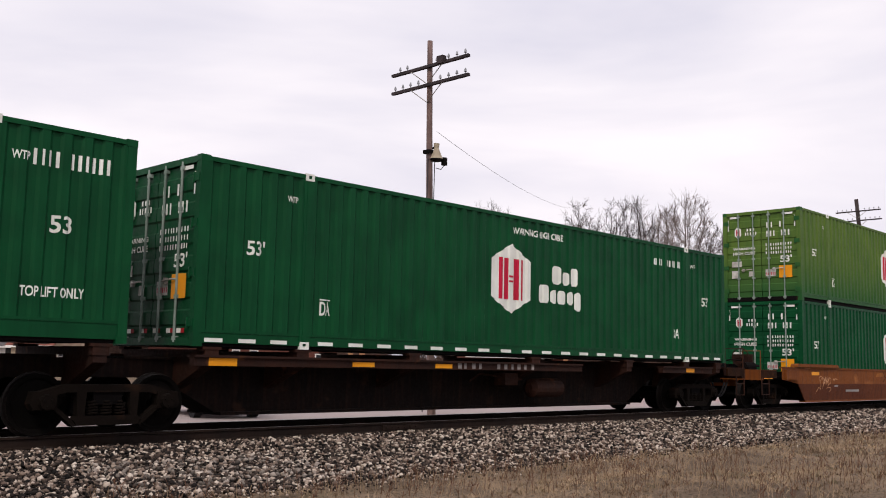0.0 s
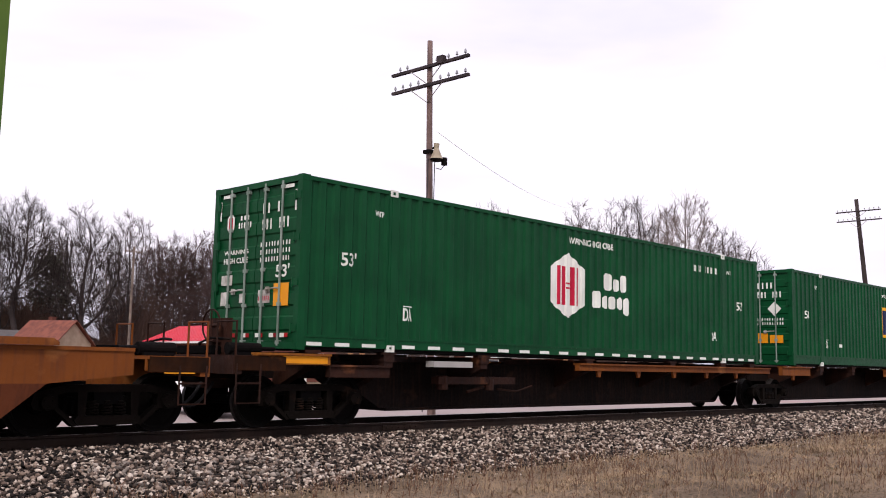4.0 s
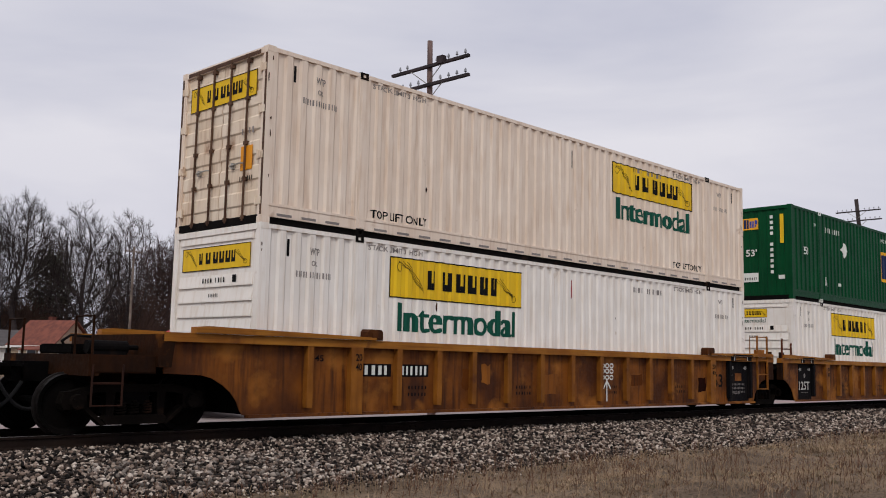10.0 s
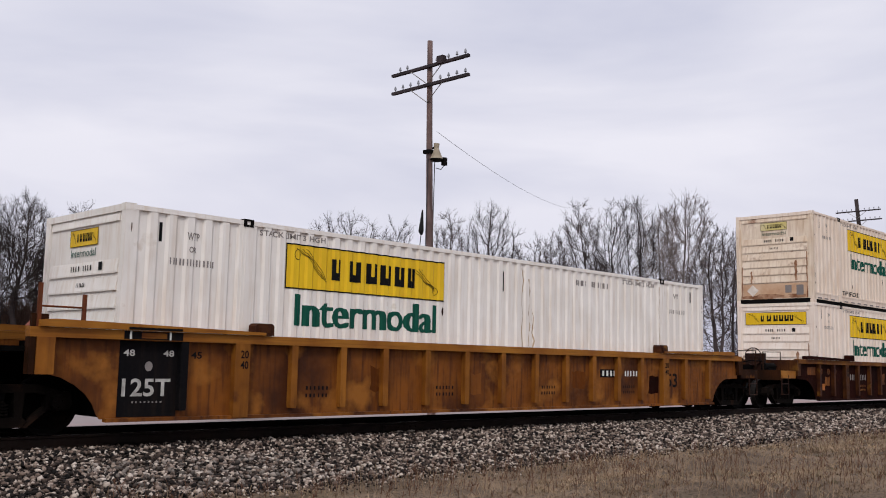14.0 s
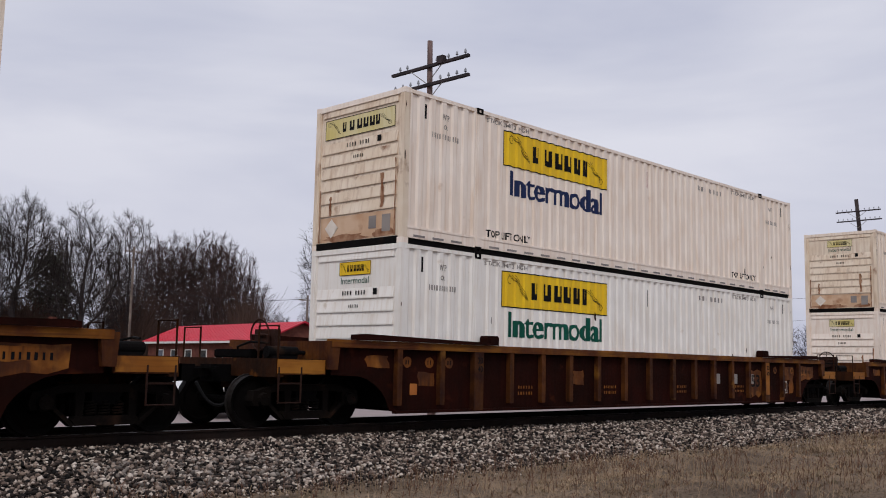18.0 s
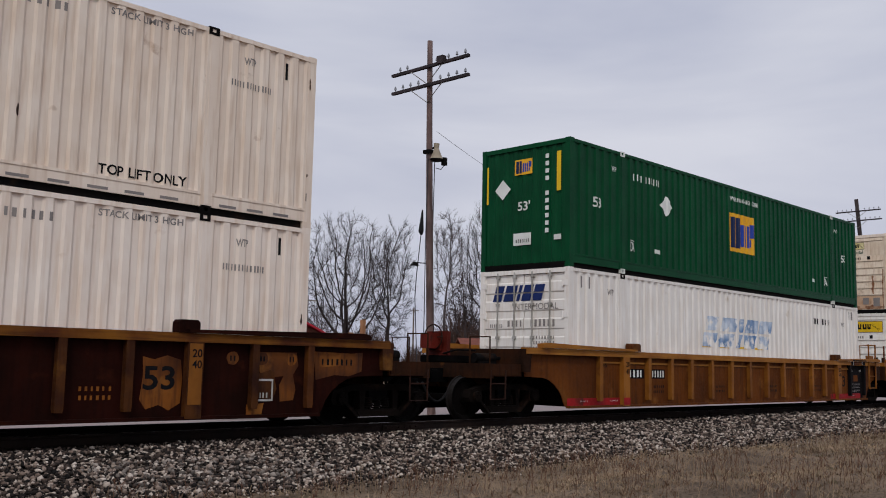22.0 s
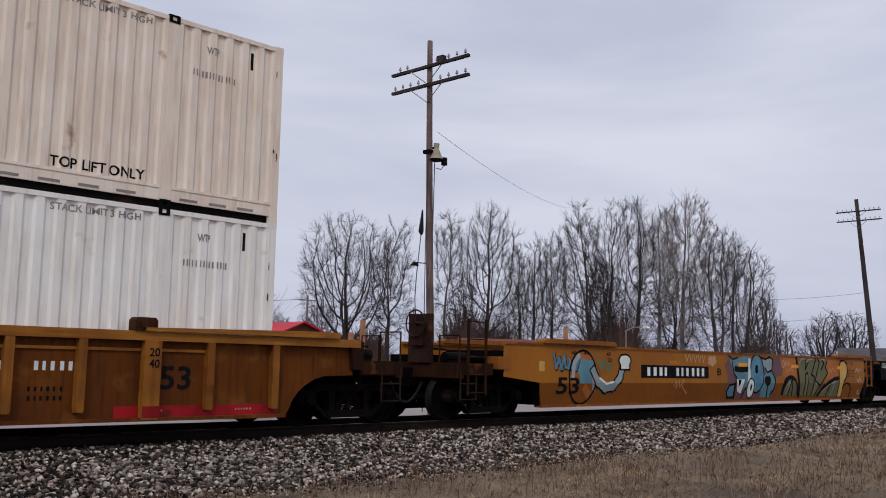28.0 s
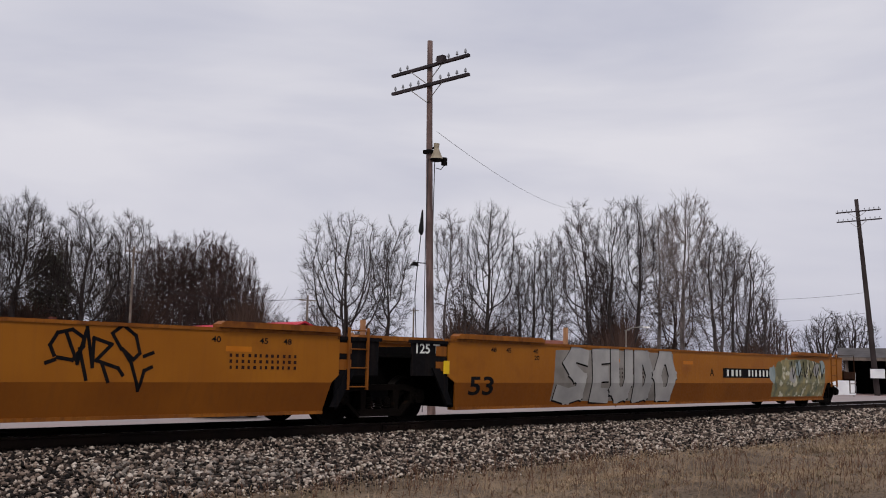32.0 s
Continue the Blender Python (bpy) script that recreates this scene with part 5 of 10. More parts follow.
def make_side_frame(bm):
    """Cast side frame of a three-piece truck, round the origin on the rail."""
    y0, y1 = -0.075, 0.075
    prism(bm, [(-0.98, 0.60), (-0.62, 0.70), (0.62, 0.70), (0.98, 0.60), (0.98, 0.50), (0.60, 0.59), (-0.60, 0.59), (-0.98, 0.50)], y0, y1)
    prism(bm, [(-0.44, 0.14), (0.44, 0.14), (0.50, 0.22), (0.44, 0.27), (-0.44, 0.27), (-0.50, 0.22)], y0 * 1.1, y1 * 1.1)
    for s in (-1, 1):
        prism(bm, [(s * 0.82, 0.40), (s * 0.86, 0.50), (s * 0.56, 0.26), (s * 0.44, 0.14), (s * 0.50, 0.13)], y0, y1)
        prism(bm, [(s * 0.34, 0.26), (s * 0.44, 0.26), (s * 0.46, 0.60), (s * 0.32, 0.60)], y0, y1)
        prism(bm, [(s * 0.74, 0.36), (s * 1.06, 0.36), (s * 1.10, 0.44), (s * 1.06, 0.60), (s * 0.74, 0.60)], y0 * 1.2, y1 * 1.2)


def make_spring(bm):
    n = 40
    bent(bm, [(0.075 * math.cos(i * 0.75), 0.075 * math.sin(i * 0.75), 0.275 + 0.19 * i / n) for i in range(n + 1)], 0.016, 5)


def make_wheel(bm):
    lathe_y(bm, [(0.06, -0.02), (0.12, -0.05), (0.14, 0.0), (0.33, 0.02), (0.36, -0.03), (0.415, -0.055), (0.42, 0.05), (0.445, 0.06), (0.445, 0.085), (0.36, 0.085),
                 (0.33, 0.05), (0.14, 0.06), (0.1, 0.08)], 28)


def make_axle(bm):
    tube(bm, (0, -0.98, 0), (0, 0.98, 0), 0.075, n=10)


def make_cap(bm):
    tube(bm, (0, -0.02, 0), (0, -0.12, 0), 0.12, 0.10, 12)
    for k in range(3):
        a = k * 2.09 + 0.5
        tube(bm, (0.06 * math.cos(a), -0.12, 0.06 * math.sin(a)), (0.06 * math.cos(a), -0.14, 0.06 * math.sin(a)), 0.018, n=6)


def make_bolster(bm):
    prism(bm, [(-0.2, 0.42), (0.2, 0.42), (0.22, 0.62), (-0.22, 0.62)], -1.05, 1.05)
    tube(bm, (0, 0, 0.6), (0, 0, 0.72), 0.2, n=14)
    for s in (-1, 1):
        box(bm, s * 0.42 - 0.03, s * 0.42 + 0.03, -0.8, 0.8, 0.33, 0.4)
        box(bm, s * 0.46 - 0.02, s * 0.46 + 0.02, -0.95, -0.6, 0.3, 0.52)
        box(bm, s * 0.46 - 0.02, s * 0.46 + 0.02, 0.6, 0.95, 0.3, 0.52)


def truck(car, x):
    """A two-axle truck under a car, centred at x."""
    t = shared("bolster", "truck", make_bolster, "under", car, "grimy cast-steel two-axle truck, coloured near black as shade", pose(x, 0, 0))
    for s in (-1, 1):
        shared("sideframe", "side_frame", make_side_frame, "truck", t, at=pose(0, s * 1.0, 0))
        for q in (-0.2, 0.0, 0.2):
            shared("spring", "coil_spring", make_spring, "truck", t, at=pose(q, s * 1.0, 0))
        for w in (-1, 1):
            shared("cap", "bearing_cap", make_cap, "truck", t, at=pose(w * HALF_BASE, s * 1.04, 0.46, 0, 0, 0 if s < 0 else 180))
    for k, w in enumerate((-1, 1)):
        def wheelset(bm):
            make_axle(bm)
            for s in (-1, 1):
                b2 = bmesh.new()
                make_wheel(b2)
                mt = Matrix.Translation((0, s * 0.765, 0)) @ (Matrix.Identity(4) if s < 0 else Matrix.Rotation(math.pi, 4, "Z"))
                vm = {v: bm.verts.new(mt @ v.co) for v in b2.verts}
                for f in b2.faces:
                    g = bm.faces.new([vm[v] for v in f.verts])
                    c = mt @ f.calc_center_median()
                    r = math.hypot(c.x, c.z)
                    g.material_index = 1 if (r > 0.41 and abs(f.normal.y) < 0.5) else 0
                b2.free()
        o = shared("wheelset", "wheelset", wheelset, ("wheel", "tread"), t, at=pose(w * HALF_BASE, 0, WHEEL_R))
        WHEELSETS[k].append(o)
    return t


def ladder(bm, x, y, z0, z1, w=0.42, n=4):
    for s in (0, w):
        box(bm, x + s - 0.02, x + s + 0.02, y - 0.02, y + 0.02, z0, z1)
    for i in range(n):
        z = z0 + 0.05 + (z1 - z0 - 0.1) * i / (n - 1)
        tube(bm, (x, y - 0.01, z), (x + w, y - 0.01, z), 0.012, n=6)


def make_coupler(bm):
    """Knuckle coupler and draft box, reaching from the origin along -x."""
    box(bm, -0.35, 0.9, -0.19, 0.19, 0.72, 1.0)
    box(bm, -0.75, -0.3, -0.08, 0.08, 0.80, 0.93)
    prism(bm, [(-0.98, 0.74), (-0.72, 0.72), (-0.66, 1.0), (-0.95, 1.0)], -0.16, 0.12)
    box(bm, -1.05, -0.9, -0.16, -0.06, 0.75, 1.0)
    box(bm, -0.5, -0.42, -0.5, 0.5, 0.93, 0.97)


def hose_points(x0, x1, y, z0, sag):
    return [(x0 + (x1 - x0) * i / 10, y, z0 - sag * (1 - (2 * i / 10 - 1) ** 2)) for i in range(11)]


def end_gear(car, x, s, col, rails=True, deck_z=1.08, half=1.4, edge="end_brown"):
    """The end of a car past its truck: platform, buffer beam, steps, brake gear. x: the outer end; s: 1 when it looks along -x."""
    m = pose(x, 0, 0) if s > 0 else pose(x, 0, 0, 0, 0, 180)

    def platform(bm):
        box(bm, 0.0, 0.16, -half, half, deck_z - 0.26, deck_z - 0.02)
        box(bm, 0.0, 1.0, -half, half, deck_z - 0.02, deck_z + 0.03)
        box(bm, 0.16, 1.3, -0.35, 0.35, 0.62, deck_z - 0.02)
        for y in (-half + 0.05, half - 0.1):
            box(bm, 0.16, 1.0, y, y + 0.05, deck_z - 0.18, deck_z - 0.02)
    shared(("platform", half, deck_z), "end_platform", platform, col, car, at=m)

    def stirrup(bm):
        for y in (-half - 0.005,):
            bent(bm, [(0.06, y, deck_z - 0.1), (0.06, y, 0.42), (0.5, y, 0.42), (0.5, y, deck_z - 0.1)], 0.018)
            tube(bm, (0.06, y, 0.72), (0.5, y, 0.72), 0.015, n=6)
    near = m if s > 0 else pose(x - 0.56, 0, 0)

    def edge_plate(bm):
        box(bm, 0.03, 0.98, -half - 0.012, -half + 0.04, deck_z - 0.2, deck_z + 0.02)
    shared(("edge", half, deck_z), "deck_edge", edge_plate, edge, car, at=m if s > 0 else m @ Matrix.Diagonal((1, -1, 1, 1)))

    def cylinder(bm):
        tube(bm, (0.25, -0.8, deck_z + 0.14), (0.85, -0.8, deck_z + 0.14), 0.095, n=14)
        tube(bm, (0.85, -0.8, deck_z + 0.14), (1.15, -0.8, deck_z + 0.14), 0.035, n=8)
        box(bm, 0.3, 0.8, -0.92, -0.68, deck_z + 0.02, deck_z + 0.08)
        bent(bm, [(0.3, -0.8, deck_z + 0.28), (0.2, -0.4, deck_z + 0.3), (0.3, 0.1, deck_z + 0.22), (0.6, 0.5, deck_z + 0.05)], 0.02)
    shared(("cyl", deck_z), "brake_cylinder", cylinder, "gap", car, at=m if s > 0 else m @ Matrix.Diagonal((1, -1, 1, 1)))

    def reservoir(bm):
        box(bm, 0.25, 0.95, -0.35, 0.75, deck_z + 0.035, deck_z + 0.18)
        bmesh.ops.bevel(bm, geom=bm.edges[:], offset=0.02, segments=2, affect="EDGES")
    shared(("res", deck_z), "air_reservoir", reservoir, "under", car, at=m)
    shared(("stirrup", half, deck_z), "step", stirrup, "brown", car, at=near)
    shared("coupler", "coupler", make_coupler, "under", car, at=m)

    def hose(bm):
        bent(bm, hose_points(-0.75, 0.1, -0.35, 0.72, 0.38) if s > 0 else hose_points(-0.75, 0.1, 0.35, 0.72, 0.38), 0.028)
    shared(("hose", s), "air_hose", hose, "tyre", car, at=m)
    if rails:
        def grab(bm):
            bent(bm, [(0, 0, deck_z), (0, 0, deck_z + 0.55), (0, 0.53, deck_z + 0.55), (0, 0.53, deck_z)], 0.018)
        for y in (-half + 0.02, half - 0.55):
            shared(("grab", deck_z), "grab_rail", grab, col, car, at=m @ pose(0.05, y, 0))


def brake_stand(car, x, col, h=0.75, y=-0.3, z=1.1):
    def stand(bm):
        box(bm, -0.05, 0.05, -0.3, 0.3, 0.0, h)
        box(bm, -0.12, 0.12, -0.16, 0.16, h * 0.35, h * 0.75)
    shared(("bstand", h), "brake_stand", stand, col, car, at=pose(x, y, z))

    def wheel(bm):
        for i in range(14):
            a, b = 2 * math.pi * i / 14, 2 * math.pi * (i + 1) / 14
            tube(bm, (-0.16, 0.26 * math.cos(a), 0.26 * math.sin(a)), (-0.16, 0.26 * math.cos(b), 0.26 * math.sin(b)), 0.016, n=5, caps=False)
        for i in range(4):
            a = math.pi / 2 * i
            tube(bm, (-0.16, 0, 0), (-0.16, 0.26 * math.cos(a), 0.26 * math.sin(a)), 0.012, n=5)
        tube(bm, (-0.16, 0, 0), (-0.05, 0, 0), 0.03, n=8)
    shared("bwheel", "brake_wheel", wheel, "brown", car, at=pose(x, y, z + h * 0.8))


RIBS = [0.94, 1.92, 2.91, 3.92, 4.87, 5.9, 6.95, 8.0, 9.05, 10.08, 11.06, 12.02, 12.98, 14.0]
WELL_Y = -1.5


def make_rib_plate(bm, reach=(1.62, 1.62)):
    """Side of a well: plate, bottom chord and folded top, with arched cut-outs over the trucks. reach: how far it goes past either end."""
    y0, y1 = WELL_Y + 0.11, WELL_Y + 0.13
    prism(bm, [(-0.25, 0.24), (16.40, 0.24), (16.40, 1.32), (-0.25, 1.32)], y0, y1)
    for f, e in ((lambda x: x, reach[0]), (lambda x: CL - x, reach[1])):
        arch = [(-0.25, 1.32), (-0.25, 0.24)] + [(-0.30 - 0.05 * k - 0.02 * k * k, 0.30 + 0.16 * k - 0.009 * k * k) for k in range(5)] + [(-1.0, 0.84), (-e, 0.86), (-e, 1.32)]
        prism(bm, [(f(x), z) for x, z in arch], y0, y1)
    box(bm, -0.2, 16.35, WELL_Y + 0.02, WELL_Y + 0.13, 0.20, 0.25)


def make_sill(bm, reach=(1.62, 1.62)):
    box(bm, -reach[0] - 0.07, CL + reach[1] + 0.07, WELL_Y, WELL_Y + 0.15, 1.32, 1.45)


def make_guide(bm):
    """Raised plate on the sill towards the end of the well."""
    prism(bm, [(-1.2, 1.455), (2.3, 1.455), (2.3, 1.50), (-1.0, 1.56), (-1.2, 1.54)], WELL_Y - 0.05, WELL_Y + 0.12)


def make_lug(bm):
    prism(bm, [(2.12, 1.456), (2.46, 1.456), (2.46, 1.6), (2.42, 1.64), (2.16, 1.64), (2.12, 1.6)], WELL_Y - 0.03, WELL_Y + 0.17)
    box(bm, 2.2, 2.38, WELL_Y - 0.05, WELL_Y - 0.02, 1.50, 1.58)


def make_post(bm):
    prism(bm, [(-0.05, 0.34), (0.05, 0.34), (0.06, 0.40), (0.06, 1.32), (-0.06, 1.32), (-0.06, 0.40)], WELL_Y + 0.005, WELL_Y + 0.112)


def make_wide_post(bm):
    box(bm, -0.13, 0.13, WELL_Y - 0.006, WELL_Y + 0.112, 0.22, 1.32)


def make_well_floor(bm):
    box(bm, -0.2, 16.35, WELL_Y + 0.13, -WELL_Y - 0.13, 0.27, 0.33)
    for i in range(9):
        box(bm, 0.1 + i * 2.0, 0.35 + i * 2.0, WELL_Y + 0.13, -WELL_Y - 0.13, 0.22, 0.27)


def make_bulkhead(bm):
    box(bm, -0.27, -0.2, WELL_Y + 0.135, -WELL_Y - 0.135, 0.3, 1.3)
    box(bm, -1.6, -0.27, -0.5, 0.5, 0.72, 1.12)
    box(bm, -1.62, -0.2, WELL_Y + 0.15, -WELL_Y - 0.15, 1.13, 1.2)


def ribbed_well(u, label, plate, sill, post, left, right, trucks, marks, red=False):
    """A ribbed well car unit; local x runs from its container's left end."""
    car = thing("well_car", label, "rail car", "well cars of the train", pose(u, 0, 0))
    CARS.append((car, u))
    for s in (1, -1):
        m = pose(0, 0, 0) if s > 0 else pose(CL, 0, 0, 0, 0, 180)
        ends = (left, right) if s > 0 else (right, left)
        reach = tuple(1.62 if k == "end" else 1.24 for k in ends)
        shared(("ribplate", reach), "side_plate", lambda bm: make_rib_plate(bm, reach), plate, car, at=m)
        shared(("sill", reach), "side_sill", lambda bm: make_sill(bm, reach), sill, car, at=m)
        for x in RIBS + ([-0.14, 15.06, 16.12] if plate == "oxide" else [14.95, 16.12]):
            wide = x in (1.92, 14.0)
            dark = plate != "oxide" and ((x == 0.94 and ends[0] == "art") or (x > 14.5 and ends[1] == "art"))
            shared("wpost" if wide else "post", "rib", make_wide_post if wide else make_post, "black" if dark else post, car, at=m @ pose(x, 0, 0))
        for f in (0, 1):
            e = m if f == 0 else m @ pose(CL, 0, 0) @ Matrix.Diagonal((-1, 1, 1, 1))
            shared("guide", "guide_plate", make_guide, "oxide" if plate == "oxide" else sill, car, at=e)
            shared("lug", "stacking_lug", make_lug, "oxide" if plate == "oxide" else "oxide_rib", car, at=e)
        if plate == "mid_panel":
            shared("stiff", "stiffener", make_bars((1.0, 14.9, WELL_Y + 0.085, WELL_Y + 0.108, 1.17, 1.21)), sill, car, at=m)
    # floor and bulkheads take the near-black colour that includes under-car shade
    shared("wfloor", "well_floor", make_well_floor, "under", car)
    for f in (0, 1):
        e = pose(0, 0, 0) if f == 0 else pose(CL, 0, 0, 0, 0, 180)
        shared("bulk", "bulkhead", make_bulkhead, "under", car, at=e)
    for f, kind in ((0, left), (1, right)):
        e = pose(0, 0, 0) if f == 0 else pose(CL, 0, 0) @ Matrix.Diagonal((-1, 1, 1, 1))
        if kind == "end":
            x = -2.75 if f == 0 else CL + 2.75
            end_gear(car, x, 1 if f == 0 else -1, "end_brown", True, 1.08, 1.42, "sill_gold" if plate == "oxide" and u + x < 230 else "end_brown")

            def cheek(bm):
                prism(bm, [(-1.75, 0.95), (-1.55, 0.95), (-1.5, 1.42), (-1.78, 1.42)], WELL_Y + 0.01, WELL_Y + 0.14)
                box(bm, -2.6, -1.75, WELL_Y + 0.08, WELL_Y + 0.14, 0.86, 1.06)
                box(bm, -2.6, -1.75, -WELL_Y - 0.14, -WELL_Y - 0.08, 0.86, 1.06)
                box(bm, -1.72, -1.62, WELL_Y + 0.15, -WELL_Y - 0.15, 1.0, 1.42)
            shared("cheek", "end_cheek", cheek, "oxide_rib" if plate == "oxide" else "end_brown", car, at=e)
        else:
            def corner(bm):
                prism(bm, [(-1.30, 0.84), (-1.0, 0.84), (-1.0, 1.32), (-1.30, 1.32)], WELL_Y + 0.01, WELL_Y + 0.16)
                box(bm, -1.28, -1.06, WELL_Y + 0.04, WELL_Y + 0.1, 1.45, 1.62)
                box(bm, -2.0, -1.6, -0.45, 0.45, 0.7, 1.1)
            shared("artcorner", "corner_bracket", corner, "end_brown", car, at=e)

            if f == 1:
                def climb(bm):
                    for x in (-0.88, -0.29):
                        box(bm, x - 0.022, x + 0.022, WELL_Y - 0.03, WELL_Y + 0.01, 0.56, 2.04)
                    for z in (0.58, 0.98, 1.36):
                        tube(bm, (-0.88, WELL_Y - 0.012, z), (-0.29, WELL_Y - 0.012, z), 0.016, n=6)
                    bent(bm, [(-0.88, WELL_Y - 0.01, 2.02), (-0.88, WELL_Y + 0.5, 2.02), (-0.88, WELL_Y + 0.5, 1.3)], 0.018)
                shared("climb", "ladder", climb, "rib_gold", car, at=e)
                shared("backplate", "ladder_plate", make_bars((-0.84, -0.33, WELL_Y + 0.05, WELL_Y + 0.11, 1.46, 1.66)), "rib_gold", car, at=e)
            else:
                def upright(bm):
                    box(bm, -1.22, -1.17, WELL_Y + 0.02, WELL_Y + 0.06, 1.33, 2.02)
                    box(bm, -0.62, -0.57, WELL_Y + 0.02, WELL_Y + 0.06, 1.46, 1.9)
                    tube(bm, (-1.195, WELL_Y + 0.04, 1.72), (-0.595, WELL_Y + 0.04, 1.72), 0.014, n=6)
                shared("upright", "hand_rail", upright, "rust_low", car, at=e)
                shared("slotblock", "jacking_bracket", make_bars((-1.22, -0.98, WELL_Y - 0.02, WELL_Y + 0.0, 0.84, 1.32)), "rib_gold", car, at=e)
    for x in trucks:
        truck(car, x - u)
    face = lambda x: WELL_Y + 0.11

    def mark(flat, mat, nm="lettering", lab="", lift=0.004):
        return painted(nm, flat, mat, car, face, (), lab, lift)
    mark(flat_word("20", 1.88, 2.02, 1.1, 1.22), "mark_black", lift=0.122)
    mark(flat_word("40", 1.88, 2.02, 0.94, 1.06), "mark_black", lift=0.122)
    mark(flat_word("45", 1.1, 1.28, 1.08, 1.18), "mark_black")
    mark(flat_word("20", 13.94, 14.1, 1.1, 1.22), "mark_black", lift=0.122)
    mark(flat_word("40", 13.94, 14.1, 0.94, 1.06), "mark_black", lift=0.122)
    x53 = 13.24 if plate == "oxide" else 14.18
    mark(flat_word("53", x53, x53 + 0.5, 0.63, 0.97), "mark_black", "lettering", "bold black 53")
    for i, x in enumerate((3.2, 6.2, 9.3, 12.3)):
        mark(flat_bars(6, x, x + 0.5, 0.62, 0.68, i), "mark_black" if plate != "oxide" else "ochre")
        mark(flat_bars(6, x, x + 0.5, 0.5, 0.56, i + 9), "mark_black" if plate != "oxide" else "ochre")
    for f, kind in ((0, left), (1, right)):
        if kind == "end" or plate == "oxide":
            continue
        x0, x1 = (-0.02, 0.89) if f == 0 else (14.95, 16.12)
        mark(flat_poly(rect(x0, x1, 0.26, 1.31)), "black", "black_panel", "worn black panel with white notes")
        mark(flat_poly(rect(x0, x1, 1.33, 1.44)), "black", "black_panel", "", 0.115)
        mark(flat_poly(rect(x0 + 0.26, x1 - 0.26, 1.345, 1.425)), "oxide_sill", "paint_patch", "", 0.118)
        mark(flat_poly(rect(x0 + 0.04, x1 - 0.04, 1.462, 1.496)), "black", "black_panel", "", 0.165)
        for x in ((x0 + 0.06, x1 - 0.24) if f == 0 else (x0 + 0.16, x1 - 0.28)):
            mark(flat_word("48", x, x + 0.17, 1.1, 1.19), "mark_worn", lift=0.008)
            mark(flat_poly(rect(x + 0.02, x + 0.05, 1.33, 1.45)), "mark_white", "tick_mark", "", 0.118)
        mark(flat_poly(disc(x0 + (0.45 if f == 0 else 0.2), 0.96, 0.06, 0.07, 14)), "mark_grey", "emblem", "", 0.008)
        mark(flat_bars(8, x0 + 0.2, x0 + 0.7, 0.45, 0.475, 70), "mark_grey", lift=0.008)
        if f == 0:
            mark(flat_word("125T", x0 + 0.06, x0 + 0.8, 0.54, 0.79), "mark_worn", "lettering", "bold white 125T", 0.008)
        else:
            mark(flat_poly(rect(x0 + 0.4, x0 + 0.76, 0.8, 1.0)), plate, "panel_patch", "", 0.010)
            for i in range(3):
                mark(flat_bars(9, x0 + 0.25, x0 + 0.95, 0.48 + 0.1 * i, 0.53 + 0.1 * i, 40 + i), "mark_grey", lift=0.008)
    if plate == "oxide":
        mark(flat_poly([(15.18, 1.2), (15.9, 1.21), (15.94, 1.0), (15.84, 0.86), (15.9, 0.62), (15.86, 0.46), (15.6, 0.44), (15.58, 0.7), (15.66, 0.84), (15.3, 0.8), (15.2, 0.9)]), "ochre_panel", "paint_patch", "worn dull yellow paint patch", 0.003)
        mark(flat_poly(rect(13.89, 14.11, 0.42, 1.3)), "rib_gold", "paint_patch", "dull yellow paint on the rib", 0.119)
        mark(flat_poly([(16.24, 1.24), (17.05, 1.22), (17.3, 1.24), (17.28, 0.92), (17.0, 0.84), (16.7, 0.86), (16.3, 0.78)]), "ochre_panel", "paint_patch", "", 0.003)
        mark(flat_poly([(14.98, 0.24), (15.26, 0.24), (15.3, 0.42), (14.98, 0.4)]), "ochre_panel", "paint_patch", "", 0.003)
        mark(flat_bars(7, 16.4, 17.1, 1.02, 1.12, 31), "mark_black", lift=0.008)
        mark(flat_poly(rect(15.1, 15.46, 0.76, 0.79), rect(15.1, 15.46, 0.45, 0.48), rect(15.43, 15.46, 0.48, 0.76)), "mark_worn", "notice", "white stencilled notice box", 0.008)
        mark(flat_bars(4, 15.14, 15.38, 0.5, 0.58, 12), "mark_worn", lift=0.008)
        for x in (0.12, 0.68, 1.2, 14.7, 15.24, 15.8):
            mark(flat_poly(disc(x, 1.1, 0.11, 0.1, 14, 0.06, int(x * 9))), "ochre_panel", "paint_patch", "", 0.006)
            mark(flat_bars(2, x - 0.06, x + 0.07, 1.06, 1.14, int(x * 7)), "mark_black", lift=0.008)
        mark(flat_poly(rect(0.2, 0.38, 0.52, 0.72)), "peach", "notice", "faded tan notice plate", 0.006)
        mark(flat_poly([(13.2, 0.5), (13.3, 0.36), (13.5, 0.42), (13.66, 0.34), (13.84, 0.44), (13.86, 0.8), (13.82, 1.06), (13.6, 1.12), (13.4, 1.06), (13.22, 1.1), (13.24, 0.84)]), "ochre_panel", "paint_patch", "dull yellow patch behind the 53", 0.002)
        if u < 190:
            mark(flat_poly(*strokes([(12.5, 0.95), (12.56, 1.16), (12.6, 0.98), (12.7, 1.12), (12.76, 1.14), (12.72, 0.96)], 0.03), *strokes([(12.84, 1.14), (12.82, 1.0), (12.94, 1.02)], 0.03), *strokes([(12.95, 1.18), (12.97, 0.86)], 0.03)),
                 "silver", "graffiti", "pale spray-paint scrawl", 0.006)
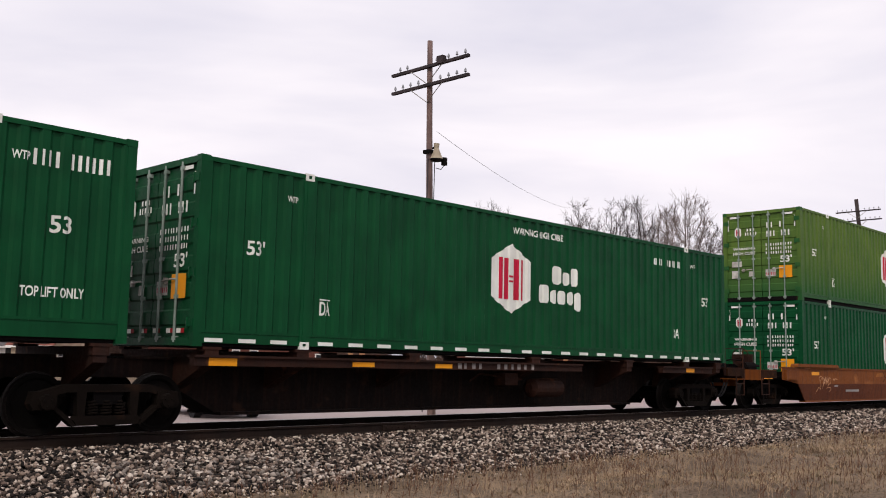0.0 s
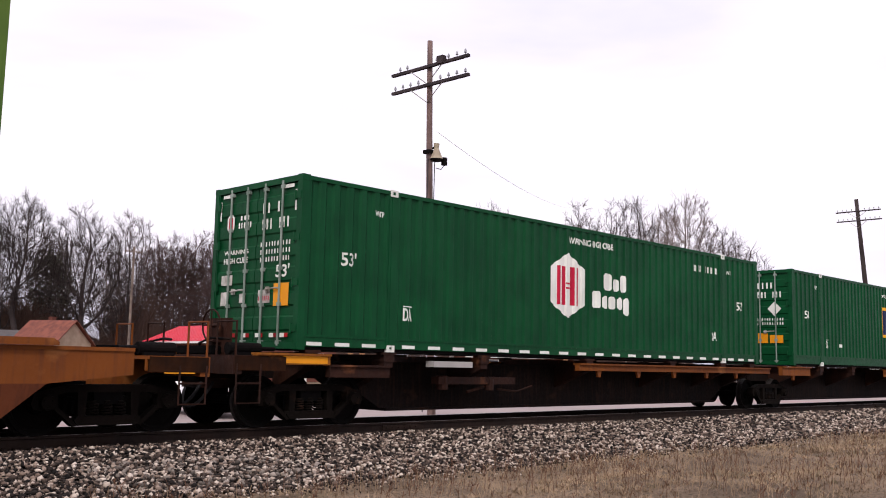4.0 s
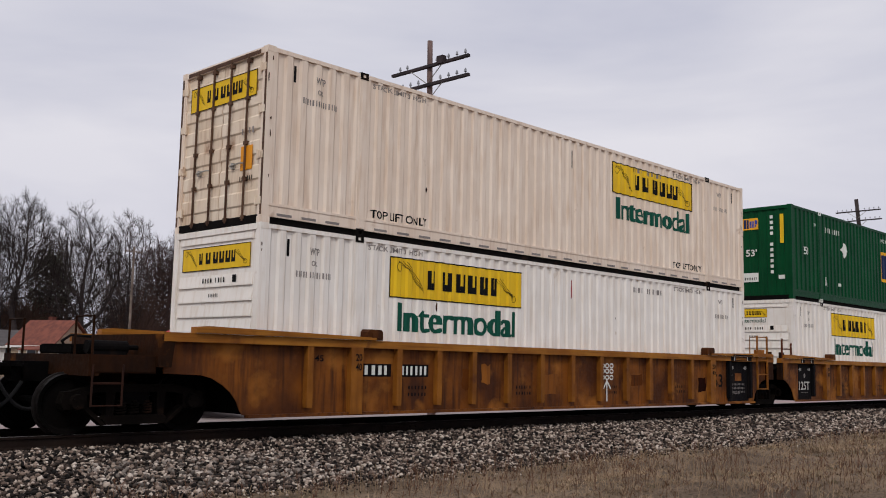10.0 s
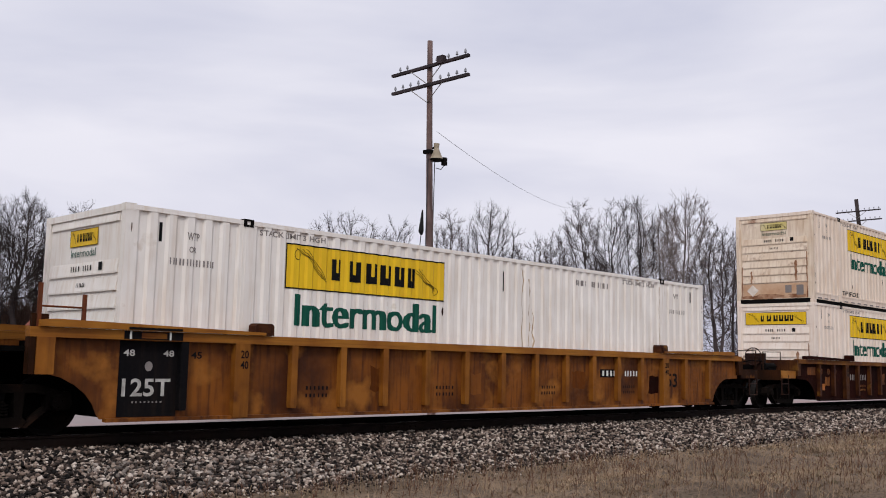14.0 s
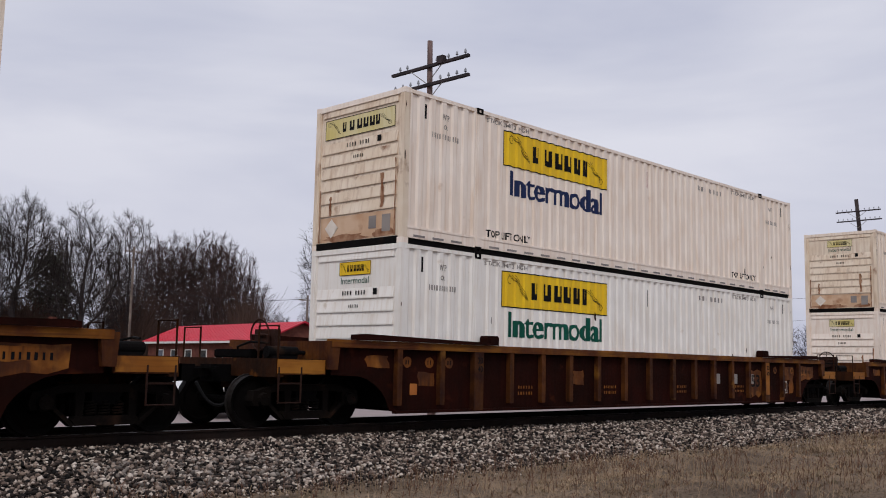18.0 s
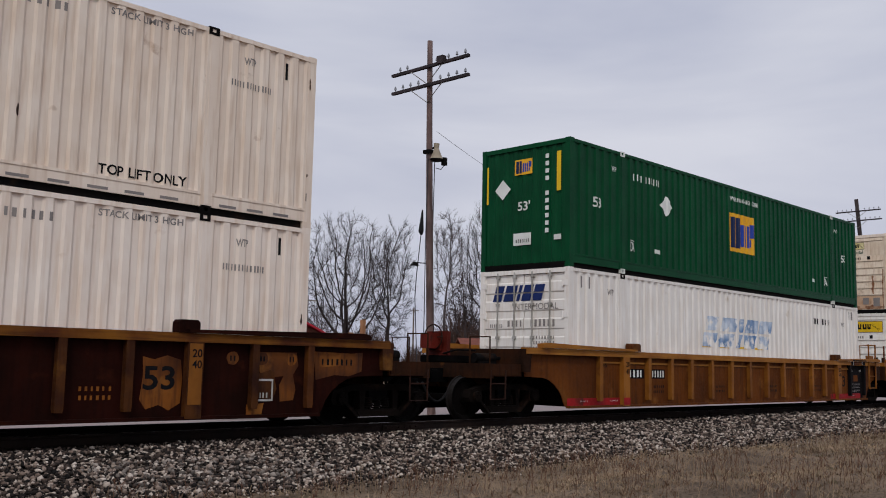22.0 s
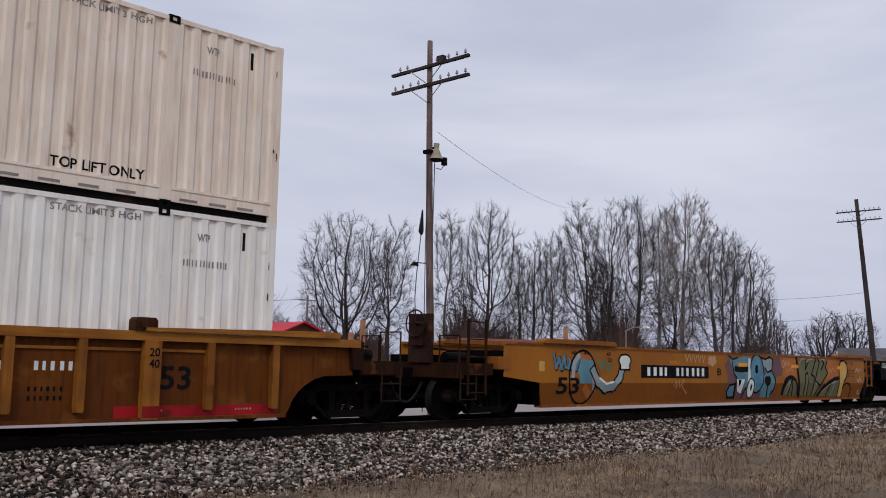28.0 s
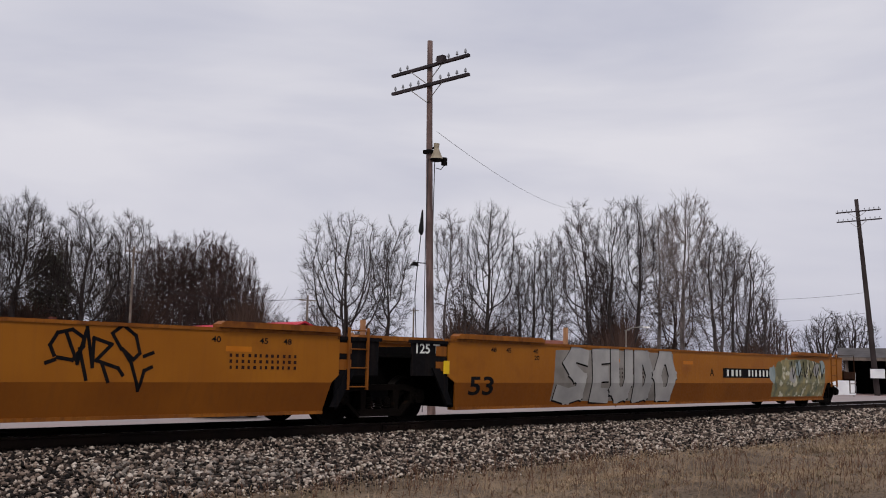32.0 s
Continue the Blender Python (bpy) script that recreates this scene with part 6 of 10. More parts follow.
    if "number" in marks:
        mark(flat_bars(4, 2.2, 2.82, 0.84, 1.02, 5), "mark_grey", "lettering", "worn pale car number in bars")
        mark(flat_bars(6, 3.0, 3.78, 0.84, 1.02, 6), "mark_grey")
    if "number_right" in marks:
        mark(flat_poly(rect(11.4, 12.1, 0.86, 1.04)), "black", "number_panel", "black number panel")
        mark(flat_bars(4, 11.45, 12.05, 0.89, 1.01, 5), "mark_white", lift=0.008)
        mark(flat_bars(6, 12.35, 13.05, 0.89, 1.01, 6), "mark_white")
    if "number_left" in marks:
        mark(flat_poly(rect(2.1, 2.8, 0.84, 1.06), rect(3.0, 3.72, 0.84, 1.06)), "black", "number_panel", "black number panel")
        mark(flat_bars(4, 2.14, 2.76, 0.87, 1.03, 5), "mark_white", lift=0.008)
        mark(flat_bars(6, 3.02, 3.7, 0.87, 1.03, 6), "mark_white", lift=0.008)
    if "panel_mid" in marks:
        x = marks["panel_mid"]
        mark(flat_poly(rect(x, x + 0.9, 0.74, 1.06), rect(x + 1.02, x + 1.75, 0.74, 1.06)), "black", "emblem", "black and white lettered panel, worn")
        mark(flat_poly(rect(x + 0.18, x + 0.42, 0.8, 1.0), rect(x + 0.5, x + 0.84, 0.8, 1.0), rect(x + 1.08, x + 1.4, 0.8, 1.0), rect(x + 1.48, x + 1.62, 0.8, 1.0)), "mark_grey", "emblem", "", 0.008)
    if "red_word" in marks:
        x = marks["red_word"]
        mark(flat_poly(rect(x, x + 0.28, 0.74, 0.98), rect(x + 0.34, x + 0.62, 0.74, 0.98), rect(x + 0.68, x + 0.95, 0.74, 0.98)), "mark_maroon", "emblem", "maroon block sign")
    if "letters_right" in marks:
        x = marks["letters_right"]
        for k in range(3):
            mark(flat_poly(rect(x + k * 0.95, x + k * 0.95 + 0.34, 0.72, 0.98)), "mark_grey", "emblem", "faded block sign")
    if "scrawl" in marks:
        x = marks["scrawl"]
        pts = []
        for z in (1.12, 1.0, 0.86):
            for k in range(3):
                pts += ring(x + 0.12 + k * 0.17, z, 0.08, 0.06, 0.03, 10)
        pts += strokes([(x + 0.28, 0.8), (x + 0.28, 0.35)], 0.04) + strokes([(x + 0.15, 0.62), (x + 0.28, 0.78), (x + 0.42, 0.62)], 0.04)
        mark(flat_poly(*pts), "mark_white", "graffiti", "white spray-paint scrawl")
    for i, (x, w, z, h, k) in enumerate(marks.get("patches", ())):
        rnd = random.Random(int(u) + i)
        w, h = w * rnd.uniform(0.5, 0.85), h * rnd.uniform(0.6, 1.0)
        rim = [(-1, -1), (-0.4, -1), (0.3, -1), (1, -1), (1, -0.3), (1, 0.4), (1, 1), (0.4, 1), (-0.3, 1), (-1, 1), (-1, 0.3), (-1, -0.4)]
        mark(flat_poly([(x + w * a * rnd.uniform(0.8, 1.1), z + h * b * rnd.uniform(0.8, 1.1)) for a, b in rim]), k, "paint_patch", "", 0.003 + 0.0006 * i)
    if red:
        for x in (1.92, 14.0):
            mark(flat_poly(rect(x - 0.13, x + 0.13, 0.25, 0.41)), "red", "red_stripe", "", 0.122)
        for x0, x1 in ((0.3 if left == "art" else -0.2, 2.15), (13.5, 15.9 if right == "art" else 16.2)):
            mark(flat_poly(rect(x0, x1, 0.25, 0.41)), "red", "red_stripe", "red stripe along the foot", 0.012)
            for x in (x0 + 0.45, x1 - 0.75):
                mark(flat_bars(6, x, x + 0.3, 0.33, 0.355, 3), "mark_worn", "lettering", "", 0.016)
    return car


def make_smooth_side(x0, x1, zt, zc, zb, xl, xr, slant, inset):
    """Smooth well side with a crease; bottom from x0 to x1, top from xl to xr."""
    def make(bm):
        y, yi = WELL_Y + 0.02, WELL_Y + 0.02 + inset

        def slab(pts):
            a = [bm.verts.new(p) for p in pts]
            b = [bm.verts.new((p[0], p[1] + 0.02, p[2])) for p in pts]
            bm.faces.new(a)
            bm.faces.new(b[::-1])
            for i in range(len(a)):
                bm.faces.new((a[i], b[i], b[(i + 1) % len(a)], a[(i + 1) % len(a)]))
        slab([(x0 - slant, y, zc), (x1 + slant, y, zc), (xr, y, zc + 0.12), (xr, y, zt), (xl, y, zt), (xl, y, zc + 0.12)])
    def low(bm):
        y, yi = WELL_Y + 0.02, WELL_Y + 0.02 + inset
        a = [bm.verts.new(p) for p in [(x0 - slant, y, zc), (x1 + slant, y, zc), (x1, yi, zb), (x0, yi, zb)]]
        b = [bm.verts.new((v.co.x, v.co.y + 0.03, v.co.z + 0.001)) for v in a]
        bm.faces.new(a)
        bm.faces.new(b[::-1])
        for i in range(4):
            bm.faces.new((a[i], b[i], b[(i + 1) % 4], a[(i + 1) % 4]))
    return make, low


def smooth_well(u, label, x0, x1, zt, zc, zb, xl, xr, slant, up_mat, low_mat, sill_mat, trucks, left, right, guides, inset=0.1):
    car = thing("well_car", label, "rail car", "well cars of the train", pose(u, 0, 0))
    CARS.append((car, u))
    up, low = make_smooth_side(x0, x1, zt, zc, zb, xl, xr, slant, inset)
    key = (x0, x1, zt, zc, zb, xl, xr)
    mid = (x0 + x1)
    for s in (1, -1):
        m = pose(0, 0, 0) if s > 0 else Matrix.Diagonal((1, -1, 1, 1))
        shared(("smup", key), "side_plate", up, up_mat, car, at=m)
        # low_mat repeats up_mat darker, the shade of the inward lean coloured in
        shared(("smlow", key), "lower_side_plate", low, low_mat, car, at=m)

        def lip(bm):
            box(bm, xl, xr, WELL_Y, WELL_Y + 0.12, zt, zt + 0.05)
            box(bm, x0, x1, WELL_Y + 0.02 + inset - 0.02, WELL_Y + 0.2 + inset, zb - 0.05, zb)
        shared(("lip", key), "side_sill", lip, sill_mat, car, at=m)
        for a, b in guides:
            def guide(bm, a=a, b=b):
                prism(bm, [(a, zt + 0.054), (b, zt + 0.054), (b, zt + 0.10), (b - 0.08, zt + 0.15), (a + 0.08, zt + 0.15), (a, zt + 0.10)], WELL_Y - 0.06, WELL_Y + 0.16)
            shared(("sguide", key, a), "guide_plate", guide, sill_mat, car, at=m)

    def inner(bm):
        box(bm, x0, x1, WELL_Y + 0.14 + inset, -WELL_Y - 0.14 - inset, zb, zb + 0.06)
        for x, s in ((x0, -1), (x1, 1)):
            box(bm, x - 0.04, x + 0.04, WELL_Y + 0.16, -WELL_Y - 0.16, zb, zt - 0.1)
            a, b = sorted((x, x + s * 1.35))
            box(bm, a, b, -0.55, 0.55, 0.7, 1.1)
            box(bm, a, b, WELL_Y + 0.06, -WELL_Y - 0.06, zt - 0.32, zt - 0.25)
    shared(("inner", key), "well_floor", inner, "under", car)
    for x in trucks:
        truck(car, x - u)
    for f, kind in ((0, left), (1, right)):
        if kind == "end":
            x = (xl - 1.25) if f == 0 else (xr + 1.25)
            end_gear(car, x, 1 if f == 0 else -1, "end_brown" if sill_mat == "ochre" else sill_mat, True, 1.08, 1.42)
    face = lambda x: WELL_Y + 0.02

    def mark(flat, mat, nm="lettering", lab="", lift=0.004):
        vs, fs = flat
        return painted(nm, flat, mat, car, face, (), lab, lift)
    return car, mark


def fold_painted(car, flat, mat, nm, lab, zc, zb, inset, lift=0.004):
    """Paint that runs over the crease of a smooth side."""
    vs, fs = flat
    bm = layered(vs, fs)
    bmesh.ops.bisect_plane(bm, geom=bm.verts[:] + bm.edges[:] + bm.faces[:], plane_co=(0, 0, zc), plane_no=(0, 0, 1), dist=1e-5)
    for v in bm.verts:
        d = max(0.0, zc - v.co.z) / (zc - zb) * inset
        v.co.y = WELL_Y + 0.02 + d - lift - v.co.y
    bm.normal_update()
    for f in bm.faces:
        if f.normal.y > 0:
            f.normal_flip()
    me = bpy.data.meshes.new(nm)
    bm.to_mesh(me)
    bm.free()
    me.materials.append(M[mat])
    ob = new(nm, me)
    ob.parent = car
    return tagged(ob, lab)


def spine_car(u, label, x_l, x_r, span_, trucks, sills, ends, arms, col="brown", extras=()):
    """A spine car unit: one deep centre beam with arms that carry the container."""
    car = thing("spine_car", label, "rail car", "spine cars of the train", pose(u, 0, 0))
    CARS.append((car, u))

    def spine(bm):
        a, b = x_l, x_r
        p, q = span_[0] - u, span_[1] - u
        prism(bm, [(a, 0.78), (p + 1.15, 0.78), (p + 2.2, 0.22), (q - 2.2, 0.22), (q - 1.15, 0.78), (b, 0.78), (b, 1.06), (a, 1.06)], -0.36, 0.36)
        prism(bm, [(p + 2.2, 0.19), (q - 2.2, 0.19), (q - 2.2, 0.24), (p + 2.2, 0.24)], -0.5, 0.5)
        box(bm, a + 0.5, b - 0.5, -0.42, 0.42, 1.06, 1.10)
    shared(("spine", u), "centre_beam", spine, "beam", car)
    for i, x in enumerate(arms):
        def arm(bm):
            prism(bm, [(-0.12, 1.1), (-0.12, 1.22), (0.12, 1.22), (0.12, 1.1)], -1.28, 1.28)
            for s in (-1, 1):
                v = [(-0.1, s * 0.33, 0.6), (0.1, s * 0.33, 0.6), (0.1, s * 0.33, 1.1), (-0.1, s * 0.33, 1.1)]
                w = [(-0.1, s * 1.26, 1.0), (0.1, s * 1.26, 1.0), (0.1, s * 1.26, 1.1), (-0.1, s * 1.26, 1.1)]
                A, B = [bm.verts.new(p) for p in v], [bm.verts.new(p) for p in w]
                bm.faces.new(A)
                bm.faces.new(B[::-1])
                for k in range(4):
                    bm.faces.new((A[k], A[(k + 1) % 4], B[(k + 1) % 4], B[k]))
                box(bm, -0.16, 0.16, s * 1.2 - 0.09, s * 1.2 + 0.09, 1.22, 1.262)
        shared("arm", "cross_arm", arm, col, car, at=pose(x, 0, 0))
    for a, b, z0, z1, mat, gus in sills:
        def sill(bm, a=a, b=b, z0=z0, z1=z1):
            box(bm, a, b, -1.36, -1.24, z0, z1)
            box(bm, a, b, -1.40, -1.2, z1 - 0.035, z1)
        def gusset(bm, z0=z0):
            prism(bm, [(-0.08, z0), (0.08, z0), (0.04, z0 - 0.14), (-0.04, z0 - 0.14)], -1.33, -1.27)
        for s in (1, -1):
            m = pose(0, 0, 0) if s > 0 else Matrix.Diagonal((1, -1, 1, 1))
            shared(("ssill", a, b, z0, z1), "side_sill", sill, mat, car, at=m)
            if gus:
                n = int((b - a) / 1.6)
                for k in range(n):
                    shared(("gus", z0), "gusset", gusset, mat, car, at=m @ pose(a + 0.8 + k * 1.6, 0, 0))
    for x in trucks:
        truck(car, x - u)
    for x, s, mat in ends:
        end_gear(car, x, s, mat, True, 1.12, 1.36)
    return car


# ---- telegraph poles and wires ----
def telegraph_pole(x, y, top, lean, arms, label, base_r=0.12, mat="pole", bow=0.0):
    """A pole at x, y that leans by lean metres over its height; arms: heights of its crossarms."""
    p = thing("telegraph_pole", label, "telegraph pole", "poles along the line", pose(x, y, GROUND))
    h = top - GROUND
    lx, ly = lean
    at = lambda z: Vector((lx * z / h - bow * z * (h - z), ly * z / h + bow * z * (h - z), z))
    bm = bmesh.new()
    rings = []
    for z in [-0.3] + [h * k / 8 for k in range(1, 9)]:
        c, r = at(z), base_r * (1 - 0.36 * max(z, 0) / h)
        rings.append([bm.verts.new((c.x + r * math.cos(6.2832 * k / 14), c.y + r * math.sin(6.2832 * k / 14), c.z)) for k in range(14)])
    for lo, hi in zip(rings, rings[1:]):
        for k in range(14):
            bm.faces.new((lo[k], lo[(k + 1) % 14], hi[(k + 1) % 14], hi[k]))
    bm.faces.new(rings[-1])
    part("shaft", bm, mat, p, smooth=True)
    for za, pins in arms:
        z = za - GROUND
        c = at(z)
        bm = bmesh.new()
        box(bm, c.x - 0.14, c.x - 0.04, c.y - 1.6, c.y + 1.46, z - 0.034, z + 0.044)
        a = part("crossarm", bm, "arm", p)
        bm = bmesh.new()
        for s in (-1, 1):
            tube(bm, (c.x - 0.14, c.y + s * 0.62, z - 0.05), (c.x - 0.1, c.y, z - 0.5), 0.014, n=6)
        part("brace", bm, "steel", a)
        for q in pins:
            bm = bmesh.new()
            tube(bm, (c.x - 0.09, c.y + q - 0.065, z + 0.06), (c.x - 0.09, c.y + q - 0.065, z + 0.12), 0.012, n=6)
            tube(bm, (c.x - 0.09, c.y + q - 0.065, z + 0.11), (c.x - 0.09, c.y + q - 0.065, z + 0.17), 0.042, 0.03, 8)
            tube(bm, (c.x - 0.09, c.y + q - 0.065, z + 0.17), (c.x - 0.09, c.y + q - 0.065, z + 0.21), 0.03, 0.018, 8)
            part("insulator", bm, "glass_ins", a)
    return p, at


PIN_ALL = [-1.4, -1.08, -0.76, -0.44, 0.44, 0.76, 1.08, 1.4]
pole, pole_at = telegraph_pole(18.912, 4.868, 10.25, (-0.20, 0.19), [(9.47, [-1.4, -1.08, -0.76, -0.3, 0.9, 1.2]), (8.93, PIN_ALL)],
                               "weathered brown timber telegraph pole with two crossarms and a lamp", 0.118, bow=0.0009)


def pole_lamp():
    z = 6.98 - GROUND
    c = pole_at(z)
    bm = bmesh.new()
    tube(bm, c + Vector((0.0, 0, 0.12)), c + Vector((0.14, -0.14, 0.18)), 0.03, n=6)
    box(bm, c.x - 0.14, c.x + 0.12, c.y - 0.12, c.y + 0.12, z - 0.02, z + 0.08)
    la = part("lamp_bracket", bm, "gap", pole)
    bm = bmesh.new()
    o = c + Vector((0.14, -0.14, -0.18))
    tube(bm, o + Vector((0, 0, 0.30)), o + Vector((0, 0, 0.46)), 0.07, 0.09, 10)
    tube(bm, o + Vector((0, 0, 0.12)), o + Vector((0, 0, 0.32)), 0.15, 0.07, 14)
    tube(bm, o + Vector((0, 0, 0.0)), o + Vector((0, 0, 0.12)), 0.20, 0.15, 14)
    part("lamp_shade", bm, "lamp", pole, "dull tan enamelled lamp shade")
    bm = bmesh.new()
    tube(bm, o + Vector((0, 0, -0.03)), o + Vector((0, 0, 0.01)), 0.21, 0.21, 14)
    box(bm, o.x + 0.1, o.x + 0.22, o.y - 0.22, o.y - 0.1, z - 0.34, z - 0.12)
    bent(bm, [(o.x + 0.16, o.y - 0.16, z - 0.34), (o.x + 0.1, o.y - 0.1, z - 0.46), (o.x, o.y, z - 0.42)], 0.012)
    part("lamp_rim", bm, "gap", pole)
    bm = bmesh.new()
    for s in range(2):
        x0 = c.x - 0.13 + 0.27 * s
        bent(bm, [(x0, c.y - 0.08, z - 0.1), (x0 - 0.02, c.y - 0.08, z - 2.5), (x0 - 0.0, c.y - 0.08, 0.2)], 0.014)
    part("conduit", bm, "wire", pole)
    z2 = 5.1 - GROUND
    bm = bmesh.new()
    c2 = pole_at(z2)
    tube(bm, c2 + Vector((-0.15, 0.13, 0.25)), c2 + Vector((-0.17, 0.15, -0.35)), 0.02, 0.075, 8)
    tube(bm, c2 + Vector((-0.17, 0.15, -0.35)), c2 + Vector((-0.16, 0.14, -0.45)), 0.075, 0.03, 8)
    part("cable_sleeve", bm, "tyre", pole)
    bm = bmesh.new()
    bent(bm, [c2 + Vector((-0.17, 0.15, -0.45)), c2 + Vector((-0.24, 0.22, -1.6)), c2 + Vector((-0.26, 0.24, -2.2)), c2 + Vector((-0.18, 0.16, -4.3))], 0.014)
    part("cable", bm, "wire", pole)
    bm = bmesh.new()
    c3 = pole_at(3.85 - GROUND)
    tube(bm, c3, c3 + Vector((-0.3, 0.28, 0.02)), 0.014, n=6)
    tube(bm, c3 + Vector((-0.3, 0.28, -0.06)), c3 + Vector((-0.3, 0.28, 0.04)), 0.13, 0.04, 12)
    part("small_lamp", bm, "gap", pole, "small dark lamp on a side bracket")
    bm = bmesh.new()
    ct = pole_at(9.47 - GROUND)
    box(bm, ct.x - 0.26, ct.x - 0.1, ct.y - 0.75, ct.y - 0.52, ct.z - 0.06, ct.z + 0.16)
    part("junction_box", bm, "arm", pole, "small dark box on the crossarm")


pole_lamp()
telegraph_pole(67.9, 10.8, 13.05, (-0.75, 0.74), [(12.2, PIN_ALL), (11.55, PIN_ALL)], "grey timber telegraph pole leaning, with two crossarms", 0.2, "bark_dark")


def wire(name, a, b, sag, r, label):
    bm = bmesh.new()
    a, b = Vector(a), Vector(b)
    pts = []
    for i in range(17):
        t = i / 16
        p = a.lerp(b, t)
        p.z -= sag * 4 * t * (1 - t)
        pts.append(p)
    bent(bm, pts, r, 4)
    return solid(name, bm, "wire", label, "cable")


# a service drop from the near pole, and three wires from the far one
wire("overhead_wire", (18.9, 4.9, 7.62), (48.05, 22.08, 10.95), 0.35, 0.006, "thin service wire hanging from the telegraph pole")
for z, zz in ((6.6, 5.8), (5.2, 4.0), (3.9, 3.2)):
    wire("overhead_wire", (67.6, 11.1, z), (66.0, 22.0, zz + 0.6), 0.25, 0.012, "dark overhead wire running to the far pole")


# ---- bare trees ----
def grow(seed, h, half, fork=0.24, buds=1500, twig=0.015, stems=1, shell=0.25, wide=0.6, dense=1.0):
    """A bare tree: limbs reach, step by step, for buds that fill an uneven rounded crown, and end in fine twigs. Returns arrays for trunk and
    crown. fork: where the crown begins, as a share of the height; stems: trunks from one root; wide: the height of its widest part."""
    rs = np.random.RandomState(seed)
    zc, up, down = h * wide, h * (1 - wide), h * (wide - fork * 0.8)
    lobes = rs.normal(0, 1, (11, 3))
    lobes /= np.linalg.norm(lobes, axis=1)[:, None]
    gain = rs.uniform(-0.30, 0.20, 11)
    q = rs.normal(0, 1, (buds, 3))
    q /= ((np.hypot(q[:, 0], q[:, 1]) ** 2.7 + np.abs(q[:, 2]) ** 2.7) ** (1 / 2.7))[:, None]
    edge = 1.0 + (np.maximum(0, q @ lobes.T) ** 4 * gain).sum(1)
    top = q[:, 2].argmax()
    goal = q * (edge * rs.uniform(shell, 1.0, buds) ** 0.7)[:, None]
    goal = goal * np.array([half, half, 1.0])
    goal[:, 2] = zc + np.where(goal[:, 2] > 0, goal[:, 2] * up, goal[:, 2] * down)
    goal[top] = (q[top, 0] * half * 0.3, q[top, 1] * half * 0.3, h * 0.99)
    step = h * 0.024
    kill = step * 1.5
    nodes, back = [], []
    for k in range(stems):
        lean = rs.normal(0, 0.13 if stems > 1 else 0.04, 2)
        p = np.array([0.35 * k * lean[0] * 6, 0.35 * k * lean[1] * 6, -0.3])
        back.append(-1)
        nodes.append(p)
        while p[2] < h * fork:
            lean = lean * 0.93 + rs.normal(0, 0.05, 2)
            p = p + step * np.array([lean[0], lean[1], 1.0])
            back.append(len(nodes) - 1)
            nodes.append(p)
    P = np.array(nodes)
    ways = np.zeros((len(P), 3))
    ways[:, 2] = 1
    near = np.full(len(goal), 1e9)
    who = np.zeros(len(goal), int)
    idle = np.zeros(len(goal), int)
    done = 0
    for turn in range(90):
        d = np.linalg.norm(goal[:, None] - P[None, done:], axis=2)
        j = d.argmin(1)
        m = d[np.arange(len(goal)), j]
        better = m < near
        near[better], who[better] = m[better], j[better] + done
        idle = np.where(better, 0, idle + 1)
        keep = (near > kill) & (idle < 4)
        goal, near, who, idle = goal[keep], near[keep], who[keep], idle[keep]
        if not len(goal):
            break
        done = len(P)
        pull = goal - P[who]
        pull /= np.linalg.norm(pull, axis=1)[:, None]
        total = np.zeros((len(P), 3))
        np.add.at(total, who, pull)
        grown = np.unique(who)
        w = total[grown] / np.maximum(np.linalg.norm(total[grown], axis=1)[:, None], 1e-6)
        w = w + ways[grown] * 0.7 + rs.normal(0, 0.11, w.shape) + np.array([0, 0, 0.06])
        w /= np.linalg.norm(w, axis=1)[:, None]
        P = np.concatenate([P, P[grown] + w * step])
        ways = np.concatenate([ways, w])
        back += list(grown)
        if len(P) > 2100:
            break
    n = len(P)
    load = np.zeros(n)
    kids = [[] for i in range(n)]
    for i in range(n - 1, -1, -1):
        load[i] = load[i] or 1.0
        if back[i] >= 0:
            load[back[i]] += load[i]
            kids[back[i]].append(i)
    # the pipe model counts ends alone
    ends = np.array([1.0 if not k else 0.0 for k in kids])
    for i in range(n - 1, -1, -1):
        if back[i] >= 0:
            ends[back[i]] += ends[i]
    rad = twig * 1.1 * ends ** 0.56
    tv, tf, cv, cf = [], [], [], []

    def chain(vs, fs, idx, sides):
        """One continuous tapering limb."""
        k0, s = len(vs), None
        pts = [Vector(P[i]) for i in idx]
        for i, p in enumerate(pts):
            d = (pts[min(i + 1, len(pts) - 1)] - pts[max(i - 1, 0)]).normalized()
            s = d.orthogonal().normalized() if s is None else (s - d * s.dot(d)).normalized()
            w = d.cross(s)
            r = float(rad[idx[i]] if i else min(rad[idx[0]], rad[idx[1]] * 1.25))
            for a in range(sides):
                t = 2 * math.pi * a / sides
                vs.append(p + r * (math.cos(t) * s + math.sin(t) * w))
        for i in range(len(pts) - 1):
            k = k0 + i * sides
            for a in range(sides):
                fs.append((k + a, k + (a + 1) % sides, k + sides + (a + 1) % sides, k + sides + a))

    todo = [(None, i) for i in range(n) if back[i] < 0]
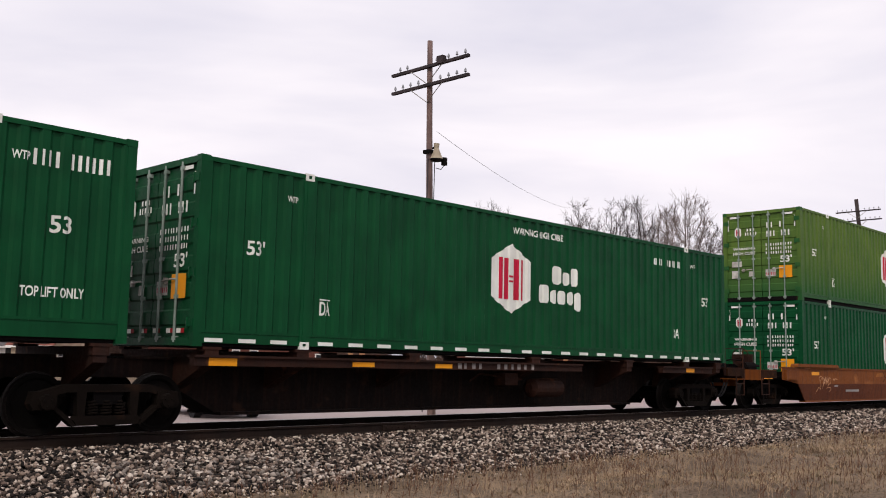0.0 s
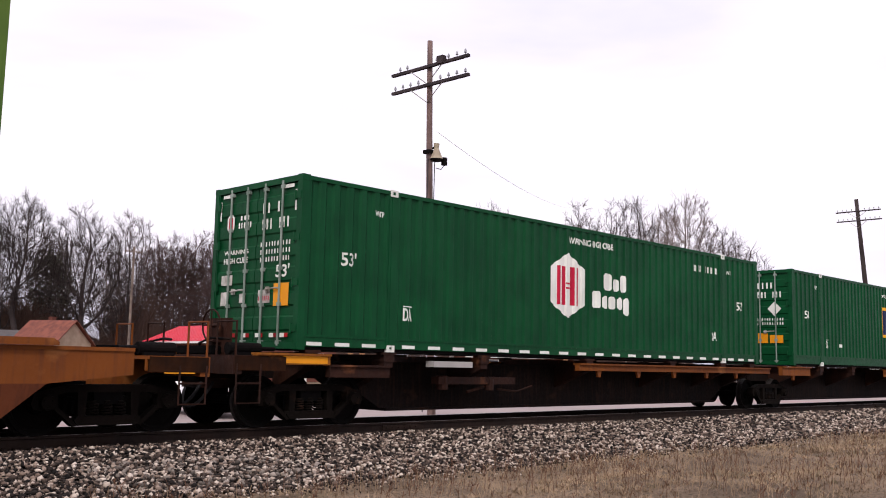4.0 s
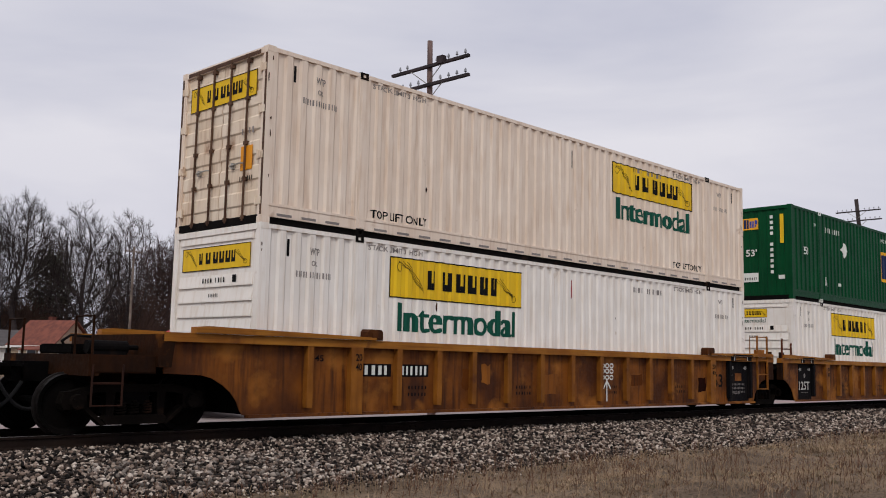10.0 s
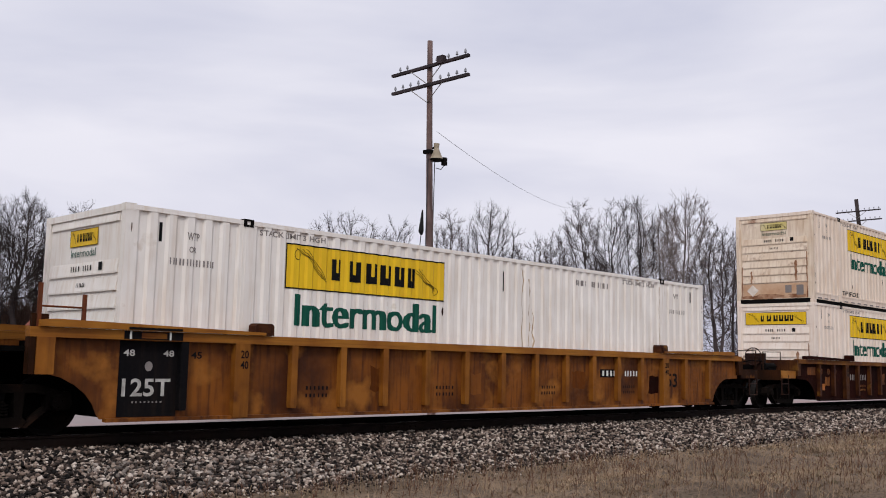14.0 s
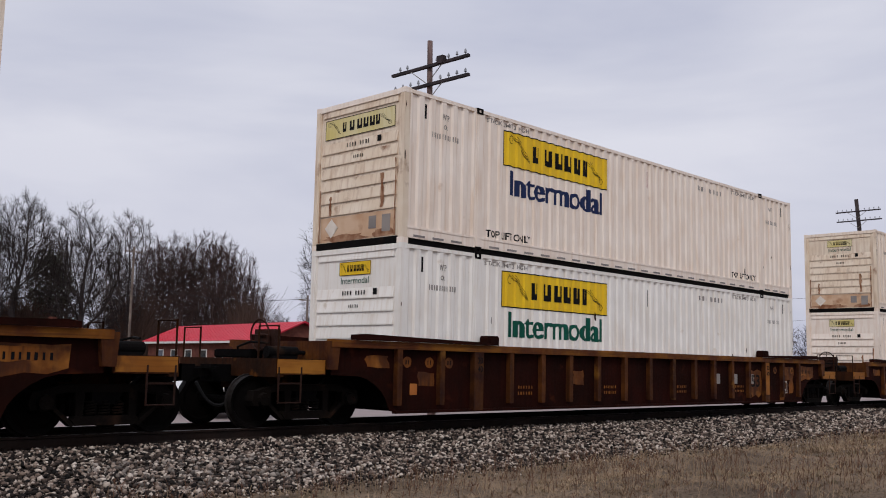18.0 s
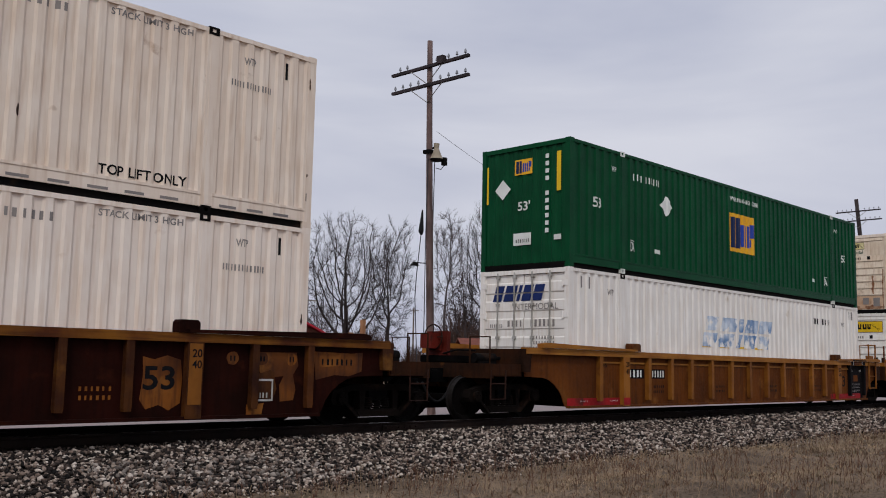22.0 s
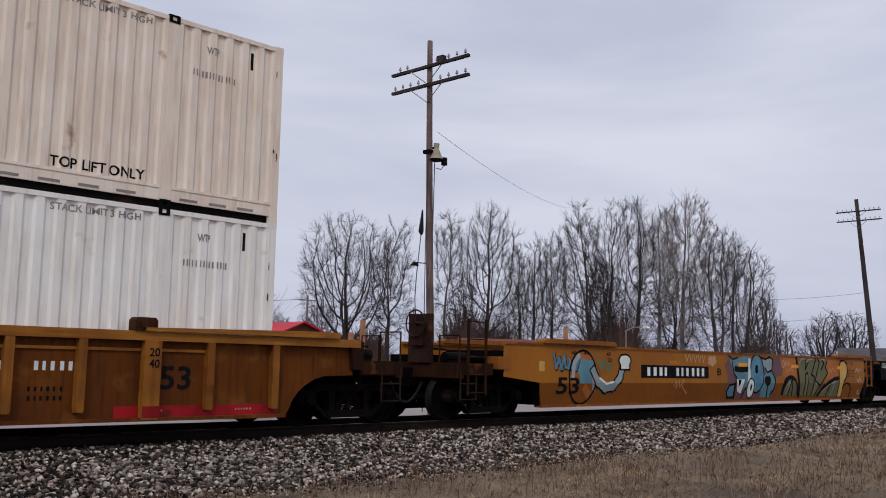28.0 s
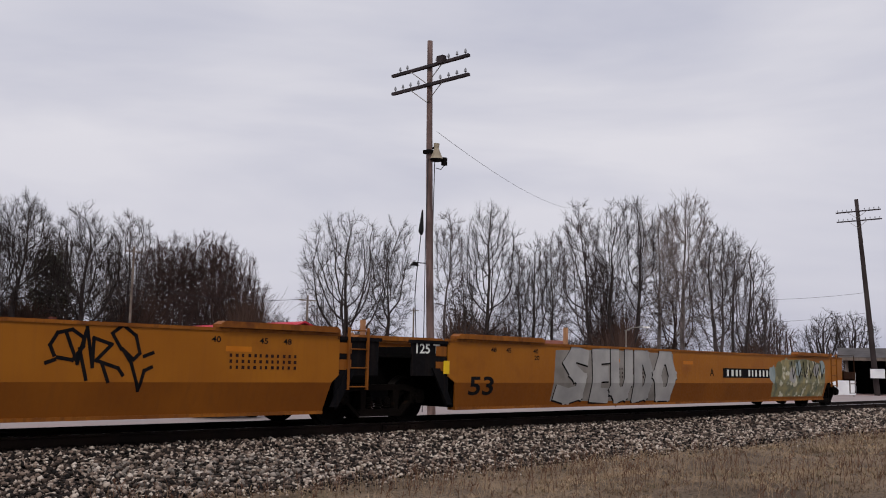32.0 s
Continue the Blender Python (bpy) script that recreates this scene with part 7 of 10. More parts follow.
    while todo:
        start, i = todo.pop()
        idx = ([start] if start is not None else []) + [i]
        while kids[i]:
            ks = sorted(kids[i], key=lambda k: -ends[k])
            todo += [(i, k) for k in ks[1:]]
            i = ks[0]
            idx.append(i)
        if len(idx) < 2:
            continue
        if start is None:
            cut = max(2, sum(1 for k in idx if P[k][2] < h * fork * 1.02))
            chain(tv, tf, idx[:cut + 1], 8)
            if len(idx) - cut > 1:
                chain(cv, cf, idx[cut:], 6)
        else:
            r = rad[idx[0 if len(idx) < 2 else 1]]
            chain(cv, cf, idx, 6 if r > 0.07 else (4 if r > 0.03 else 3))
    # twigs: forked sticks that fill the crown to its edge
    thin = np.where(ends <= 5)[0]
    want = int(2300 * dense * min(1.1, half * h / 60.0))
    src = thin[rs.randint(0, len(thin), want)]
    heart = np.array([0, 0, h * wide * 0.75])

    def fork_off(base, way, ln, spread, lift):
        m = len(base)
        out = base - heart
        out /= np.linalg.norm(out, axis=1)[:, None]
        d = way * 0.6 + out * 0.45 + rs.normal(0, spread, (m, 3)) + np.array([0, 0, lift])
        d /= np.linalg.norm(d, axis=1)[:, None]
        return base + d * ln[:, None], d

    base = P[src]
    ln = rs.uniform(0.3, 1.0, want) * (0.045 * h + 0.4)
    tip, d = fork_off(base, ways[src], ln, 0.42, 0.05)
    sticks = [(base, tip, twig * 0.9, twig * 0.45)]
    for k in range(2):
        root = base + (tip - base) * rs.uniform(0.25, 0.85, want)[:, None]
        end, e = fork_off(root, d, ln * rs.uniform(0.3, 0.7, want), 0.5, 0.05)
        sticks.append((root, end, twig * 0.6, twig * 0.35))
    m = want
    tw_v, tw_f = [], []
    for a, b, r0, r1 in sticks:
        ax = b - a
        ax /= np.linalg.norm(ax, axis=1)[:, None]
        side = np.cross(ax, rs.normal(0, 1, (m, 3)))
        side /= np.linalg.norm(side, axis=1)[:, None]
        oth = np.cross(ax, side)
        v = np.zeros((m, 6, 3))
        for k in range(3):
            o = side * math.cos(2.0944 * k) + oth * math.sin(2.0944 * k)
            v[:, k], v[:, 3 + k] = a + o * r0, b + o * r1
        k0 = sum(len(x) for x in tw_v)
        tw_v.append(v.reshape(-1, 3))
        i = k0 + (np.arange(m) * 6)[:, None]
        tw_f += [i + np.array([[k, (k + 1) % 3, 3 + (k + 1) % 3, 3 + k]]) for k in range(3)]
    V = np.array([v[:] for v in cv])
    crown_v = np.concatenate([V] + tw_v)
    crown_f = np.concatenate([np.array(cf)] + [f + len(V) for f in tw_f])
    return np.array([v[:] for v in tv]), np.array(tf), crown_v, crown_f


def quads_mesh(name, vs, fs, mat):
    return mesh_from_arrays(name, np.array([v[:] for v in vs]), np.array(fs), mat)


def tree(x, y, h, half, seed, mat, label, **kw):
    t = thing("tree", label, "tree", "trees behind the line", pose(x, y, GROUND))
    tv, tf, cv, cf = grow(seed, h * 0.975, half * 0.97, **kw)
    for name, vs, fs in (("trunk", tv, tf), ("crown", cv, cf)):
        a = new(name, mesh_from_arrays(name, vs, fs, mat))
        a.parent = t
    return t


TREE_LABEL = {"bark": "tall bare grey tree with fine twigs", "bark_dark": "tall dark bare tree with spreading limbs",
              "bark_red": "reddish-brown bare tree with dense twigs", "bark_pale": "pale-barked bare sycamore with white limbs"}


def build_trees():
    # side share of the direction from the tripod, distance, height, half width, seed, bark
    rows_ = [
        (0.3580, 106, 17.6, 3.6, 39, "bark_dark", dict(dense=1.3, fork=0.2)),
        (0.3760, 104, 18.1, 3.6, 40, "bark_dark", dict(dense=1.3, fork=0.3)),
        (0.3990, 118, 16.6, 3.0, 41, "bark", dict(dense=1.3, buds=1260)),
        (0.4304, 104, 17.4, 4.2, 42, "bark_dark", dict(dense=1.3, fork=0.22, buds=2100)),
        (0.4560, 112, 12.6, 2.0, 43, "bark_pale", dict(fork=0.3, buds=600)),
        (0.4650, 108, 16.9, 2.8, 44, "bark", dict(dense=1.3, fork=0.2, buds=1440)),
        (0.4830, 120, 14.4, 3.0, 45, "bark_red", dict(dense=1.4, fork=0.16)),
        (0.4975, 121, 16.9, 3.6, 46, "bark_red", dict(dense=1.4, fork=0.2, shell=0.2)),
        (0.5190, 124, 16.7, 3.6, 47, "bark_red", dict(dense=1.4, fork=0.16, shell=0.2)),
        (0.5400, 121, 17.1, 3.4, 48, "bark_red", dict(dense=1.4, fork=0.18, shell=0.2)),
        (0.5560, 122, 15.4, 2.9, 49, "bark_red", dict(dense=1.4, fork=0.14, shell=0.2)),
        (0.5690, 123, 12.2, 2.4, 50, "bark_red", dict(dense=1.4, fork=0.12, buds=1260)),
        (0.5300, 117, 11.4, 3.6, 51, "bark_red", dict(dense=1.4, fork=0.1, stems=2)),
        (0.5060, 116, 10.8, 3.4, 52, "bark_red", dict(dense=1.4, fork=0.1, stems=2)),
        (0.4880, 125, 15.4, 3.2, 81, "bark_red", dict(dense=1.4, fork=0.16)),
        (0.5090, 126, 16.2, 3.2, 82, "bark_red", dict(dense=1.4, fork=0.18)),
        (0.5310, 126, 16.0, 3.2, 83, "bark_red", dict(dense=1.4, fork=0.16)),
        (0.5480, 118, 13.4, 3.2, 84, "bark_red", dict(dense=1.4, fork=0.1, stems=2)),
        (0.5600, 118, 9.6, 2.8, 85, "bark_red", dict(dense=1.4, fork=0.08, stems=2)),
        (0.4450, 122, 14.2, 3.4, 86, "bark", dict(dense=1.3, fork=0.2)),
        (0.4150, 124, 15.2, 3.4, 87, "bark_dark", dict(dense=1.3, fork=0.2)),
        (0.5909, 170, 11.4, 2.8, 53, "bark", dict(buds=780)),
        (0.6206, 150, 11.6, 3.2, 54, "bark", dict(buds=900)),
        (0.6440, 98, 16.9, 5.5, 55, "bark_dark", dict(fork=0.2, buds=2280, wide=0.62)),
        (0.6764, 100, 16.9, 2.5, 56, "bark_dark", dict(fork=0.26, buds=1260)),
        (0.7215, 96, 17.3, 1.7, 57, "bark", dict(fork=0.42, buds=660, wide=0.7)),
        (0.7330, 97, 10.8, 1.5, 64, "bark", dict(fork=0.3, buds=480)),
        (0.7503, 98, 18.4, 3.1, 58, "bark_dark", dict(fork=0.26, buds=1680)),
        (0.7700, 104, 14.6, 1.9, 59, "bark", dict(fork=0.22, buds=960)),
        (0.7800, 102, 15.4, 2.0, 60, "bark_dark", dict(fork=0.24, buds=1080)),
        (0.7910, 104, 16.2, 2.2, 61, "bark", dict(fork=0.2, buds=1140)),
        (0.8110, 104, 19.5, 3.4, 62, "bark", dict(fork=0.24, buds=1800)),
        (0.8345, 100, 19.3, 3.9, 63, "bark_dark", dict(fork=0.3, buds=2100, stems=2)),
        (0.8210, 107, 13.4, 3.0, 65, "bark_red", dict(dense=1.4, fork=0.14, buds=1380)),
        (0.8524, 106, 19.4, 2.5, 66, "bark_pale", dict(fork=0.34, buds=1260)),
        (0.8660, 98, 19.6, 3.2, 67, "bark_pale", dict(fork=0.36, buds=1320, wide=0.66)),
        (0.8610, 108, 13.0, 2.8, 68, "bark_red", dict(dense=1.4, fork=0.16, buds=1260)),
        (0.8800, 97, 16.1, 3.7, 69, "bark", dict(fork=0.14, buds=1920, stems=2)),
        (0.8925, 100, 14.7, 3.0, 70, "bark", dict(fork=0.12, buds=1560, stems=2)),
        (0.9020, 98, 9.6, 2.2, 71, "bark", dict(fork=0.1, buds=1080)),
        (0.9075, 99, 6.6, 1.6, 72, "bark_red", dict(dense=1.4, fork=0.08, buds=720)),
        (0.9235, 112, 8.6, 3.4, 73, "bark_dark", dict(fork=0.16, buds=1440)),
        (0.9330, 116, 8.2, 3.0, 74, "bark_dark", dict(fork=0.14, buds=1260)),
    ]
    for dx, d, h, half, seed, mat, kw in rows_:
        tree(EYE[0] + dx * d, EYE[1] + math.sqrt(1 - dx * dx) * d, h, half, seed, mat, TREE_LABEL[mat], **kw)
    # evergreen at the left
    rnd = random.Random(77)
    t = thing("evergreen_tree", "dark ragged evergreen among bare trees", "tree", "", pose(EYE[0] + 0.400 * 112, EYE[1] + 0.9165 * 112, GROUND))
    bm = bmesh.new()
    tube(bm, (0, 0, -0.2), (0, 0, 13.0), 0.24, 0.05, 8)
    part("trunk", bm, "bark_dark", t)
    vs, fs = [], []
    clumps = [(rnd.uniform(0, 6.28), rnd.uniform(0.3, 1.0), rnd.uniform(0.1, 0.95), rnd.uniform(0.35, 0.9)) for i in range(90)]
    for i in range(5400):
        az, out, up, size = clumps[i % 90]
        z = 1.2 + 12.0 * up + rnd.gauss(0, 0.6)
        r = 3.5 * out * (1.05 - 0.62 * up)
        c = Vector((r * math.cos(az) + rnd.gauss(0, size * 0.6), r * math.sin(az) + rnd.gauss(0, size * 0.6), z))
        k = len(vs)
        for j in range(4):
            vs.append(c + Vector((rnd.uniform(-0.2, 0.2), rnd.uniform(-0.2, 0.2), rnd.uniform(-0.14, 0.14))))
        fs.append((k, k + 1, k + 2, k + 3))
    b = new("crown", quads_mesh("crown", vs, fs, "needle"))
    b.parent = t


def build_brush():
    """Undergrowth and far woods: thin leafless sticks in thickets."""
    rs = np.random.RandomState(3)

    def sticks(n, a0, a1, d0, d1, h0, h1, w0, w1, fan):
        ang = rs.uniform(a0, a1, n)
        d = rs.uniform(d0, d1, n)
        x, y = EYE[0] + ang * d, EYE[1] + np.sqrt(1 - ang ** 2) * d
        h = rs.uniform(h0, h1, n) * (0.55 + 0.35 * np.sin(ang * 70) + 0.2 * np.sin(ang * 190 + 1))
        lean = rs.normal(0, fan, (n, 2))
        w = rs.uniform(w0, w1, n)
        z0 = GROUND + h * rs.uniform(0.0, 0.45, n)
        v = np.zeros((n, 4, 3))
        cx, cy = np.cos(np.arctan2(y - EYE[1], x) - 1.5708), np.sin(np.arctan2(y - EYE[1], x) - 1.5708)
        v[:, 0] = np.stack([x - w * cx, y - w * cy, z0], 1)
        v[:, 1] = np.stack([x + w * cx, y + w * cy, z0], 1)
        v[:, 2] = np.stack([x + w * 0.3 * cx + lean[:, 0] * h, y + w * 0.3 * cy + lean[:, 1] * h, GROUND + h], 1)
        v[:, 3] = np.stack([x - w * 0.3 * cx + lean[:, 0] * h, y - w * 0.3 * cy + lean[:, 1] * h, GROUND + h], 1)
        return v

    v = np.concatenate([sticks(12000, 0.585, 0.83, 96, 118, 2.4, 4.6, 0.015, 0.035, 0.3), sticks(22000, 0.58, 0.905, 92, 125, 2.0, 6.0, 0.015, 0.04, 0.28), sticks(16000, 0.34, 0.572, 108, 128, 3.0, 9.5, 0.015, 0.04, 0.22), sticks(9000, 0.34, 0.48, 106, 122, 4.0, 9.0, 0.015, 0.035, 0.2), sticks(9000, 0.475, 0.566, 112, 130, 4.0, 8.0, 0.015, 0.03, 0.2),
                        sticks(12000, 0.68, 0.90, 108, 130, 4.0, 10.0, 0.015, 0.035, 0.22), sticks(5000, 0.50, 0.95, 150, 200, 3.0, 7.0, 0.03, 0.06, 0.3)])
    n = len(v)
    f = (np.arange(n) * 4)[:, None] + np.array([[0, 1, 2, 3]])
    ob = new("undergrowth", mesh_from_arrays("undergrowth", v.reshape(-1, 3), f, "brush"))
    tagged(ob, "reddish-brown leafless thicket at the edge of the wood", "undergrowth", kind="stuff")


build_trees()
build_brush()


# ---- buildings and things beyond the lot ----
def gable_house(name, label, category, at, w, d, eave, ridge, wall, roof, windows, doors=(), overhang=0.35, ridge_x=True, base=0.25, siding=True):
    """A house round its own origin: w along x, d along y, the front looks along -y. windows: (face, position, sill, width, height)."""
    h = thing(name, label, category, "", at)
    t = 0.15

    def wall_part(bm):
        box(bm, -w / 2, w / 2, -d / 2, -d / 2 + t, 0, eave)
        box(bm, -w / 2, w / 2, d / 2 - t, d / 2, 0, eave)
        box(bm, -w / 2, -w / 2 + t, -d / 2 + t, d / 2 - t, 0, eave)
        box(bm, w / 2 - t, w / 2, -d / 2 + t, d / 2 - t, 0, eave)
        if ridge_x:
            for x in (-w / 2, w / 2 - t):
                v = [bm.verts.new((x + k, y, z)) for k in (0, t) for y, z in ((-d / 2, eave), (d / 2, eave), (0, ridge - 0.06))]
                bm.faces.new(v[:3])
                bm.faces.new(v[3:][::-1])
                for i in range(3):
                    bm.faces.new((v[i], v[(i + 1) % 3], v[3 + (i + 1) % 3], v[3 + i]))
        else:
            for y in (-d / 2, d / 2 - t):
                v = [bm.verts.new((x, y + k, z)) for k in (0, t) for x, z in ((-w / 2, eave), (w / 2, eave), (0, ridge - 0.06))]
                bm.faces.new(v[:3])
                bm.faces.new(v[3:][::-1])
                for i in range(3):
                    bm.faces.new((v[i], v[(i + 1) % 3], v[3 + (i + 1) % 3], v[3 + i]))
    bm = bmesh.new()
    wall_part(bm)
    part("wall", bm, wall, h)
    run = (d if ridge_x else w) / 2
    rise_ = ridge - eave
    o = overhang
    for s in (-1, 1):
        bm = bmesh.new()
        drop = rise_ * o / run
        ends = (w if ridge_x else d) / 2 + o
        pts = [(s * (run + o), eave - drop), (0, ridge), (0, ridge + 0.09), (s * (run + o), eave - drop + 0.09)]
        a = [bm.verts.new((-ends, p, z) if ridge_x else (p, -ends, z)) for p, z in pts]
        b = [bm.verts.new((ends, p, z) if ridge_x else (p, ends, z)) for p, z in pts]
        bm.faces.new(a)
        bm.faces.new(b[::-1])
        for i in range(4):
            bm.faces.new((a[i], b[i], b[(i + 1) % 4], a[(i + 1) % 4]))
        r = part("roof_slope", bm, roof, h)
        n = int(ends * 2 / 0.6)
        if roof == "roof_red":
            for k in range(n + 1):
                q = -ends + k * 2 * ends / n
                bm = bmesh.new()
                e0, e1 = Vector((q, s * (run + o), eave - drop + 0.1)), Vector((q, 0, ridge + 0.1))
                if not ridge_x:
                    e0, e1 = Vector((s * (run + o), q, eave - drop + 0.1)), Vector((0, q, ridge + 0.1))
                tube(bm, e0, e1, 0.025, n=4)
                part("seam", bm, roof, r)
        bm = bmesh.new()
        if ridge_x:
            box(bm, -ends, ends, s * (run + o) - 0.03, s * (run + o) + 0.03, eave - drop - 0.12, eave - drop + 0.05)
        else:
            box(bm, s * (run + o) - 0.03, s * (run + o) + 0.03, -ends, ends, eave - drop - 0.12, eave - drop + 0.05)
        part("fascia", bm, "trim", h)
    for face, p, sill, ww, hh in windows:
        def place(x0, x1, z0, z1, y0, y1):
            if face == "front":
                return (x0, x1, -d / 2 - y1, -d / 2 - y0, z0, z1)
            return (-w / 2 - y1, -w / 2 - y0, x0, x1, z0, z1)
        bm = bmesh.new()
        for q in ((p - ww / 2 - 0.08, p - ww / 2, sill - 0.08, sill + hh + 0.08), (p + ww / 2, p + ww / 2 + 0.08, sill - 0.08, sill + hh + 0.08),
                  (p - ww / 2, p + ww / 2, sill + hh, sill + hh + 0.08), (p - ww / 2, p + ww / 2, sill - 0.08, sill), (p - ww / 2, p + ww / 2, sill + hh / 2 - 0.02, sill + hh / 2 + 0.02)):
            box(bm, *place(*q, 0.003, 0.05))
        f = part("window", bm, "trim", h)
        bm = bmesh.new()
        box(bm, *place(p - ww / 2, p + ww / 2, sill, sill + hh, 0.003, 0.02))
        part("window_pane", bm, "pane", f)
    for p, ww, hh, mat in doors:
        bm = bmesh.new()
        box(bm, p - ww / 2, p + ww / 2, -d / 2 - 0.05, -d / 2 - 0.003, 0.0, hh)
        part("door", bm, mat, h)
    return h


def along(dx, dy, d, rz=0.0):
    return pose(EYE[0] + dx * d, EYE[1] + dy * d, GROUND, 0, 0, rz)


def build_houses():
    h = gable_house("house", "small cream house with a reddish-brown shingle roof", "house", along(0.404, 0.9147, 90, 22), 4.4, 4.6, 2.6, 4.5, "siding", "roof_brown",
                    [("front", -1.2, 0.9, 0.8, 1.2), ("front", 1.3, 0.9, 0.8, 1.2), ("side", 0.0, 0.9, 0.9, 1.2)], [(0.1, 0.9, 2.0, "timber")], 0.35, False)
    bm = bmesh.new()
    box(bm, 0.3, 0.75, 0.4, 0.85, 3.9, 4.9)
    part("chimney", bm, "brick", h)
    bm = bmesh.new()
    prism(bm, [(-3.4, 1.95), (-2.21, 2.35), (-2.21, 2.43), (-3.4, 2.03)], -2.0, 0.4)
    part("porch_roof", bm, "roof_brown", h)
    for y in (-1.9, 0.2):
        bm = bmesh.new()
        box(bm, -3.3, -3.18, y, y + 0.12, 0, 1.97)
        part("porch_post", bm, "trim", h)
    gable_house("house", "small white house with a grey shingle roof", "house", along(0.355, 0.935, 96, -18), 5.2, 6.0, 2.4, 3.7, "trim", "roof_grey",
                [("front", 1.5, 0.9, 0.9, 1.4), ("front", -1.5, 0.9, 0.9, 1.4)], [(0.0, 0.9, 2.0, "timber")])
    gable_house("long_building", "long low brick building with a red metal roof", "building", pose(45.04, 53.65, GROUND, 0, 0, -6.7), 6.0, 21.2, 3.05, 4.33, "brick", "roof_red",
                [("front", -1.7, 0.9, 0.9, 1.1), ("front", 1.7, 0.9, 0.9, 1.1)] + [("side", y, 1.0, 1.1, 1.2) for y in (-9.0, -6.2, -3.4, -0.6, 2.2, 5.0, 7.8)],
                [(0.0, 1.0, 2.05, "trim")], 0.4, False)
    # low brown building behind the trees' feet
    gable_house("shed_building", "low reddish-brown building among the trees", "building", along(0.766, 0.643, 84, -35), 9.0, 6.0, 2.4, 3.7, "brick", "roof_brown",
                [("front", -2.5, 0.9, 1.0, 1.0), ("front", 2.5, 0.9, 1.0, 1.0)], [(0.0, 1.0, 2.0, "timber")])


def build_shed():
    """The open timber shed beside the far pole."""
    s = thing("open_shed", "weathered open-fronted timber shed with a grey roof", "shed", "", pose(72.6, 10.3, GROUND, 0, 0, -70) @ Matrix.Diagonal((1, 1, 0.96, 1)))
    for x in (-4.0, -1.4, 1.2, 3.9):
        bm = bmesh.new()
        box(bm, x - 0.09, x + 0.09, -2.7, -2.52, 0, 2.55)
        part("post", bm, "timber", s)
    bm = bmesh.new()
    box(bm, -4.1, 4.1, 2.4, 2.52, 0, 2.6)
    part("back_wall", bm, "gap", s)
    for x in (-4.1, 3.98):
        bm = bmesh.new()
        box(bm, x, x + 0.12, -2.5, 2.4, 0, 2.6)
        part("side_wall", bm, "timber" if x > 0 else "trim", s)
    for i in range(2):
        bm = bmesh.new()
        box(bm, -0.9 + i * 3.1, 0.6 + i * 2.6, -2.5, -2.44, 0, 1.9 - i * 0.6)
        part("front_panel", bm, "timber", s)
    bm = bmesh.new()
    quads = [(-4.6, -3.3, 2.6), (4.6, -3.3, 2.6), (4.6, 0.0, 3.35), (-4.6, 0.0, 3.35)]
    a = [bm.verts.new(q) for q in quads]
    b = [bm.verts.new((q[0], q[1], q[2] + 0.1)) for q in quads]
    bm.faces.new(a[::-1])
    bm.faces.new(b)
    for i in range(4):
        bm.faces.new((a[i], a[(i + 1) % 4], b[(i + 1) % 4], b[i]))
    part("roof_slope", bm, "roof_grey", s)
    bm = bmesh.new()
    quads = [(-4.6, 0.0, 3.35), (4.6, 0.0, 3.35), (4.6, 3.0, 2.6), (-4.6, 3.0, 2.6)]
    a = [bm.verts.new(q) for q in quads]
    b = [bm.verts.new((q[0], q[1], q[2] + 0.1)) for q in quads]
    bm.faces.new(a[::-1])
    bm.faces.new(b)
    for i in range(4):
        bm.faces.new((a[i], a[(i + 1) % 4], b[(i + 1) % 4], b[i]))
    part("roof_slope", bm, "roof_grey", s)
    bm = bmesh.new()
    box(bm, -4.6, 4.6, -3.34, -3.28, 2.45, 2.68)
    part("fascia", bm, "timber", s)
    bm = bmesh.new()
    box(bm, -0.45, 0.45, -0.03, 0.03, 0, 0.62)
    solid("white_board", bm, "cart", "white board fixed beside the shed", "board", at=pose(67.35, 10.55, 0.75, 0, 0, -68))
    st = thing("sign_stand", "white board on two short legs", "sign", "", pose(62.2, 11.0, GROUND, 0, 0, -66))
    bm = bmesh.new()
    box(bm, -0.9, 0.9, -0.03, 0.03, 0.1, 1.5)
    part("board", bm, "cart", st)
    for x in (-0.8, 0.74):
        bm = bmesh.new()
        box(bm, x, x + 0.06, 0.03, 0.09, 0, 1.4)
        part("leg", bm, "timber", st)


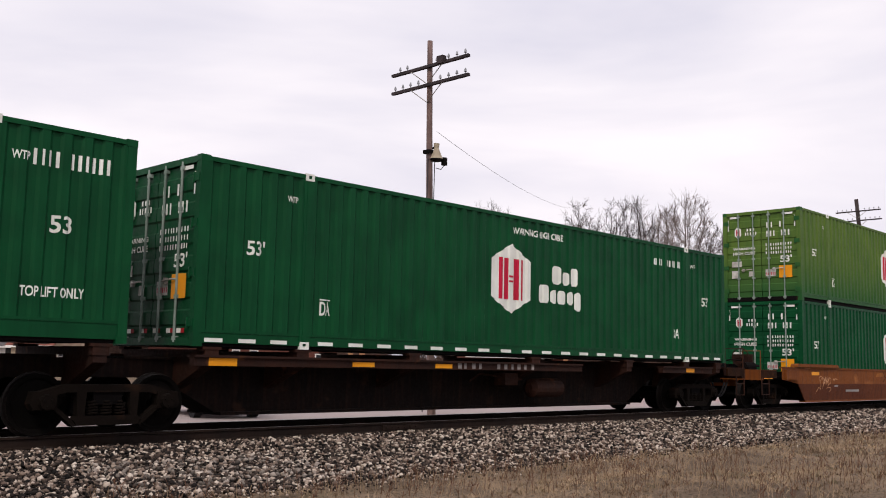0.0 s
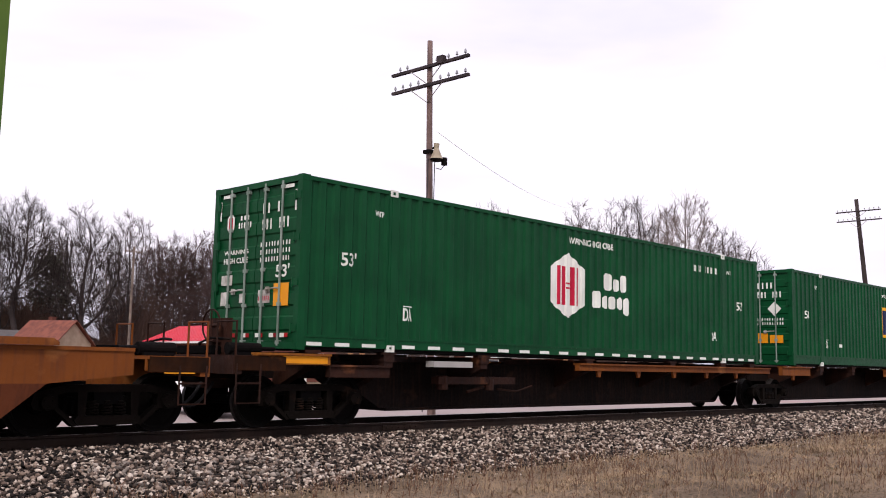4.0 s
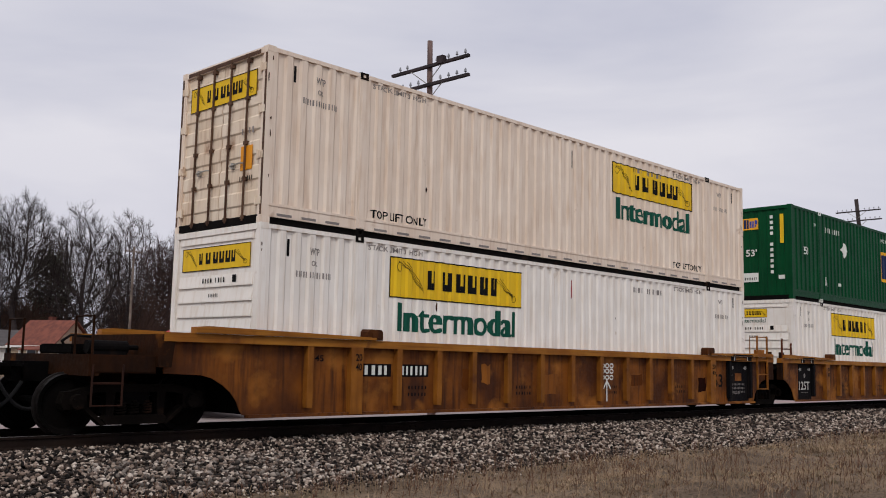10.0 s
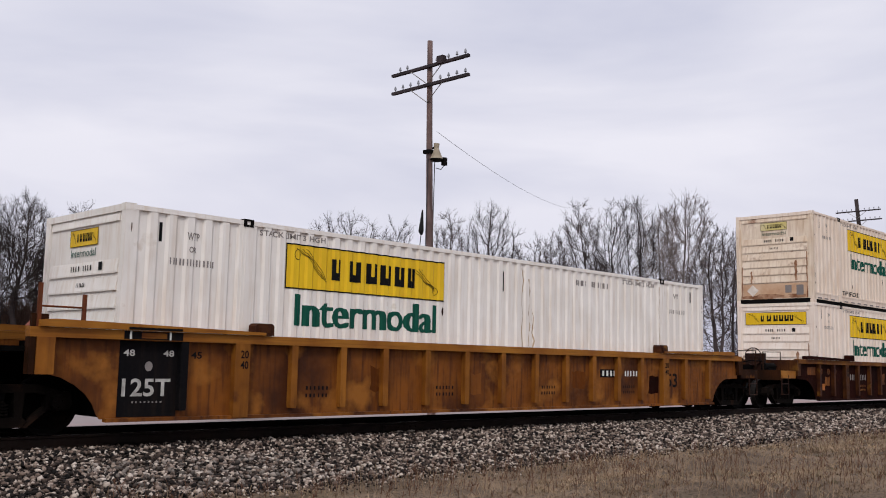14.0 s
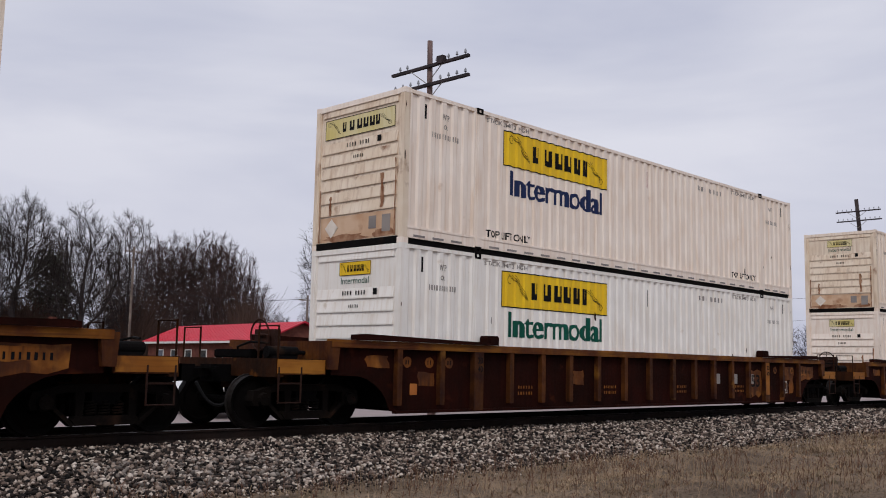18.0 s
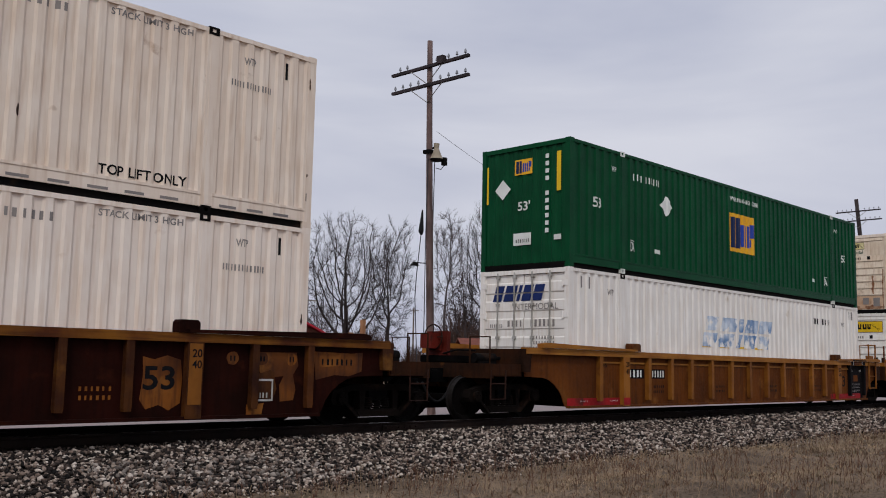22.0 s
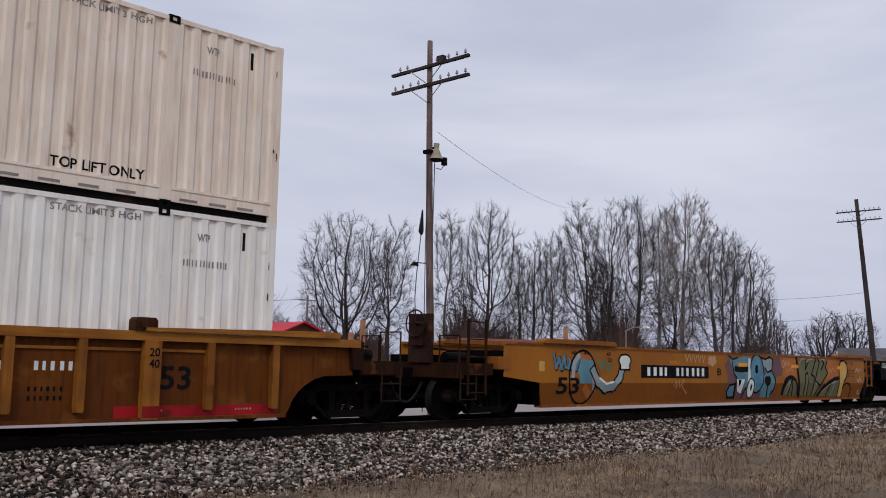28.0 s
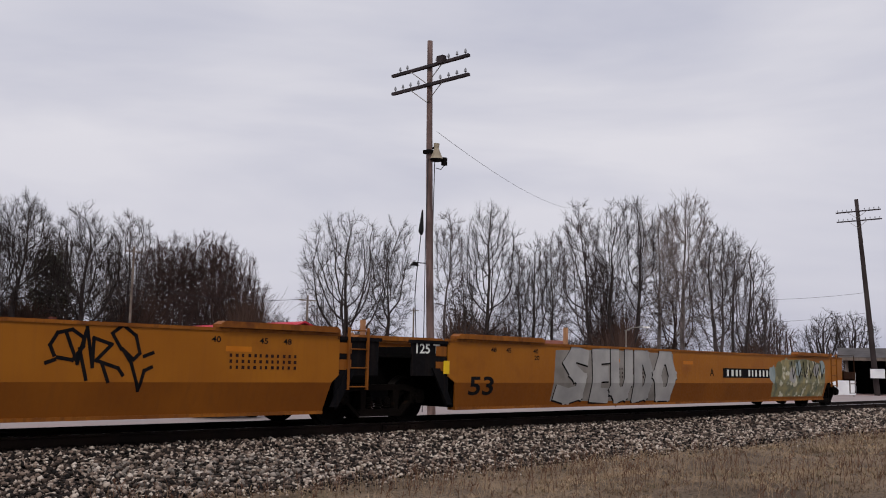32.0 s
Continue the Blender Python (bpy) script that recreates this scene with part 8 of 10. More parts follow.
def parked_car(at):
    """A white saloon round its own origin; its tail looks along -x."""
    c = thing("parked_car", "white saloon car parked on the gravel lot", "car", "", at)
    bm = bmesh.new()
    prism(bm, [(-2.15, 0.36), (-1.72, 0.24), (1.75, 0.24), (2.2, 0.34), (2.24, 0.62), (1.9, 0.80), (1.05, 0.92), (-1.55, 0.97), (-2.12, 0.94), (-2.22, 0.66)], -0.86, 0.86)
    bmesh.ops.bevel(bm, geom=bm.edges[:], offset=0.06, segments=2, affect="EDGES")
    part("body", bm, "cart", c, smooth=True)
    bm = bmesh.new()
    low, high = [(-1.62, 0.95), (1.0, 0.90)], [(-1.05, 1.43), (0.2, 1.43)]
    v = [bm.verts.new((x, s * y, z)) for (x, z), y in ((low[0], 0.80), (low[1], 0.80), (high[1], 0.62), (high[0], 0.62)) for s in (-1, 1)]
    for f in ((0, 2, 4, 6), (1, 7, 5, 3), (0, 6, 7, 1), (2, 3, 5, 4), (6, 4, 5, 7)):
        bm.faces.new([v[i] for i in f])
    bmesh.ops.bevel(bm, geom=bm.edges[:], offset=0.04, segments=2, affect="EDGES")
    roof = part("cabin", bm, "cart", c, smooth=True)
    for s in (-1, 1):
        bm = bmesh.new()
        quad(bm, [(-1.36, s * 0.795, 1.0), (0.78, s * 0.795, 0.98), (0.16, s * 0.66, 1.36), (-1.0, s * 0.66, 1.36)])
        part("side_window", bm, "pane", roof)
    for x0, x1, nm in ((-1.60, -1.10, "rear_window"), (0.92, 0.24, "windscreen")):
        k = -0.015 if x0 < 0 else 0.02
        bm = bmesh.new()
        quad(bm, [(x0 + k, -0.68, 1.0), (x0 + k, 0.68, 1.0), (x1 + k, 0.55, 1.38), (x1 + k, -0.55, 1.38)])
        part(nm, bm, "pane", roof)
    bm = bmesh.new()
    box(bm, -2.27, -2.1, -0.8, 0.8, 0.36, 0.58)
    bmesh.ops.bevel(bm, geom=bm.edges[:], offset=0.04, segments=2, affect="EDGES")
    bumper = part("rear_bumper", bm, "cart", c)
    bm = bmesh.new()
    box(bm, -2.285, -2.272, -0.26, 0.26, 0.42, 0.54)
    part("plate_panel", bm, "gap", bumper)
    for y in (-0.68, 0.68):
        bm = bmesh.new()
        box(bm, -2.235, -2.15, y - 0.14, y + 0.14, 0.7, 0.86)
        part("tail_light", bm, "red", c)
    for x in (-1.32, 1.36):
        for y in (-0.78, 0.78):
            bm = bmesh.new()
            tube(bm, (x, y - 0.1, 0.31), (x, y + 0.1, 0.31), 0.31, n=20)
            w = part("wheel", bm, "tyre", c)
            bm = bmesh.new()
            tube(bm, (x, y - 0.108, 0.31), (x, y + 0.108, 0.31), 0.18, n=14)
            part("hub", bm, "steel", w)


def build_lot_things():
    parked_car(pose(14.6, 9.25, GROUND, 0, 0, 78))
    # street light
    s = thing("street_light", "pale grey street light with a curved arm", "street light", "", along(0.835, 0.55, 62))
    bm = bmesh.new()
    tube(bm, (0, 0, 0), (0, 0, 3.9), 0.07, 0.05, 8)
    part("mast", bm, "steel", s)
    bm = bmesh.new()
    bent(bm, [(0, 0, 3.85), (0.25, -0.3, 4.05), (0.7, -0.9, 4.12)], 0.03)
    part("arm", bm, "steel", s)
    bm = bmesh.new()
    box(bm, 0.6, 0.95, -1.15, -0.85, 4.04, 4.14)
    part("lamp_head", bm, "trim", s)
    for dx, dy, d, top, r, mat, lab in ((0.613, 0.790, 84, 7.2, 0.11, "timber", "thin grey utility pole by the trees"), (0.696, 0.718, 150, 10.2, 0.14, "timber", "far utility pole with a short crossarm"),
                                        (0.467, 0.884, 92, 11.6, 0.12, "timber", "tall pale utility pole among the trees")):
        p = thing("utility_pole", lab, "utility pole", "utility poles", along(dx, dy, d))
        bm = bmesh.new()
        tube(bm, (0, 0, -0.2), (0, 0, top), r * 1.2, r * 0.8, 8)
        part("shaft", bm, mat, p)
        bm = bmesh.new()
        box(bm, -0.9, 0.9, -0.05, 0.05, top - 0.5, top - 0.38)
        part("crossarm", bm, mat, p)
    for dx, dy, d, hh in ((0.6575, 0.7534, 34, 3.0), (0.800, 0.600, 40, 3.1), (0.6485, 0.7612, 36, 2.6)):
        bm = bmesh.new()
        box(bm, -0.07, 0.07, -0.07, 0.07, 0, hh)
        solid("wooden_post", bm, "post", "tan square timber post on the lot", "post", "posts on the lot", along(dx, dy, d))
    wire("overhead_wire", (EYE[0] + 0.613 * 84, EYE[1] + 0.79 * 84, 6.5), (EYE[0] + 0.467 * 92, EYE[1] + 0.884 * 92, 8.0), 0.8, 0.02, "dark overhead wire between utility poles")
    # two parked vehicles far behind the line
    for dx, dy, d, mat in ((0.893, 0.449, 96, "cart"), (0.906, 0.423, 100, "trim")):
        v = thing("parked_van", "white van parked far behind the line", "van", "parked vans", along(dx, dy, d, 20))
        bm = bmesh.new()
        prism(bm, [(-2.4, 0.35), (2.4, 0.35), (2.45, 1.0), (1.6, 1.15), (1.0, 1.9), (-2.35, 1.95), (-2.45, 1.0)], -0.9, 0.9)
        bmesh.ops.bevel(bm, geom=bm.edges[:], offset=0.06, segments=2, affect="EDGES")
        part("body", bm, mat, v)
        bm = bmesh.new()
        prism(bm, [(1.58, 1.18), (1.05, 1.82), (0.2, 1.82), (0.2, 1.18)], -0.91, 0.91)
        part("window", bm, "pane", v)
        for x in (-1.5, 1.5):
            for y in (-0.85, 0.85):
                bm = bmesh.new()
                tube(bm, (x, y - 0.1, 0.33), (x, y + 0.1, 0.33), 0.33, n=14)
                part("wheel", bm, "tyre", v)


build_houses()
build_shed()
build_lot_things()


# ---- the train, in the order in which it passes ----
Z_SPINE, Z_LOW, Z_TOP = 1.265, 0.36, 3.256
U = dict(A=-9.56, B=7.64, C=28.66, D=49.68, E=68.11, F=88.79, G=109.78, H=129.06, I=148.40, K=171.49, L=194.84, M=217.91, N=241.18, O=260.36, P=279.71)

livery_square(U["A"], Z_SPINE, "green corrugated container with white lettering on a spine car", "doors", None)
livery_hexagon(U["B"], Z_SPINE, "green", "dark green corrugated container with a white hexagon sign")
livery_hexagon(U["C"], Z_LOW, "green", "dark green container in the well of a rusty car", False)
livery_hexagon(U["C"], Z_TOP, "lime", "faded light green container stacked on a dark green one", False)
livery_hexagon(U["D"], Z_SPINE, "green", "dark green container with reflector dashes on a spine car")
livery_square(U["E"], Z_SPINE, "green container with an orange-yellow square sign", "doors", "right")
livery_slant(U["F"], Z_SPINE, "cream corrugated container with deep blue slanted blocks")
livery_scroll(U["G"], Z_LOW, "clean white container with a yellow sign in a well", "white", "ribs", seed=1)
livery_scroll(U["G"], Z_TOP, "grimy beige container with rusty doors, stacked on a white one", "beige", "doors", True, end_col="end_grime", seed=2, diamonds=0)
livery_scroll(U["H"], Z_LOW, "clean white container with a small yellow head sign", "white", "ribs", head="small", seed=3)
livery_square(U["H"], Z_TOP, "dark green container with white diamond placards, stacked on a white one", "flutes", "left")
lone = livery_scroll(U["I"], Z_LOW, "white container alone in its well, with grime runs at the middle", "white", "ribs", head="small", seed=4)
for gx, gw, g0, g1 in ((8.82, 0.03, 0.5, 2.72), (9.02, 0.05, 0.35, 2.5), (9.16, 0.025, 0.4, 1.9), (14.04, 0.02, 0.3, 2.7)):
    rim = [(gx + gw * math.sin(k * 2.3 + gx), g0 + (g1 - g0) * k / 9) for k in range(10)]
    painted("grime_run", flat_poly(rim + [(x + gw * (0.6 + 0.4 * math.cos(z * 5)), z) for x, z in rim[::-1]]), "post_tan", lone, side_depth(0.1), [p[0] for p in FOLDS[0.1]], "brown grime run", 0.004)
livery_scroll(U["K"], Z_LOW, "white container with rust-tinged ribs in a brown well car", "warm_white", "ribs", seed=5)
livery_scroll(U["K"], Z_TOP, "grimy beige container with faded diamond placards", "beige", "ribs", end_col="end_grime", head="small", seed=5, diamonds=2)
livery_scroll(U["L"], Z_LOW, "white container with a small head sign in a brown well car", "white", "ribs", head="small", seed=6)
livery_scroll(U["L"], Z_TOP, "off-white container with dark lettering under a yellow sign", "warm_white", "ribs", end_col="end_grime", seed=7, word_mat="mark_navy")
livery_scroll(U["M"], Z_LOW, "white container with a black-stained ribbed front", "warm_white", "ribs", head="small", seed=8)
livery_scroll(U["M"], Z_TOP, "beige container with rust stains on its ribbed front", "beige", "ribs", end_col="end_grime", head="small", seed=9, diamonds=1)
livery_slant(U["N"], Z_LOW, "white container with worn pale blue slanted blocks", "white", True)
livery_square(U["N"], Z_TOP, "dark green container stacked on a white one with worn blocks", "flutes", "left")
livery_scroll(U["O"], Z_LOW, "white container with a wide yellow head sign", "white", "ribs", seed=10)
livery_scroll(U["O"], Z_TOP, "beige container with white diamond placards on its front", "beige", "ribs", end_col="end_grime", head="small", seed=11, diamonds=2)
livery_scroll(U["P"], Z_LOW, "white container with a yellow sign and no word below", "white", "ribs", word=False, seed=12)
livery_scroll(U["P"], Z_TOP, "beige container with a small yellow head sign", "beige", "ribs", end_col="end_grime", head="small", seed=14)


def spine_marks(car, flats):
    for flat, mat, y, lab in flats:
        painted("lettering" if not lab else "reflector", flat, mat, car, lambda x, y=y: y, (), lab)


def build_spines():
    arms = [0.35, 2.06, 4.6, 8.1, 11.6, 14.16, 15.8]
    a = spine_car(U["A"], "brown grimy spine car under a green container", -0.6, 16.0, (-10.2, 6.5), [-10.2], [(0.2, 9.0, 1.0, 1.14, "brown", False)], [], arms)
    b = spine_car(U["B"], "brown grimy spine car with amber reflectors", -1.1, 16.8, (6.5, 22.65), [6.5, 22.65], [(0.0, 9.6, 0.98, 1.14, "brown", False), (12.9, 15.3, 0.98, 1.14, "brown", False)],
                  [(24.75 - U["B"], -1, "brown")], arms)
    spine_marks(b, [(flat_poly(rect(0.25, 0.75, 0.98, 1.1)), "amber", -1.36, "amber reflector"), (flat_poly(rect(3.05, 3.55, 1.0, 1.08)), "amber", -1.36, "amber reflector"),
                    (flat_poly(rect(5.05, 5.5, 1.0, 1.08)), "amber", -1.36, "amber reflector"), (flat_bars(4, 5.6, 6.4, 1.0, 1.12, 2), "mark_grey", -1.36, ""),
                    (flat_bars(6, 6.75, 8.0, 1.0, 1.12, 3), "mark_grey", -1.36, ""), (flat_poly(rect(14.0, 14.4, 1.0, 1.1)), "amber", -1.36, "amber reflector")])
    brake_stand(b, 24.2 - U["B"], "brown", 0.7, -0.2, 1.15)

    def tank(bm):
        tube(bm, (-0.45, 0, 0), (0.45, 0, 0), 0.2, n=16)
        for s in (-1, 1):
            tube(bm, (s * 0.45, 0, 0), (s * 0.53, 0, 0), 0.2, 0.1, 16)
    shared("tank", "air_tank", tank, "brown", b, at=pose(8.8, -0.95, 0.62))

    def valve(bm):
        box(bm, -0.2, 0.2, -0.15, 0.15, -0.12, 0.12)
        tube(bm, (0.2, 0, 0), (0.5, 0, 0.0), 0.03, n=6)
        bent(bm, [(-0.2, 0, 0.05), (-0.7, 0.1, 0.1), (-1.0, 0.1, -0.05)], 0.02)
    shared("valve", "brake_valve", valve, "brown", b, at=pose(7.6, -0.9, 0.8))
    d = spine_car(U["D"], "brown spine car with yellow and orange sill sections", -1.0, 17.2, (50.2, 66.97), [50.2], [(-0.8, 0.66, 1.02, 1.2, "ochre", False), (0.66, 2.0, 0.82, 1.03, "brown", False),
                  (7.6, 16.7, 1.0, 1.16, "rust", True)], [(48.45 - U["D"], 1, "brown")], arms)
    spine_marks(d, [(flat_poly(rect(-0.3, 0.6, 1.04, 1.16)), "amber", -1.36, "amber reflector")])
    brake_stand(d, -0.75, "brown", 0.6, -0.2, 1.15)

    def rigging(bm):
        box(bm, 3.5, 5.75, -1.1, -0.9, 0.70, 0.84)
        tube(bm, (3.7, -1.0, 0.6), (3.7, -1.0, 0.86), 0.12, n=10)
        tube(bm, (4.4, -1.0, 0.55), (5.3, -1.0, 0.72), 0.03, n=6)
        tube(bm, (5.0, -1.05, 0.58), (5.0, -1.05, 0.8), 0.09, n=8)
        bent(bm, [(5.3, -1.0, 0.6), (5.9, -1.0, 0.55), (6.4, -1.0, 0.66)], 0.022)
    shared("rigging", "brake_rigging", rigging, "brown", d)
    shared("platep", "equipment_box", make_bars((3.15, 4.2, -1.32, -1.1, 1.02, 1.13)), "silver", d)
    e = spine_car(U["E"], "orange-silled spine car with triangular brackets", -1.1, 17.4, (66.97, 86.24), [66.97], [(7.35, 16.7, 0.96, 1.22, "rust", True), (-0.9, 1.0, 0.96, 1.22, "rust", True)], [], arms)
    f = spine_car(U["F"], "orange-silled spine car under a cream container", -1.2, 16.8, (86.24, 103.8), [86.24, 103.8], [(-0.9, 8.6, 0.96, 1.18, "rust", True), (13.0, 15.2, 0.98, 1.14, "brown", False)],
                  [(105.85 - U["F"], -1, "brown")], arms)
    for c_, x in ((e, 14.2), (f, 2.1)):
        def drop(bm):
            prism(bm, [(-0.25, 1.2), (0.25, 1.2), (0.22, 0.85), (0.1, 0.5), (-0.12, 0.5), (-0.22, 0.85)], -1.42, -1.24)
        shared("drop", "hold_down_bracket", drop, "rust_low", c_, at=pose(x, 0, 0))
        spine_marks(c_, [(flat_bars(10, 4.6, 6.2, 1.02, 1.1, 4), "mark_grey", -1.36, "")] if c_ is f else [])
    shared("strut", "brake_rod", make_bars((9.2, 11.0, -1.1, -1.02, 0.72, 0.78), (9.4, 9.5, -1.1, -1.0, 0.5, 0.75), (10.6, 10.7, -1.1, -1.0, 0.5, 0.75)), "brown", f)


build_spines()


def build_wells():
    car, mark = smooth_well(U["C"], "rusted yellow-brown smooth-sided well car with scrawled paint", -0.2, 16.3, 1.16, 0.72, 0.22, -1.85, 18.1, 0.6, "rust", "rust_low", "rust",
                            [26.83, 46.64], "end", "end", [(-1.0, 2.0), (13.6, 17.0)], 0.08)
    for x in (0.13, 8.45, 11.4, 13.2):
        mark(flat_poly(rect(x, x + 0.55, 0.98, 1.08)), "amber", "reflector", "faded amber reflector")
    sc = strokes([(0.48, 0.44), (0.66, 0.62), (0.82, 0.56), (0.76, 0.82), (0.9, 0.92), (0.98, 0.74), (0.94, 0.58), (1.06, 0.86)], 0.022)
    sc += strokes([(1.02, 0.94), (1.04, 0.72), (1.14, 0.92), (1.16, 0.7), (1.26, 0.94), (1.24, 0.72), (1.38, 0.9), (1.36, 0.66)], 0.024)
    sc += strokes([(0.72, 0.8), (0.66, 0.9), (0.78, 0.96), (1.3, 0.78), (1.46, 0.92), (1.56, 0.86), (1.5, 0.74), (1.3, 0.68)], 0.02)
    sc += strokes([(1.24, 0.58), (1.38, 0.62), (1.54, 0.6), (1.6, 0.52), (1.46, 0.48)], 0.02)
    sc += strokes([(1.72, 0.84), (1.78, 0.88), (1.84, 0.83), (1.9, 0.88), (2.04, 0.86)], 0.03)
    fold_painted(car, flat_poly(*sc), "pale_pink", "graffiti", "pale spray-paint scrawl", 0.72, 0.22, 0.08)
    fold_painted(car, flat_poly(rect(1.83, 2.12, 0.63, 0.68), rect(2.78, 3.85, 0.47, 0.54)), "silver", "paint_patch", "worn white stencil", 0.72, 0.22, 0.08)
    for x0, x1, z0, z1 in ((5.3, 6.1, 0.95, 1.1), (6.9, 7.8, 0.82, 0.98), (9.2, 9.7, 0.94, 1.12)):
        mark(flat_poly([(x0, z0), (x1, z0 + 0.02), (x1 - 0.12, z1), (x0 + 0.1, z1 - 0.03)]), "ochre", "paint_patch", "yellow paint left bare of rust", 0.003)
    sc = []
    for k in range(7):
        sc += strokes([(6.0 + k * 0.26, 1.12), (6.15 + k * 0.25, 0.9), (5.95 + k * 0.28, 0.78), (6.3 + k * 0.26, 1.0)], 0.022)
    mark(flat_poly(*sc), "black", "graffiti", "black spray-paint scrawl")
    fold_painted(car, flat_poly(*ring(9.72, 0.86, 0.38, 0.3, 0.085, 22)), "gap", "emblem", "dark smudged oval ring", 0.72, 0.22, 0.08)
    fold_painted(car, flat_bars(18, 10.1, 12.8, 0.6, 0.78, 8, (7, 12)), "brown", "emblem", "faded dark lettering in bars", 0.72, 0.22, 0.08)
    shared("cbox", "equipment_box", make_bars((-1.75, -0.9, WELL_Y - 0.06, WELL_Y + 0.02, 0.84, 1.12)), "rust", car)
    brake_stand(car, -2.3, "brown", 0.45, -0.5, 1.1)
    painted("reflector", flat_poly(rect(-2.9, -2.35, 0.86, 0.99)), "amber", car, lambda x: -1.425, (), "amber reflector")
    painted("reflector", flat_poly(rect(18.6, 19.1, 0.86, 0.99)), "amber", car, lambda x: -1.425, (), "amber reflector")

    p1 = dict(black=True, patches=((4.8, 0.3, 0.8, 0.25, "mid_panel"), (7.3, 0.32, 0.7, 0.3, "ochre"), (10.6, 0.3, 0.8, 0.2, "mid_panel"), (13.6, 0.3, 0.7, 0.22, "oxide")))
    ribbed_well(U["G"], "weathered yellow ribbed well car with rust stains", "ochre_panel", "sill_gold", "rib_gold", "end", "art", [107.94, 127.45],
                dict(number_left=True, scrawl=9.1, patches=p1["patches"] + ((5.3, 0.26, 0.9, 0.2, "ochre"),)), False)
    bh = ribbed_well(U["H"], "weathered yellow ribbed well car with a black and white panel", "ochre_panel", "sill_gold", "rib_gold", "art", "art", [146.8],
                     dict(p1, panel_mid=9.15))
    ribbed_well(U["I"], "weathered yellow ribbed well car with a bold 125T panel", "ochre_panel", "sill_gold", "rib_gold", "art", "end", [166.35], dict(p1, number_right=True))
    for k, tr in (("K", [169.65, 189.5]), ("L", [193.0, 212.85]), ("M", [216.07, 235.9])):
        pt = ((5.25, 0.26, 0.86, 0.24, "ochre_panel"), (0.6, 0.3, 0.8, 0.2, "ochre_panel"), (15.3, 0.3, 0.7, 0.3, "oxide_rib"), (-0.6, 0.4, 1.1, 0.16, "ochre_panel"), (16.6, 0.4, 1.1, 0.16, "ochre_panel"))
        mk = dict(patches=pt)
        if k in "KM":
            mk["number"] = True
        else:
            mk["letters_right"] = 11.15
        c_ = ribbed_well(U[k], "dark oxide-brown ribbed well car with a rust-streaked yellow sill", "oxide", "oxide_sill", "oxide_rib", "end", "end", tr, mk)
        brake_stand(c_, -2.2, "brown", 0.5, -0.4, 1.1)
    for k, tr, l_, r_, mk in (("N", [239.34, 258.85], "end", "art", dict(black=True, number_left=True)), ("O", [278.1], "art", "art", dict(black=True, red_word=8.88)),
                              ("P", [297.7], "art", "end", dict(black=True, number_right=True))):
        c_ = ribbed_well(U[k], "clean dull-yellow ribbed well car with red stripes at the foot", "mid_panel", "sill_gold", "rib_gold", l_, r_, tr, mk, True)
        if k == "N":
            brake_stand(c_, -2.4, "red_rust", 0.62, 0.3, 1.14)
            shared("bhousing", "brake_housing", make_bars((-2.74, -2.3, 0.18, 0.5, 1.4, 1.72)), "red_rust", c_)


build_wells()


def moved(flat, d):
    return [(x + d, z) for x, z in flat[0]], flat[1]


